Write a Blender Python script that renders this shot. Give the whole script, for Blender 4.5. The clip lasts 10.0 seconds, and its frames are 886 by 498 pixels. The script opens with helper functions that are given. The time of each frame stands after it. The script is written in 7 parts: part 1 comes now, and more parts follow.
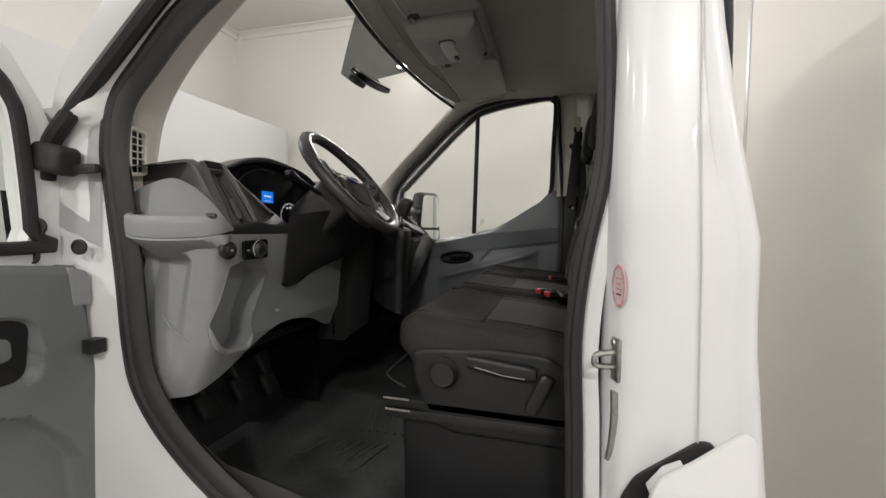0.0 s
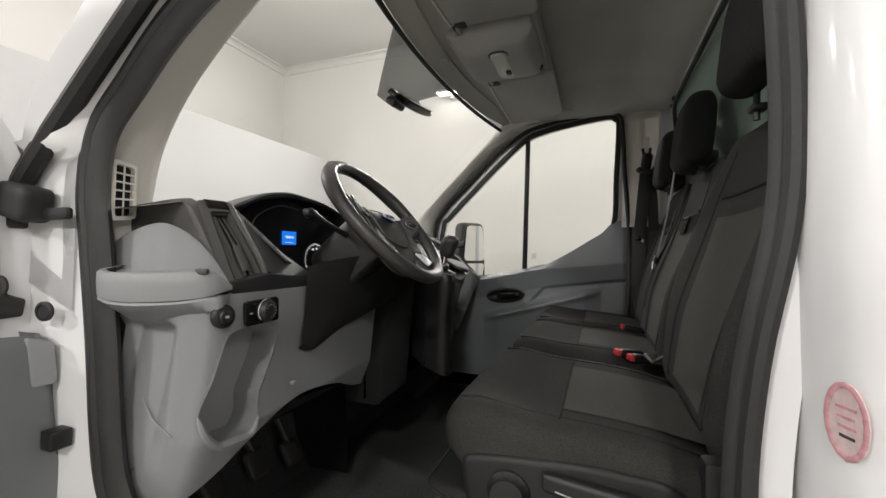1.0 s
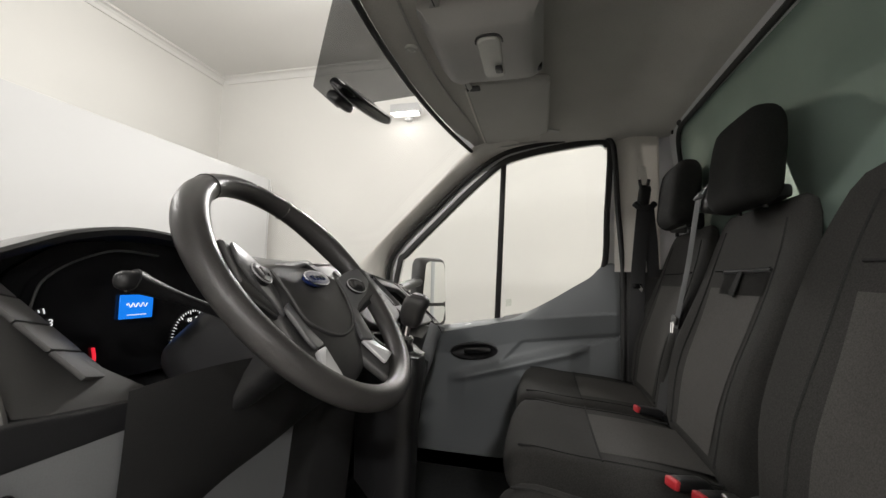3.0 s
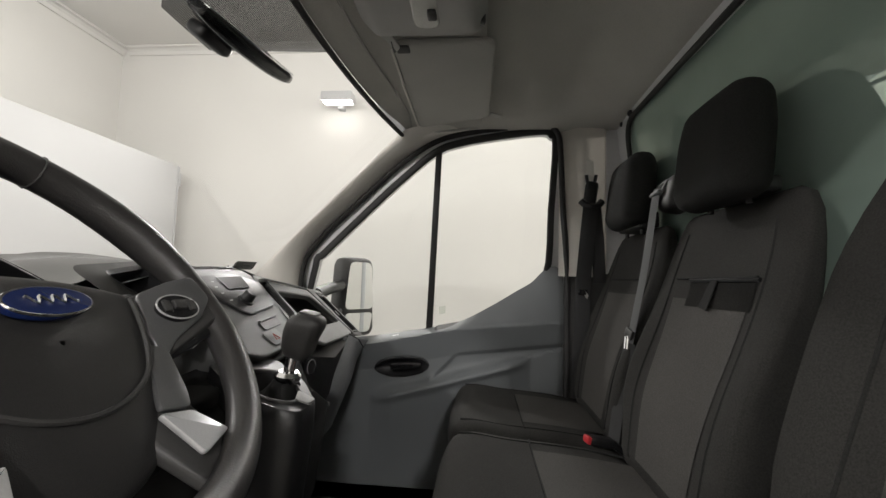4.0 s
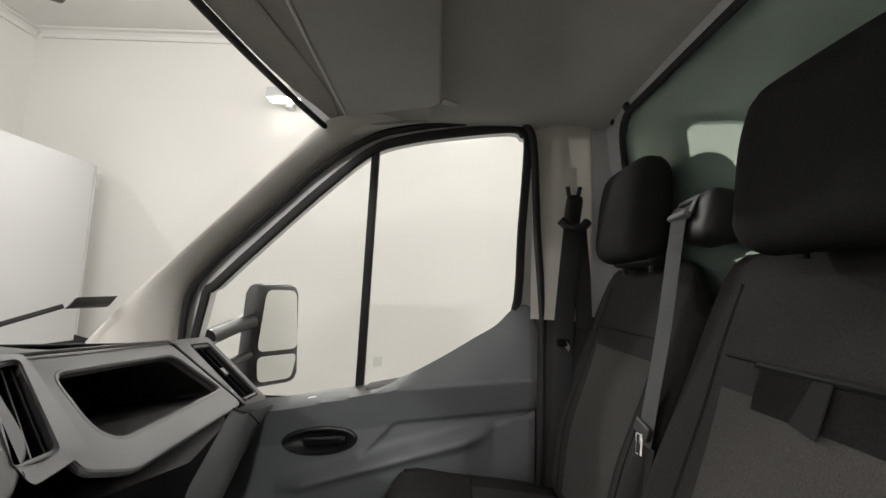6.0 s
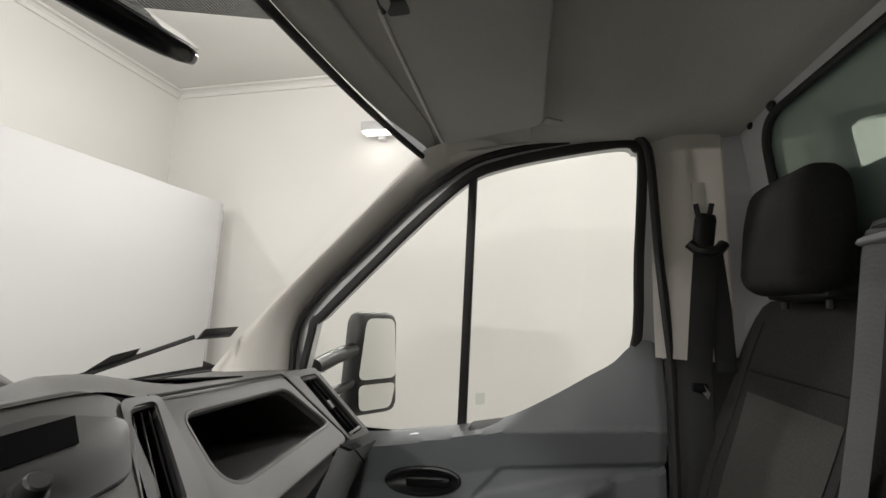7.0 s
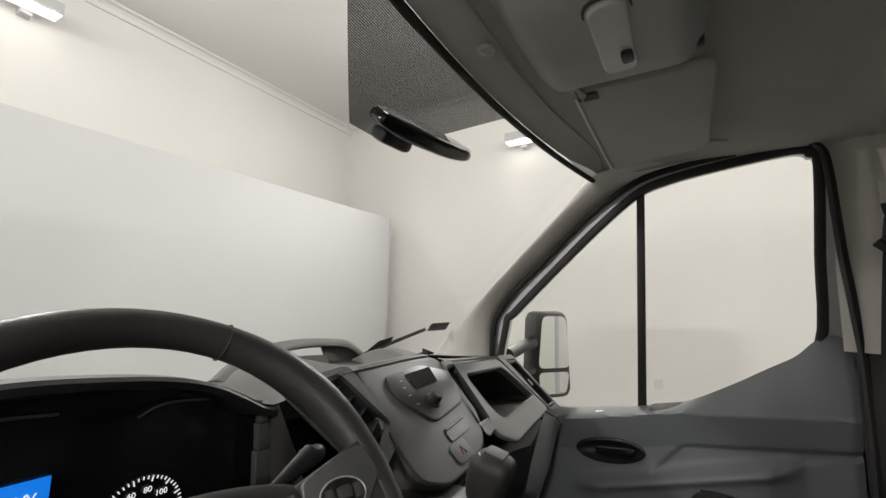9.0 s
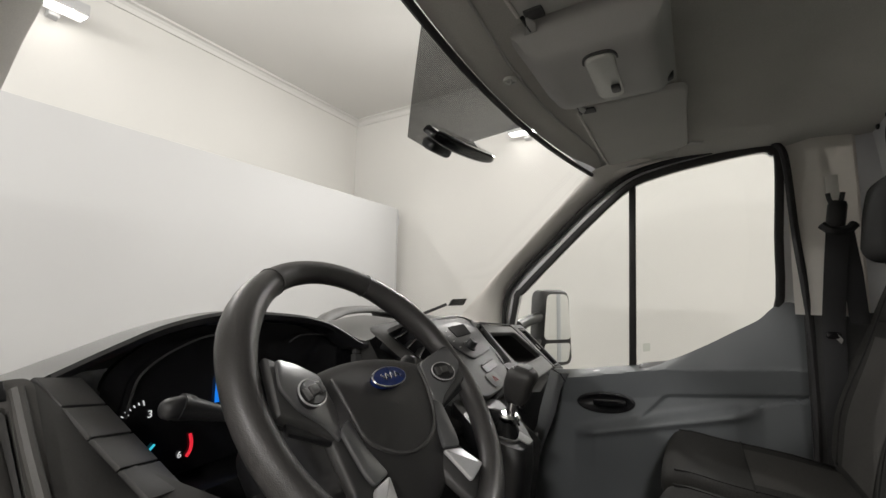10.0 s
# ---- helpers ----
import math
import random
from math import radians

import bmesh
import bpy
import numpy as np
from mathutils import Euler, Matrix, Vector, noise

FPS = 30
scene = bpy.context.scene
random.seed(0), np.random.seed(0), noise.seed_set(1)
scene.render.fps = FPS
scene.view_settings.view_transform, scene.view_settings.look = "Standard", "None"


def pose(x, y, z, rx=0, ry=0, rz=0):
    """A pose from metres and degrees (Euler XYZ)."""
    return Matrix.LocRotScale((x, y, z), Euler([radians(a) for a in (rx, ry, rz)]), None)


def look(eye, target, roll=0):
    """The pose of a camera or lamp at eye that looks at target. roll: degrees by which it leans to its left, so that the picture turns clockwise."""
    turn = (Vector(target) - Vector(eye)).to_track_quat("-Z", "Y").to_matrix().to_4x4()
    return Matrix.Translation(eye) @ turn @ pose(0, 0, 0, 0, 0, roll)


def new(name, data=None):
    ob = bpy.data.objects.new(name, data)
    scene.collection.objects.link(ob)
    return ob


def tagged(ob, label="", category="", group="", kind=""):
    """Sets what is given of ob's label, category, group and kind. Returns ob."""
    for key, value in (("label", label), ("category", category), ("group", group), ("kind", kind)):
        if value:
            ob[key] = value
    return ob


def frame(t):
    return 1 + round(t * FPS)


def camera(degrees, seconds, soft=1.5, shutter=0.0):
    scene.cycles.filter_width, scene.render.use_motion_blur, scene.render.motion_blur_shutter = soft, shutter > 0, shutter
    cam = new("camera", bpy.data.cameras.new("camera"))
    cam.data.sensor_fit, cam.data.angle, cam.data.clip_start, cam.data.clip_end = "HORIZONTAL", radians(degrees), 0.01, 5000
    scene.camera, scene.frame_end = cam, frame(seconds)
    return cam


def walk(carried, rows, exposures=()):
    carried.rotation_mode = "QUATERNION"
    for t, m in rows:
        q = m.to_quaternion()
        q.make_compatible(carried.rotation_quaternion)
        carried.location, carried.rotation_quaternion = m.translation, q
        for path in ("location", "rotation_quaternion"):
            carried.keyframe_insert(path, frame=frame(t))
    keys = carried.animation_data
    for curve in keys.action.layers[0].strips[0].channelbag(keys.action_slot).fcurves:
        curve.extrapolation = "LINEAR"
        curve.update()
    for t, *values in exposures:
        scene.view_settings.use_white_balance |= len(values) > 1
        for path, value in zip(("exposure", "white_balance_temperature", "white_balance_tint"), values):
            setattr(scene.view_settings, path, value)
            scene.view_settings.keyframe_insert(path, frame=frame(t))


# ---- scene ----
cam = camera(94.0, 10.0)
PATH = [
    (0, (-0.033, -1.594, 1.41), (-0.554, 0.335, 1.314), 0.8),
    (0.5, (-0.096, -1.468, 1.434), (-0.74, 0.425, 1.396), 0.8),
    (1, (-0.132, -1.369, 1.465), (-0.838, 0.502, 1.487), 0.6),
    (1.5, (-0.201, -1.26, 1.481), (-0.926, 0.603, 1.545), 0.8),
    (2, (-0.254, -1.163, 1.485), (-0.953, 0.708, 1.584), 0.9),
    (2.5, (-0.284, -1.082, 1.507), (-0.903, 0.815, 1.632), 1.0),
    (2.7, (-0.296, -1.048, 1.532), (-0.859, 0.867, 1.667), 1.2),
    (4, (-0.317, -0.743, 1.572), (-0.495, 1.244, 1.724), 1.7),
    (4.5, (-0.308, -0.623, 1.578), (-0.345, 1.371, 1.727), 1.8),
    (5, (-0.29, -0.522, 1.589), (-0.242, 1.471, 1.749), 1.9),
    (5.2, (-0.285, -0.487, 1.592), (-0.211, 1.504, 1.762), 1.9),
    (6.3, (-0.272, -0.314, 1.683), (-0.361, 1.671, 1.907), 1.9),
    (6.5, (-0.29, -0.296, 1.683), (-0.452, 1.683, 1.928), 1.8),
    (7, (-0.32, -0.303, 1.7), (-0.742, 1.632, 1.982), 2.0),
    (7.5, (-0.353, -0.352, 1.712), (-1.009, 1.513, 2.015), 2.0),
    (8, (-0.366, -0.427, 1.726), (-1.22, 1.357, 2.025), 1.8),
    (8.5, (-0.375, -0.533, 1.698), (-1.346, 1.192, 1.985), 1.6),
    (9, (-0.349, -0.640, 1.695), (-1.377, 1.054, 1.957), 1.4),
    (9.5, (-0.329, -0.758, 1.676), (-1.368, 0.957, 1.914), 1.2),
    (10, (-0.297, -0.878, 1.648), (-1.328, 0.822, 1.858), 1.0),
]
walk(cam, [(t, look(eye, target, roll)) for t, eye, target, roll in PATH],
     [(0.0, -0.22), (0.5, -0.12), (1.0, 0.06), (1.5, 0.24), (2.5, 0.22), (4.5, 0.16), (6.5, 0.18), (8.0, -0.03), (10.0, 0.02)])

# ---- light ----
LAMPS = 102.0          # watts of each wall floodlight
world = bpy.data.worlds.new("world")
scene.world = world
world.use_nodes = True
world.node_tree.nodes["Background"].inputs[0].default_value = (0.9, 0.95, 1.0, 1)
world.node_tree.nodes["Background"].inputs[1].default_value = 0.05


# ---- materials ----
def shader(name, colour, rough=0.5, metal=0.0, grain=0.0, grain_size=400.0, stain=0.0, stain_size=3.0,
           bump=0.0, bump_size=600.0, coat=0.0, spec=0.5, weave=False):
    """A principled surface whose colour varies by a fine grain and by broad stains, with a fine relief."""
    m = bpy.data.materials.new(name)
    m.use_nodes = True
    t = m.node_tree
    n, link = t.nodes, t.links.new
    p = n["Principled BSDF"]
    p.inputs["Roughness"].default_value, p.inputs["Metallic"].default_value = rough, metal
    p.inputs["Coat Weight"].default_value, p.inputs["Specular IOR Level"].default_value = coat, spec
    p.inputs["Coat Roughness"].default_value = 0.08
    at = n.new("ShaderNodeTexCoord").outputs["Object"]
    col = n.new("ShaderNodeRGB").outputs[0]
    col.default_value = (*colour, 1)

    def noise_of(size, detail=3.0):
        t_ = n.new("ShaderNodeTexNoise")
        t_.inputs["Scale"].default_value, t_.inputs["Detail"].default_value = size, detail
        link(at, t_.inputs["Vector"])
        return t_.outputs["Fac"]

    def vary(col_in, fac, amount):
        ramp = n.new("ShaderNodeMapRange")
        ramp.inputs["From Min"].default_value, ramp.inputs["From Max"].default_value = 0.3, 0.7
        ramp.inputs["To Min"].default_value, ramp.inputs["To Max"].default_value = 1 - amount, 1 + amount
        link(fac, ramp.inputs["Value"])
        mix = n.new("ShaderNodeMix")
        mix.data_type, mix.blend_type = "RGBA", "MULTIPLY"
        mix.inputs["Factor"].default_value = 1.0
        link(col_in, mix.inputs["A"])
        link(ramp.outputs[0], mix.inputs["B"])
        return mix.outputs["Result"]

    if stain:
        fac = noise_of(stain_size, 5.0)
        col = vary(col, fac, stain)
        rr = n.new("ShaderNodeMapRange")
        rr.inputs["From Min"].default_value, rr.inputs["From Max"].default_value = 0.3, 0.7
        rr.inputs["To Min"].default_value, rr.inputs["To Max"].default_value = rough * 0.85, min(1.0, rough * 1.15)
        link(fac, rr.inputs["Value"])
        link(rr.outputs[0], p.inputs["Roughness"])
    if grain:
        col = vary(col, noise_of(grain_size), grain)
    link(col, p.inputs["Base Color"])
    if bump:
        b = n.new("ShaderNodeBump")
        b.inputs["Strength"].default_value, b.inputs["Distance"].default_value = bump, 0.001
        if weave:
            w = n.new("ShaderNodeTexWave")
            w.inputs["Scale"].default_value, w.inputs["Distortion"].default_value = bump_size, 1.0
            link(at, w.inputs["Vector"])
            link(w.outputs["Fac"], b.inputs["Height"])
        else:
            link(noise_of(bump_size, 2.0), b.inputs["Height"])
        link(b.outputs[0], p.inputs["Normal"])
    return m


def glow(name, colour, strength):
    m = bpy.data.materials.new(name)
    m.use_nodes = True
    p = m.node_tree.nodes["Principled BSDF"]
    p.inputs["Base Color"].default_value = (*colour, 1)
    p.inputs["Emission Color"].default_value = (*colour, 1)
    p.inputs["Emission Strength"].default_value = strength
    return m


def clear_glass(name, tint, gloss=0.05):
    """A thin pane: tinted see-through with a mirror reflection that grows at grazing angles."""
    m = bpy.data.materials.new(name)
    m.use_nodes = True
    t = m.node_tree
    n, link = t.nodes, t.links.new
    n.remove(n["Principled BSDF"])
    see, shine, mix = n.new("ShaderNodeBsdfTransparent"), n.new("ShaderNodeBsdfGlossy"), n.new("ShaderNodeMixShader")
    see.inputs[0].default_value = (*tint, 1)
    shine.inputs["Roughness"].default_value = 0.0
    edge, power, scale = n.new("ShaderNodeLayerWeight"), n.new("ShaderNodeMath"), n.new("ShaderNodeMath")
    edge.inputs[0].default_value = 0.5
    power.operation, power.inputs[1].default_value = "POWER", 5.0
    scale.operation, scale.inputs[1].default_value, scale.inputs[2].default_value = "MULTIPLY_ADD", 0.5, gloss
    link(edge.outputs["Facing"], power.inputs[0])
    link(power.outputs[0], scale.inputs[0])
    link(scale.outputs[0], mix.inputs[0])
    link(see.outputs[0], mix.inputs[1])
    link(shine.outputs[0], mix.inputs[2])
    link(mix.outputs[0], n["Material Output"].inputs[0])
    return m


def dotted_film(name):
    """The dark shade band printed on the windscreen: fine dark lines with clear gaps between."""
    m = bpy.data.materials.new(name)
    m.use_nodes = True
    t = m.node_tree
    n, link = t.nodes, t.links.new
    p = n["Principled BSDF"]
    p.inputs["Base Color"].default_value = (0.012, 0.012, 0.014, 1)
    p.inputs["Roughness"].default_value = 0.35
    see, mix = n.new("ShaderNodeBsdfTransparent"), n.new("ShaderNodeMixShader")
    at, wave = n.new("ShaderNodeTexCoord"), n.new("ShaderNodeTexWave")
    wave.bands_direction = "Z"
    wave.inputs["Scale"].default_value = 155.0
    ramp = n.new("ShaderNodeMapRange")
    ramp.inputs["From Min"].default_value, ramp.inputs["From Max"].default_value = 0.25, 0.75
    ramp.inputs["To Min"].default_value, ramp.inputs["To Max"].default_value = 0.62, 0.98
    link(at.outputs["Object"], wave.inputs["Vector"])
    link(wave.outputs["Fac"], ramp.inputs["Value"])
    link(ramp.outputs[0], mix.inputs[0])
    link(see.outputs[0], mix.inputs[1])
    link(p.outputs[0], mix.inputs[2])
    link(mix.outputs[0], n["Material Output"].inputs[0])
    return m


PAINT = shader("white_car_paint", (0.74, 0.74, 0.75), 0.38, coat=0.45, stain=0.03, stain_size=6, bump=0.02, bump_size=900)
GREY = shader("grey_moulded_plastic", (0.245, 0.252, 0.26), 0.5, grain=0.05, grain_size=700, stain=0.05, stain_size=5, bump=0.25, bump_size=1500)
DOORGREY = shader("door_grey_plastic", (0.14, 0.149, 0.154), 0.52, grain=0.05, grain_size=700, stain=0.06, stain_size=4, bump=0.25, bump_size=1500)
PADGREY = shader("dash_pad_grey", (0.172, 0.171, 0.167), 0.55, grain=0.06, grain_size=700, stain=0.06, stain_size=5, bump=0.3, bump_size=1400)
MIDGREY = shader("centre_console_grey", (0.062, 0.062, 0.061), 0.5, grain=0.05, grain_size=700, stain=0.06, stain_size=6, bump=0.2, bump_size=1400)
RADIOGREY = shader("radio_panel_grey", (0.032, 0.032, 0.033), 0.42, grain=0.05, grain_size=700, stain=0.06, stain_size=6, bump=0.15, bump_size=1400)
SHELFGREY = shader("shelf_surround_grey", (0.15, 0.15, 0.148), 0.5, grain=0.05, grain_size=700, stain=0.06, stain_size=6, bump=0.2, bump_size=1400)
PODGREY = shader("vent_pod_grey", (0.088, 0.085, 0.081), 0.5, grain=0.06, grain_size=700, stain=0.08, stain_size=7, bump=0.3, bump_size=1400)
KNOBHIDE = shader("knob_leather", (0.030, 0.029, 0.028), 0.5, grain=0.15, grain_size=500, stain=0.15, stain_size=14, bump=0.3, bump_size=1300)
CHARCOAL = shader("charcoal_plastic", (0.05, 0.049, 0.048), 0.5, grain=0.08, grain_size=700, stain=0.08, stain_size=6, bump=0.3, bump_size=1400)
SEATPLASTIC = shader("black_seat_plastic", (0.015, 0.015, 0.016), 0.5, spec=0.35, grain=0.08, grain_size=700, stain=0.08, stain_size=6, bump=0.3, bump_size=1400)
SPOKE = shader("dark_silver_spoke", (0.20, 0.20, 0.205), 0.32, metal=0.6, grain=0.05, grain_size=800)
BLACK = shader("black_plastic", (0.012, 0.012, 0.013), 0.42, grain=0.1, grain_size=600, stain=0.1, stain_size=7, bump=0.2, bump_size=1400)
GLOSSBLACK = shader("gloss_black_plastic", (0.008, 0.008, 0.009), 0.15, stain=0.1, stain_size=8)
RUBBER = shader("black_rubber", (0.018, 0.017, 0.017), 0.6, grain=0.1, grain_size=300, stain=0.1, stain_size=5, bump=0.2, bump_size=800)
LEATHER = shader("rim_grip", (0.040, 0.038, 0.037), 0.36, grain=0.1, grain_size=500, stain=0.12, stain_size=12, bump=0.3, bump_size=900)
LINER = shader("headliner_felt", (0.54, 0.525, 0.49), 0.95, grain=0.08, grain_size=500, stain=0.06, stain_size=4, bump=0.5, bump_size=900, spec=0.1)
VISORGREY = shader("visor_vinyl", (0.47, 0.462, 0.435), 0.8, grain=0.05, grain_size=500, stain=0.05, stain_size=5, bump=0.4, bump_size=1100, spec=0.2)
CONSOLE = shader("overhead_plastic", (0.43, 0.423, 0.405), 0.6, grain=0.05, grain_size=700, stain=0.05, stain_size=6, bump=0.3, bump_size=1300)
TRIM = shader("beige_pillar_trim", (0.80, 0.77, 0.72), 0.6, grain=0.05, grain_size=700, stain=0.05, stain_size=5, bump=0.3, bump_size=1200)
GEARBLACK = shader("matt_black_console", (0.012, 0.012, 0.012), 0.75, grain=0.1, grain_size=600, stain=0.1, stain_size=7, bump=0.3, bump_size=1400, spec=0.2)
DISPLAYBLACK = shader("dark_display", (0.003, 0.003, 0.004), 0.35, stain=0.1, stain_size=8, spec=0.03)
HUBBLACK = shader("airbag_cover_black", (0.030, 0.029, 0.029), 0.48, grain=0.08, grain_size=700, stain=0.1, stain_size=8, bump=0.35, bump_size=1300)
FABRIC = shader("dark_seat_cloth", (0.037, 0.036, 0.034), 0.95, grain=0.25, grain_size=420, stain=0.12, stain_size=7, bump=0.6, bump_size=700, spec=0.15)
PATCH = shader("grey_seat_cloth", (0.074, 0.071, 0.067), 0.95, grain=0.2, grain_size=420, stain=0.08, stain_size=7, bump=0.6, bump_size=700, spec=0.15)
HEADCLOTH = shader("headrest_cloth", (0.027, 0.027, 0.0262), 0.9, grain=0.2, grain_size=420, stain=0.1, stain_size=8, bump=0.5, bump_size=700, spec=0.15)
WEBBING = shader("seat_belt_webbing", (0.09, 0.092, 0.093), 0.75, grain=0.1, grain_size=400, stain=0.08, stain_size=9, bump=0.15, bump_size=260, weave=True)
DARKWEB = shader("dark_belt_webbing", (0.03, 0.03, 0.031), 0.75, grain=0.1, grain_size=400, bump=0.15, bump_size=260, weave=True)
MAT = shader("black_floor_mat", (0.04, 0.0415, 0.042), 0.6, grain=0.3, grain_size=120, stain=0.35, stain_size=6, bump=0.4, bump_size=500)
CHROME = shader("chrome", (0.75, 0.75, 0.76), 0.12, metal=1.0, stain=0.04, stain_size=20)
SATIN = shader("satin_silver", (0.62, 0.62, 0.63), 0.38, metal=0.45, grain=0.05, grain_size=800)
STEEL = shader("worn_steel", (0.42, 0.41, 0.40), 0.38, metal=1.0, grain=0.15, grain_size=120, stain=0.15, stain_size=20)
MIRROR = shader("mirror_glass", (0.86, 0.88, 0.88), 0.01, metal=1.0)
RED = shader("red_release_button", (0.55, 0.035, 0.045), 0.4, grain=0.08, grain_size=300)
PINK = shader("faded_red_print", (0.60, 0.30, 0.33), 0.6, grain=0.2, grain_size=150)
PALE = shader("sticker_paper", (0.66, 0.52, 0.52), 0.6, grain=0.1, grain_size=150)
BADGE = shader("badge_blue", (0.012, 0.025, 0.11), 0.15, coat=0.5)
LENSCAP = shader("lamp_lens", (0.62, 0.62, 0.58), 0.25, grain=0.04, grain_size=300)
PARTITION = shader("dark_green_tinted_window", (0.47, 0.60, 0.52), 0.015, stain=0.1, stain_size=3, spec=0.8)
PARTITION.node_tree.nodes["Principled BSDF"].inputs["IOR"].default_value = 3.2
PARTITION.node_tree.nodes["Principled BSDF"].inputs["Specular Tint"].default_value = (0.86, 1.0, 0.9, 1)
BOXPAINT = shader("cream_box_body", (0.80, 0.765, 0.72), 0.88, grain=0.01, grain_size=60, stain=0.03, stain_size=1.5)
WALLPAINT = shader("cream_wall_paint", (0.79, 0.777, 0.75), 0.9, stain=0.03, stain_size=0.8)
CEILPAINT = shader("ceiling_paint", (0.78, 0.767, 0.745), 0.9, grain=0.012, grain_size=60, stain=0.03, stain_size=0.7, bump=0.1, bump_size=80)
SCREENWHITE = shader("white_panel_coating", (0.615, 0.615, 0.62), 0.6, grain=0.01, grain_size=50, stain=0.02, stain_size=0.9)
CONCRETE = shader("painted_concrete", (0.50, 0.49, 0.47), 0.6, grain=0.1, grain_size=40, stain=0.12, stain_size=1.2, bump=0.2, bump_size=60)
LAMPBODY = shader("lamp_housing", (0.55, 0.55, 0.56), 0.4, grain=0.03, grain_size=200)
LAMPFACE = glow("lamp_face", (1.0, 0.97, 0.92), 2.0)
SCREENBLUE = glow("display_blue", (0.005, 0.15, 0.62), 0.95)
DIALWHITE = glow("dial_white", (0.9, 0.9, 0.9), 0.55)
NEEDLE = glow("needle_cyan", (0.05, 0.62, 0.8), 0.8)
REDZONE = glow("red_dial_arc", (0.8, 0.02, 0.04), 0.8)
HAZARD = shader("hazard_red", (0.26, 0.05, 0.04), 0.4)
PALEINK = shader("pale_print", (0.36, 0.36, 0.36), 0.5)
WSGLASS = clear_glass("windscreen_glass", (0.97, 0.98, 0.97), 0.012)
SIDEGLASS = clear_glass("side_window_glass", (0.925, 0.945, 0.93), 0.012)
FILM = dotted_film("windscreen_shade_band")


# ---- builders ----
def finish(ob, angle=38):
    me = ob.data
    for f in me.polygons:
        f.use_smooth = True
    me.set_sharp_from_angle(angle=radians(angle))
    return ob


def mesh_of(name, bm, material, normals=True):
    if normals:
        bmesh.ops.recalc_face_normals(bm, faces=bm.faces[:])
    me = bpy.data.meshes.new(name)
    bm.to_mesh(me)
    bm.free()
    me.materials.append(material)
    return me


def part(name, bm, material, parent=None, label="", angle=38):
    """One mesh object from bm, under a thing or a part, or top-level."""
    ob = finish(new(name, mesh_of(name, bm, material)), angle)
    if parent is not None:
        ob.parent = parent
        if parent.parent is None:
            ob.matrix_parent_inverse = parent.matrix_basis.inverted()
    return tagged(ob, label)


def thing(name, at, label, category, group="", kind=""):
    """An Empty at the base of a thing; its parts are built in world places under it."""
    ob = new(name)
    ob.empty_display_size = 0.05
    ob.matrix_basis = Matrix.Translation(at)
    return tagged(ob, label, category, group, kind)


def setting(name, bm, material, label, category, angle=38):
    return tagged(part(name, bm, material, None, "", angle), label, category, "", "structure")


def box(x0, x1, y0, y1, z0, z1, bevel=0.0, segs=2, bm=None):
    bm = bm or bmesh.new()
    made = bmesh.ops.create_cube(bm, size=1.0)["verts"]
    bmesh.ops.transform(bm, verts=made, matrix=Matrix.Translation(((x0 + x1) / 2, (y0 + y1) / 2, (z0 + z1) / 2)) @ Matrix.Diagonal((x1 - x0, y1 - y0, z1 - z0, 1)))
    if bevel:
        edges = list({e for v in made for e in v.link_edges})
        bmesh.ops.bevel(bm, geom=edges, offset=bevel, segments=segs, profile=0.5, affect="EDGES")
    return bm


def turned(bm, m):
    bmesh.ops.transform(bm, verts=bm.verts[:], matrix=m)
    return bm


def prism(points, off, bevel=0.0, segs=2, bm=None):
    """A slab: the outline (3D points) moved along off."""
    bm = bm or bmesh.new()
    a = [bm.verts.new(p) for p in points]
    b = [bm.verts.new(Vector(p) + Vector(off)) for p in points]
    fs = [bm.faces.new(a), bm.faces.new(b[::-1])]
    n = len(points)
    for i in range(n):
        fs.append(bm.faces.new((a[i], b[i], b[(i + 1) % n], a[(i + 1) % n])))
    bmesh.ops.recalc_face_normals(bm, faces=fs)
    if bevel:
        rim = [e for e in {e for f in fs[:2] for e in f.edges}]
        bmesh.ops.bevel(bm, geom=rim, offset=bevel, segments=segs, profile=0.5, affect="EDGES")
    return bm


def rounded(points, r, n=4):
    """The outline (3D points) with its corners rounded by about r."""
    out, m = [], len(points)
    for i in range(m):
        p, a, b = Vector(points[i]), Vector(points[i - 1]), Vector(points[(i + 1) % m])
        ra, rb = min(r, (a - p).length * 0.45), min(r, (b - p).length * 0.45)
        pa, pb = p + (a - p).normalized() * ra, p + (b - p).normalized() * rb
        for k in range(n + 1):
            t = k / n
            out.append(pa * (1 - t) ** 2 + p * 2 * t * (1 - t) + pb * t * t)
    return out


def smooth_line(points, n=6, closed=False):
    """A Catmull-Rom curve through the points."""
    pts = [Vector(p) for p in points]
    m, out = len(pts), []
    for i in range(m if closed else m - 1):
        def g(k):
            return pts[k % m] if closed else pts[max(0, min(m - 1, k))]
        a, b, c, d = g(i - 1), g(i), g(i + 1), g(i + 2)
        for s in range(n):
            t = s / n
            out.append(0.5 * ((2 * b) + (c - a) * t + (2 * a - 5 * b + 4 * c - d) * t * t + (3 * b - a - 3 * c + d) * t ** 3))
    if not closed:
        out.append(pts[-1])
    return out


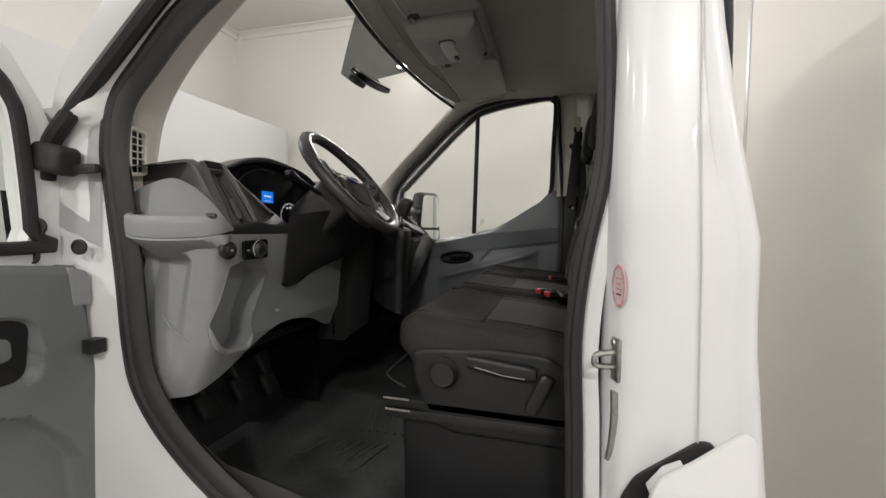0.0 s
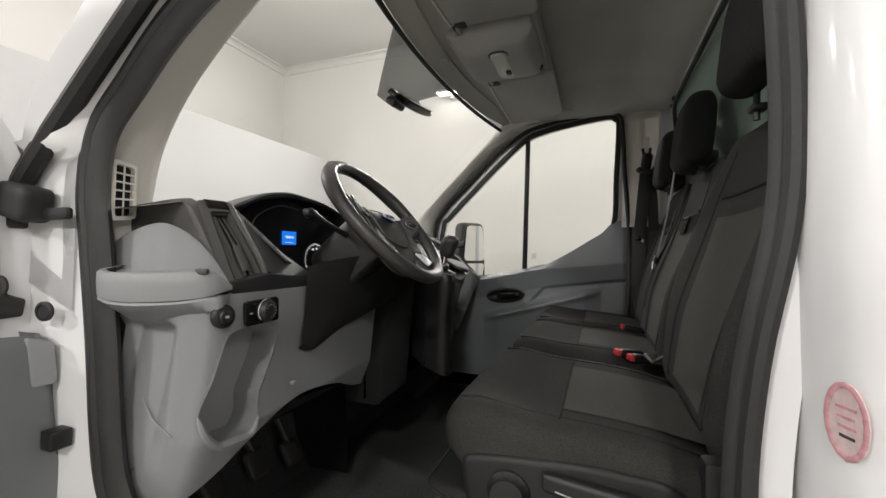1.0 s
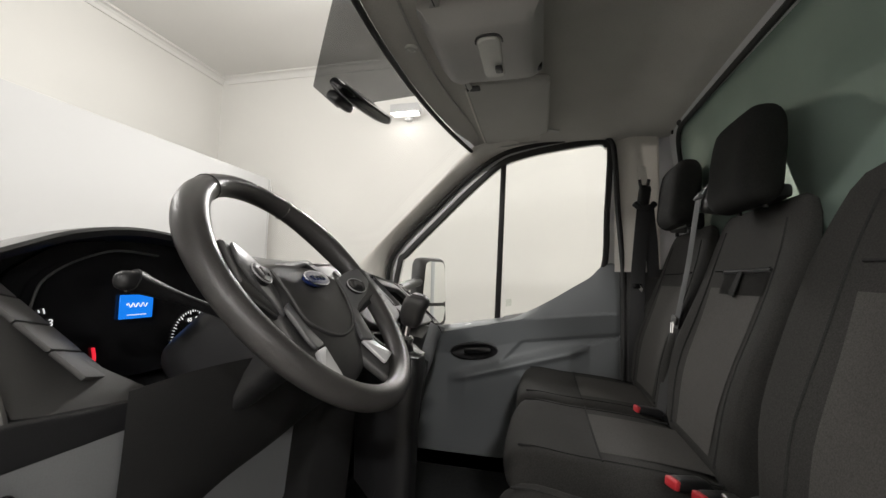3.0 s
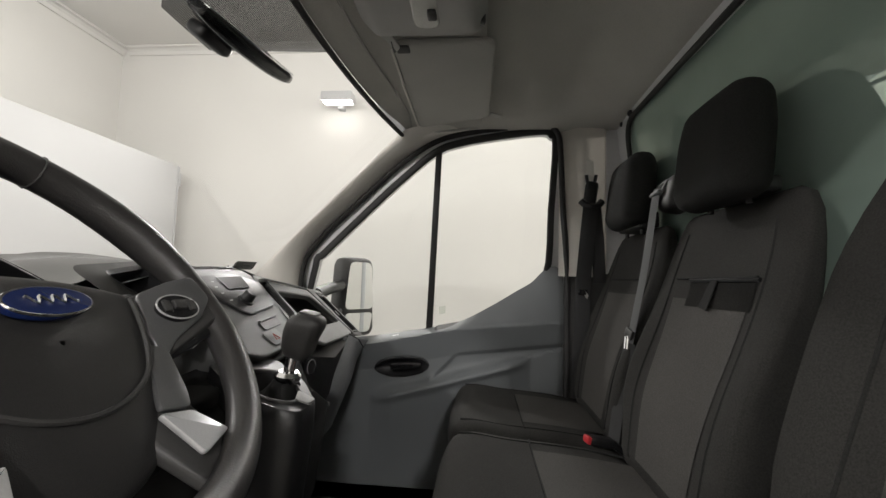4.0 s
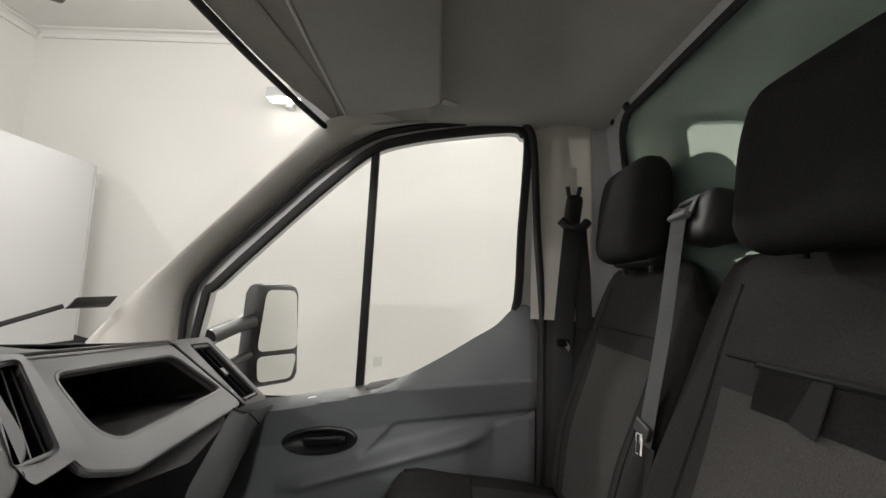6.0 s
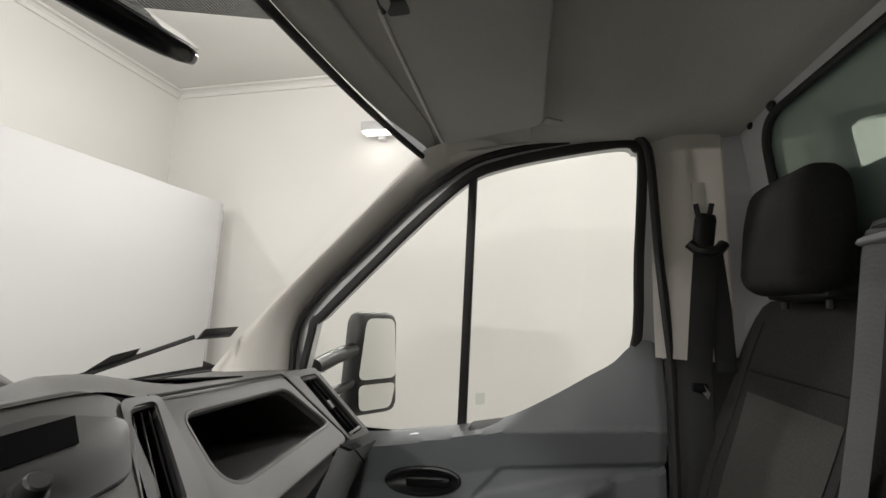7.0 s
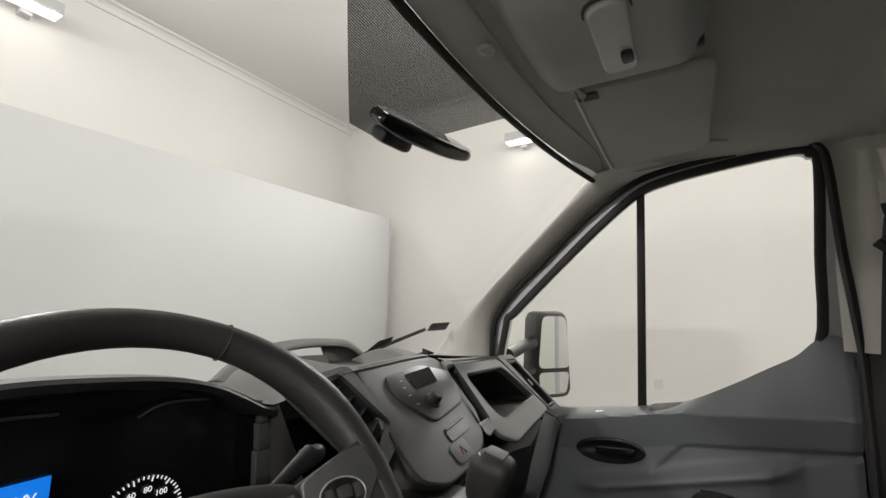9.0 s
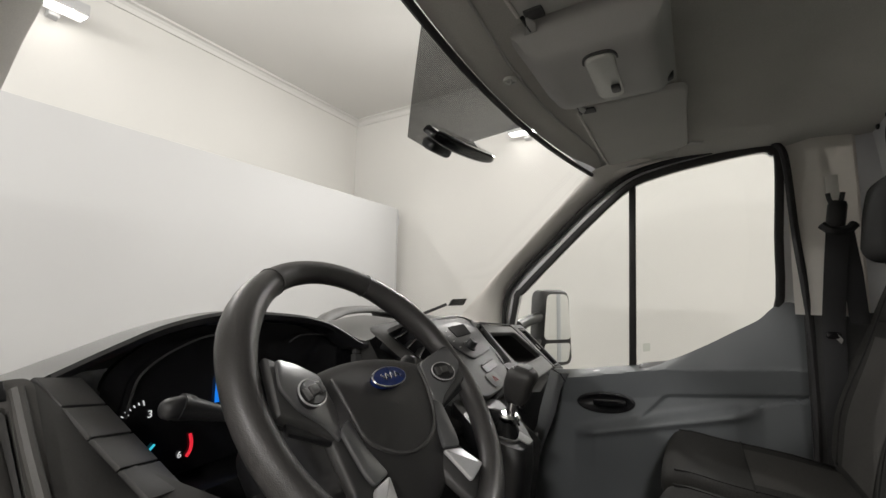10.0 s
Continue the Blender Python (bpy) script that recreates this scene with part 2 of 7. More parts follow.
def tube(points, radius, n=10, closed=False, flat=1.0, up=None, bm=None):
    """A tube along the points; flat squeezes it along `up` (a strap)."""
    bm = bm or bmesh.new()
    pts = [Vector(p) for p in points]
    m, rings, side = len(pts), [], None
    for i, p in enumerate(pts):
        a = pts[(i - 1) % m] if closed or i else p
        b = pts[(i + 1) % m] if closed or i < m - 1 else p
        d = (b - a).normalized()
        if up is not None:
            side = d.cross(Vector(up)).normalized()
        elif side is None:
            side = d.orthogonal().normalized()
        else:
            side = (side - d * side.dot(d)).normalized()
        w = side.cross(d).normalized()
        r = radius(i / max(1, m - 1)) if callable(radius) else radius
        rings.append([bm.verts.new(p + side * (r * math.cos(2 * math.pi * k / n)) + w * (r * flat * math.sin(2 * math.pi * k / n))) for k in range(n)])
    for i in range(m if closed else m - 1):
        q, s = rings[i], rings[(i + 1) % m]
        shift = 0
        if closed and i == m - 1:
            shift = min(range(n), key=lambda h: sum((q[k].co - s[(k + h) % n].co).length for k in range(n)))
        for k in range(n):
            bm.faces.new((q[k], q[(k + 1) % n], s[(k + 1 + shift) % n], s[(k + shift) % n]))
    if not closed:
        bm.faces.new(rings[0][::-1])
        bm.faces.new(rings[-1])
    return bm


def sheet(rows, thick=0.0, bm=None):
    """A surface through rows of points, thickened along its normal."""
    bm = bm or bmesh.new()
    vs = [[bm.verts.new(p) for p in r] for r in rows]
    fs = []
    for i in range(len(vs) - 1):
        for k in range(len(vs[0]) - 1):
            fs.append(bm.faces.new((vs[i][k], vs[i][k + 1], vs[i + 1][k + 1], vs[i + 1][k])))
    if thick:
        bmesh.ops.solidify(bm, geom=fs, thickness=thick)
    return bm


def lathe(profile, at, axis, n=24, bm=None):
    """Turns (radius, height) pairs round axis through at."""
    bm = bm or bmesh.new()
    ax = Vector(axis).normalized()
    u = ax.orthogonal().normalized()
    w = ax.cross(u)
    rings = []
    for r, h in profile:
        c = Vector(at) + ax * h
        rings.append([bm.verts.new(c + (u * math.cos(2 * math.pi * k / n) + w * math.sin(2 * math.pi * k / n)) * max(r, 1e-5)) for k in range(n)])
    for a, b in zip(rings, rings[1:]):
        for k in range(n):
            bm.faces.new((a[k], a[(k + 1) % n], b[(k + 1) % n], b[k]))
    bm.faces.new(rings[0][::-1])
    bm.faces.new(rings[-1])
    return bm


def pillow(hx, hy, hz, r, cuts=10, bend=None, m=None):
    """A soft box of half sizes hx, hy, hz with edges rounded by r; bend moves each point."""
    bm = bmesh.new()
    bmesh.ops.create_cube(bm, size=2.0)
    bmesh.ops.subdivide_edges(bm, edges=bm.edges[:], cuts=cuts, use_grid_fill=True)
    for v in bm.verts:
        p = Vector((v.co.x * hx, v.co.y * hy, v.co.z * hz))
        q = Vector([max(-(h - r), min(h - r, c)) for c, h in zip(p, (hx, hy, hz))])
        d = p - q
        v.co = q + d.normalized() * r if d.length > 1e-9 else p
        if bend:
            v.co = bend(v.co.copy())
    if m is not None:
        turned(bm, m)
    return bm


def ring_panel(outer, inner, depth, back=True, bm=None):
    """A panel between two outlines of equal count, with walls from the inner one along depth and a back."""
    bm = bm or bmesh.new()
    a, b = [bm.verts.new(p) for p in outer], [bm.verts.new(p) for p in inner]
    n = len(a)
    for i in range(n):
        k = (i + 1) % n
        bm.faces.new((a[i], a[k], b[k], b[i]))
    if depth is not None:
        c = [bm.verts.new(Vector(p) + Vector(depth)) for p in inner]
        for i in range(n):
            k = (i + 1) % n
            bm.faces.new((b[i], b[k], c[k], c[i]))
        if back:
            bm.faces.new(c)
    return bm


def words(name, text, size, m, material, parent, depth=0.0004):
    """Raised lettering as a mesh, centred at the pose m."""
    curve = bpy.data.curves.new(name, "FONT")
    curve.body, curve.size, curve.extrude, curve.align_x, curve.align_y = text, size, depth, "CENTER", "CENTER"
    temp = bpy.data.objects.new(name, curve)
    scene.collection.objects.link(temp)
    me = bpy.data.meshes.new_from_object(temp.evaluated_get(bpy.context.evaluated_depsgraph_get()))
    bpy.data.objects.remove(temp)
    bm = bmesh.new()
    bm.from_mesh(me)
    turned(bm, m)
    return part(name, bm, material, parent)


def facing(at, normal, up=(0, 0, 1)):
    """A pose at `at` whose z is normal and whose y is as near to up as it can be."""
    z = Vector(normal).normalized()
    y = (Vector(up) - z * Vector(up).dot(z)).normalized()
    x = y.cross(z)
    return Matrix.Translation(at) @ Matrix((x, y, z)).transposed().to_4x4()


def lerp(a, b, t):
    return a + (b - a) * t


def ease(t):
    t = max(0.0, min(1.0, t))
    return t * t * (3 - 2 * t)


def table(rows, y):
    """Numbers read between the rows (y, a, b, ...)."""
    if y <= rows[0][0]:
        return rows[0][1:]
    for p, q in zip(rows, rows[1:]):
        if y <= q[0]:
            t = (y - p[0]) / (q[0] - p[0])
            return [lerp(a, b, t) for a, b in zip(p[1:], q[1:])]
    return rows[-1][1:]

# ---- the hall ----
X0, X1, Y0, Y1, ZC = -5.15, 6.0, -4.6, 4.2, 4.55
setting("floor", box(X0 - 0.2, X1 + 0.2, Y0 - 0.2, Y1 + 0.2, -0.2, 0.0), CONCRETE, "grey painted concrete hall floor", "floor")
setting("ceiling", box(X0 - 0.2, X1 + 0.2, Y0 - 0.2, Y1 + 0.2, ZC, ZC + 0.2), CEILPAINT, "off-white painted hall ceiling", "ceiling")
setting("wall_front", box(X0 - 0.2, X0, Y0, Y1, 0, ZC), WALLPAINT, "cream painted hall wall before the van", "wall")
setting("wall_rear", box(X1, X1 + 0.2, Y0, Y1, 0, ZC), WALLPAINT, "cream painted hall wall behind the van", "wall")
setting("wall_passenger_side", box(X0 - 0.2, X1 + 0.2, Y1, Y1 + 0.2, 0, ZC), WALLPAINT, "cream painted hall wall lit by a floodlight", "wall")
setting("wall_driver_side", box(X0 - 0.2, X1 + 0.2, Y0 - 0.2, Y0, 0, ZC), WALLPAINT, "cream painted hall wall beside the open door", "wall")
cove = [(0, 0), (0.10, 0), (0.10, -0.025), (0.055, -0.03), (0.03, -0.055), (0.025, -0.10), (0, -0.10)]
setting("trim_front", prism([(X0 + u, Y0, ZC + v - 0.003) for u, v in cove], (0, Y1 - Y0, 0)), CEILPAINT, "white ceiling cove strip", "trim")
setting("trim_side", prism([(X0 + 0.1, Y1 - u, ZC + v - 0.003) for u, v in cove], (X1 - X0 - 0.1, 0, 0)), CEILPAINT, "white ceiling cove strip", "trim")

screen = thing("sliding_panel", (-4.0, 0, 0), "tall smooth white sliding panel standing before the wall", "panel")
part("panel_sheet", box(-4.06, -4.0, Y0 + 0.05, 3.90, 0.0, 2.875, 0.006), SCREENWHITE, screen)
part("edge_strip", box(-4.065, -3.995, 3.90, 3.925, 0.0, 2.86, 0.004), LAMPBODY, screen, "grey metal edge strip")
part("edge_catch", box(-4.075, -3.985, 3.925, 3.945, 2.62, 2.78, 0.004), LAMPBODY, screen, "grey metal catch")


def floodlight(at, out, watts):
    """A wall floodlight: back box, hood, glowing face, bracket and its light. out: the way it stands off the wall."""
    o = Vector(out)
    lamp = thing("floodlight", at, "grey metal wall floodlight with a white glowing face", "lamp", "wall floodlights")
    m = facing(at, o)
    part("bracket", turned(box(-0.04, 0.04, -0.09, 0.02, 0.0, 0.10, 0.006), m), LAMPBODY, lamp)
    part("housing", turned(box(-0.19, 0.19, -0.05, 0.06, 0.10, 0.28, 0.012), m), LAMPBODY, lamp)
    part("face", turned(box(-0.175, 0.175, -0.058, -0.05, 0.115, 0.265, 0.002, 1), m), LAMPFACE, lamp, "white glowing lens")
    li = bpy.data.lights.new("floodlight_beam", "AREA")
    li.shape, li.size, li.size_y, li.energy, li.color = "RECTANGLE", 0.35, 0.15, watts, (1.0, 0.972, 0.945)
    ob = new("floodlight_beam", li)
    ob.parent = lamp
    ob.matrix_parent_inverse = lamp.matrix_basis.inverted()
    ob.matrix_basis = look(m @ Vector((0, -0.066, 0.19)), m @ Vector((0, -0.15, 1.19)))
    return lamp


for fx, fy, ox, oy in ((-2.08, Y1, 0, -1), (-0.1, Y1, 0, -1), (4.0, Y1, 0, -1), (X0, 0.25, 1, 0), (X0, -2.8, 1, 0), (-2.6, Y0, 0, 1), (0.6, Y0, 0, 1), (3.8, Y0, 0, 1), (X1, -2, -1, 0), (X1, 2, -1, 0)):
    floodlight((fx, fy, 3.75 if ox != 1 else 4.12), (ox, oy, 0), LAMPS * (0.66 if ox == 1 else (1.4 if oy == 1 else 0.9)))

cargo = thing("cargo_body", (1.05, 0, 0.0), "tall cream coloured box body standing close behind the cab", "cargo body")
part("shell", box(1.05, 4.8, -1.30, 1.30, 0.0, 2.95, 0.02, 2), BOXPAINT, cargo)
part("corner_strip", box(1.044, 1.075, 1.268, 1.306, 0.01, 2.94, 0.006), LAMPBODY, cargo)

# ---- the cab's shell ----
GS = 0.114                       # how far the side glass leans in per metre of height


def glass_y(z):
    return 0.88 - GS * (z - 1.40)


setting("cab_floor", box(-1.35, 0.24, -0.90, 0.90, 0.62, 0.72, 0.01), MAT, "black ribbed rubber cab floor", "floor")
for k in range(9):
    x = -0.80 + 0.028 * k
    part("rib", prism([(x, -0.56 + 0.05 * (k % 2), 0.718), (x + 0.012, -0.56 + 0.05 * (k % 2), 0.718), (x + 0.05, -0.40, 0.718), (x + 0.038, -0.40, 0.718)], (0, 0, 0.007), 0.002, 1), MAT, bpy.data.objects["cab_floor"])
for k in range(10):
    x = -0.66 + 0.03 * k
    part("rib", prism([(x, -0.33, 0.718), (x + 0.012, -0.33, 0.718), (x - 0.03, -0.16, 0.718), (x - 0.042, -0.16, 0.718)], (0, 0, 0.007), 0.002, 1), MAT, bpy.data.objects["cab_floor"])

# firewall, rear wall and lower sides in black or white sheet
setting("firewall", sheet([[(-1.34, y, 1.49), (-1.30, y, 1.2), (-1.24, y, 0.95), (-1.06, y, 0.715)] for y in (-0.9, -0.3, 0.3, 0.9)], 0.03), MAT, "dark carpeted firewall of the footwell", "wall")
GX = 0.210
TOPZ, SIDEY = 2.131, 0.678


def rear_x(z):
    """The rear wall leans in towards the roof."""
    return min(GX, 0.172 + 0.10 * (TOPZ - z))


def rear_frame():
    """White painted rear wall of the cab round the window."""
    inner = rounded([(rear_x(z), y, z) for y, z in ((-SIDEY, 1.0), (-SIDEY, 1.75), (-SIDEY, TOPZ), (SIDEY, TOPZ), (SIDEY, 1.75), (SIDEY, 1.0))], 0.07)
    outer = rounded([(rear_x(z), y, z) for y, z in ((-0.93, 0.62), (-0.89, 1.75), (-0.86, 2.33), (0.86, 2.33), (0.89, 1.75), (0.93, 0.62))], 0.05)
    return ring_panel(outer, inner, (0.055, 0, 0), back=False)


setting("wall_cab_rear", rear_frame(), PAINT, "white painted metal rear wall of the cab", "wall")


def pane_x(y, z):
    """The rear window's pane, which leans with the wall."""
    return 0.180 + 0.015 * (SIDEY - y) + 0.10 * (TOPZ - z)


win = thing("rear_window", (GX, 0, 1.0), "dark green tinted rear cab window with black rubber seal", "window", kind="structure")
part("pane", prism(rounded([(pane_x(y, z), y, z) for y, z in ((-SIDEY, 0.99), (-SIDEY, TOPZ), (SIDEY, TOPZ), (SIDEY, 0.99))], 0.07), (0.005, 0, 0)), PARTITION, win)
part("seal", tube(rounded([(rear_x(z) - 0.002, y, z) for y, z in ((-SIDEY, 1.0), (-SIDEY, 1.75), (-SIDEY, TOPZ - 0.003), (SIDEY, TOPZ - 0.003), (SIDEY, 1.75), (SIDEY, 1.0))], 0.075, 8), 0.0085, 8, True), RUBBER, win, "black rubber window seal")
for s in (-1, 1):
    part("clip", lathe([(0.011, 0), (0.011, 0.006), (0.005, 0.011)], (rear_x(2.14) - 0.003, 0.627 * s, 2.139), (-1, 0, 0), 10), BLACK, win)
    part("plug", lathe([(0.009, 0), (0.009, 0.004), (0.004, 0.006)], (rear_x(2.14) - 0.001, 0.722 * s, 2.139), (-1, 0, 0), 10), BLACK, bpy.data.objects["wall_cab_rear"])



def header_x(y):
    return -0.702 + 0.085 * (y / 0.76) ** 2


# roof: outer skin, header, headliner with a deep middle and the overhead shelf
setting("roof", sheet([[(lerp(header_x(y) - 0.014, 0.26, t), y, 2.42 - 0.09 * (y / 0.85) ** 4 - 0.25 * max(0.0, 1 - t / 0.16) ** 1.5) for y in np.linspace(-0.86, 0.86, 25)] for t in (0, 0.03, 0.07, 0.12, 0.2, 0.4, 0.7, 1.0)], 0.012), PAINT, "white painted metal cab roof", "roof")


def liner_z(x, y):
    """Height of the headliner behind the shelf."""
    u = min(1.0, max(0.0, (0.80 - abs(y)) / 0.22))
    u = u * u * (3 - 2 * u)
    v = min(1.0, max(0.0, (0.172 - x) / 0.20))
    v = v * v * (3 - 2 * v)
    return 2.150 + 0.012 * u + 0.090 * u * v - 0.012 * (y / 0.8) ** 2 - 0.01 * (x + 0.1) ** 2


setting("ceiling_liner", sheet([[(x, y, liner_z(x, y)) for y in np.linspace(-0.80, 0.80, 41)] for x in np.linspace(-0.335, 0.174, 20)]), LINER, "worn grey felt cab headliner", "headliner")


def shelf_z(x, y):
    """The overhead shelf's underside: it drops to the header and to the sides."""
    f = min(1.0, max(0.0, (x + 0.66) / 0.10))
    e = max(0.0, (abs(y) - 0.66) / 0.14)
    return 2.125 + 0.035 * f * f * (3 - 2 * f) - 0.02 * e * e


SH = [[(lerp(header_x(y) + 0.012, -0.325, t), y, shelf_z(lerp(header_x(y) + 0.012, -0.325, t), y)) for y in np.linspace(-0.80, 0.80, 41)] for t in np.linspace(0, 1, 13)]
SH.append([(-0.312, y, 2.172) for y in np.linspace(-0.80, 0.80, 41)])
SH.append([(-0.316, y, liner_z(-0.316, y) + 0.02) for y in np.linspace(-0.80, 0.80, 41)])
setting("ceiling_shelf", sheet(SH), LINER, "grey felt overhead shelf above the windscreen", "shelf")
for s in (-1, 1):
    # black header edge and the thin beading along the shelf
    setting("header_edge", tube([(header_x(y) + 0.006, y, 2.119 - 0.012 * (y / 0.78) ** 2) for y in np.linspace(0, 0.775 * s, 18)], 0.008, 8), RUBBER, "black windscreen header edge", "trim")
    setting("header_bead", tube([(header_x(y) + 0.085 - 0.06 * (abs(y) / 0.78) ** 5, y, shelf_z(header_x(y) + 0.085, y) - 0.003) for y in np.linspace(0.0, 0.78 * s, 24)], 0.0035, 6), CONSOLE, "thin grey bead along the header", "trim")
    setting("side_bead", tube(smooth_line([(-0.60, 0.765 * s, 2.118), (-0.42, 0.775 * s, 2.138), (-0.2, 0.768 * s, 2.160), (0.0, 0.752 * s, 2.180), (0.13, 0.735 * s, 2.197)], 6), 0.0045, 6), CONSOLE, "thin bead along the headliner's side", "trim")


def side_shell(s):
    """Pillars, sill, seals and roof rail of one side. s: +1 passenger, -1 driver."""
    tag = "passenger" if s > 0 else "driver"

    def P(x, y, z):
        return (x, y * s, z)
    # A-pillar trim: from the windscreen's edge round to the door seal
    A = [(-0.600, 0.735, 2.128), (-0.640, 0.742, 2.100), (-0.75, 0.752, 1.992), (-0.89, 0.768, 1.862), (-1.03, 0.782, 1.730), (-1.15, 0.795, 1.612), (-1.27, 0.81, 1.485)]
    if s > 0:
        D = [(-0.385, 0.788, 2.146), (-0.507, 0.795, 2.111), (-0.649, 0.811, 2.019), (-0.809, 0.831, 1.873), (-0.960, 0.844, 1.730), (-1.032, 0.853, 1.606), (-1.033, 0.866, 1.40)]
    else:
        D = [(-0.42, 0.835, 2.115), (-0.52, 0.845, 2.07), (-0.655, 0.862, 1.955), (-0.79, 0.878, 1.825), (-0.90, 0.892, 1.71), (-0.955, 0.90, 1.61), (-0.955, 0.905, 1.36)]
    # inner ridge of the driver's trim, by how far forward the windscreen's edge lies
    RIDGE = [(0.60, -0.50, 0.775, 2.10), (0.64, -0.545, 0.785, 2.06), (0.75, -0.645, 0.797, 1.965), (0.89, -0.775, 0.80, 1.857), (1.03, -0.875, 0.80, 1.762), (1.15, -0.945, 0.80, 1.655), (1.27, -0.945, 0.825, 1.51)]
    rows = []
    for a, d in zip(A, D):
        a, d = Vector(P(*a)), Vector(P(*d))
        if s < 0:
            r = Vector(P(*table(RIDGE, -a.x)))
            rows.append([a + Vector((0.0, -0.012, -0.004)), a, a.lerp(r, 0.6) + Vector((0, 0.012, 0)), r, r.lerp(d, 0.3) + Vector((0.012, 0.006, 0)), d, d + Vector((0.0, -0.02, 0))])
            continue
        face = []
        for f in (0.12, 0.3, 0.5, 0.7, 0.86):
            p = a.lerp(d, f)
            face.append(Vector((p.x, lerp(a.y, d.y, f ** 2.6) - 0.007 * math.sin(math.pi * f), p.z + 0.012 * math.sin(math.pi * f))))
        rows.append([a + Vector((0.0, 0.012 * s, -0.004)), a] + face + [d, d + Vector((0.0, 0.02 * s, 0))])
    fine = []
    for k in range(len(rows[0])):
        fine.append(smooth_line([r[k] for r in rows], 6))
    pil = setting("pillar_trim_" + tag, sheet([list(r) for r in fine], 0.0), TRIM, "beige plastic windscreen pillar trim", "trim", 60)
    # outer white pillar behind the trim
    out = [[P(a[0] + 0.004, a[1] + 0.03, a[2] - 0.004), P(lerp(a[0], d[0], 0.5) - 0.0, 0.945 - 0.12 * (a[2] - 1.5), lerp(a[2], d[2], 0.5)), P(d[0] - 0.015, d[1] + 0.028, d[2])] for a, d in zip(A, D)]
    setting("pillar_" + tag, sheet(out, 0.01), PAINT, "white painted windscreen pillar", "pillar")
    if s > 0:
        low = smooth_line([P(-0.52, 0.797, 2.103), P(-0.38, 0.792, 2.146), P(-0.22, 0.787, 2.166), P(-0.09, 0.784, 2.174), P(0.0, 0.782, 2.182), P(0.135, 0.770, 2.196)], 6)
        up = smooth_line([P(-0.60, 0.757, 2.118), P(-0.42, 0.773, 2.136), P(-0.2, 0.766, 2.159), P(-0.08, 0.758, 2.172), P(0.0, 0.752, 2.181), P(0.135, 0.738, 2.198)], 6)
        setting("rail_trim", sheet([low, [a.lerp(b, 0.33) + Vector((0, -0.005, -0.007)) for a, b in zip(low, up)], [a.lerp(b, 0.7) + Vector((0, -0.004, -0.006)) for a, b in zip(low, up)], up]), TRIM, "beige trim strip over the door", "trim", 60)
    # roof rail above the door
    rail = [[P(x, 0.80, 2.125 + 0.02 * (x + 0.6)), P(x, 0.83, 2.135), P(x, 0.86, 2.16), P(x, 0.85, 2.34)] for x in np.linspace(-0.62, 0.24, 12)]
    setting("roof_rail_" + tag, sheet(rail, 0.01), LINER if s > 0 else PAINT, "cab side rail above the door", "rail")
    return pil


pillar_p, pillar_d = side_shell(1), side_shell(-1)


# ---- windscreen ----
def ws_point(u, v):
    """The windscreen: u across (-1 to 1), v from the header (0) to the cowl (1)."""
    y = u * lerp(0.765, 0.83, v)
    return (lerp(header_x(y), -1.355 + 0.085 * (y / 0.8) ** 2, v) - 0.012 * math.sin(math.pi * v), y, lerp(2.122 - 0.012 * u * u, 1.488, v))


glass = thing("windscreen", (-1.3, 0, 1.49), "large sloping clear van windscreen with dotted shade band", "windscreen", kind="structure")
pane = part("pane", sheet([[ws_point(u, v) for u in np.linspace(-1.04, 1.04, 27)] for v in np.linspace(-0.02, 1, 13)]), WSGLASS, glass)
pane.visible_shadow = False
band = []
for k in range(9):
    v = 0.002 + 0.196 * k / 8
    lo, hi = lerp(-0.425, -0.205, k / 8), lerp(0.25, -0.045, k / 8)
    band.append([Vector(ws_point(lerp(lo, hi, t), v)) + Vector((0.004, 0, -0.004)) for t in np.linspace(0, 1, 13)])
part("shade_band", sheet(band), FILM, glass, "dark dotted shade band")
part("lower_edge", tube([Vector(ws_point(u, 0.996)) + Vector((0.006, 0, -0.002)) for u in np.linspace(-0.97, 0.97, 25)], 0.004, 8), RUBBER, glass)
for s in (-1, 1):
    part("side_edge", tube([Vector(ws_point(s * 0.985, v)) + Vector((0.004, 0, -0.002)) for v in np.linspace(0, 1, 14)], 0.007, 8), RUBBER, glass)

wiper = thing("wiper", (-1.33, 0.5, 1.52), "black windscreen wiper arm resting on the glass", "wiper")
part("arm", tube([(-1.365, 0.46, 1.500), (-1.325, 0.585, 1.540), (-1.222, 0.685, 1.598)], 0.0075, 8, flat=0.6, up=(0.7, 0, 0.7)), BLACK, wiper)
part("hinge", prism([(-1.362, 0.50, 1.512), (-1.33, 0.60, 1.542), (-1.322, 0.605, 1.562), (-1.345, 0.55, 1.548)], (0.016, 0, 0.010), 0.004), BLACK, wiper)
part("blade", prism([(-1.212, 0.675, 1.590), (-1.205, 0.795, 1.590), (-1.200, 0.815, 1.616), (-1.205, 0.690, 1.614)], (0.012, 0, 0.008), 0.003), RUBBER, wiper)

mirror = thing("rear_view_mirror", (-0.79, -0.03, 2.0), "black interior rear view mirror on the windscreen", "mirror")
mm = facing((-0.768, -0.022, 2.003), (0.655, -0.10, 0.745), (-0.745, 0, 0.655))


def mirror_bend(p):
    """The shell is full in the middle of its back and tapers to both ends."""
    k = 1 - 0.62 * abs(p.x / 0.135) ** 3
    return Vector((p.x, p.y * (0.55 + 0.45 * k), p.z * (k if p.z < 0 else 1)))


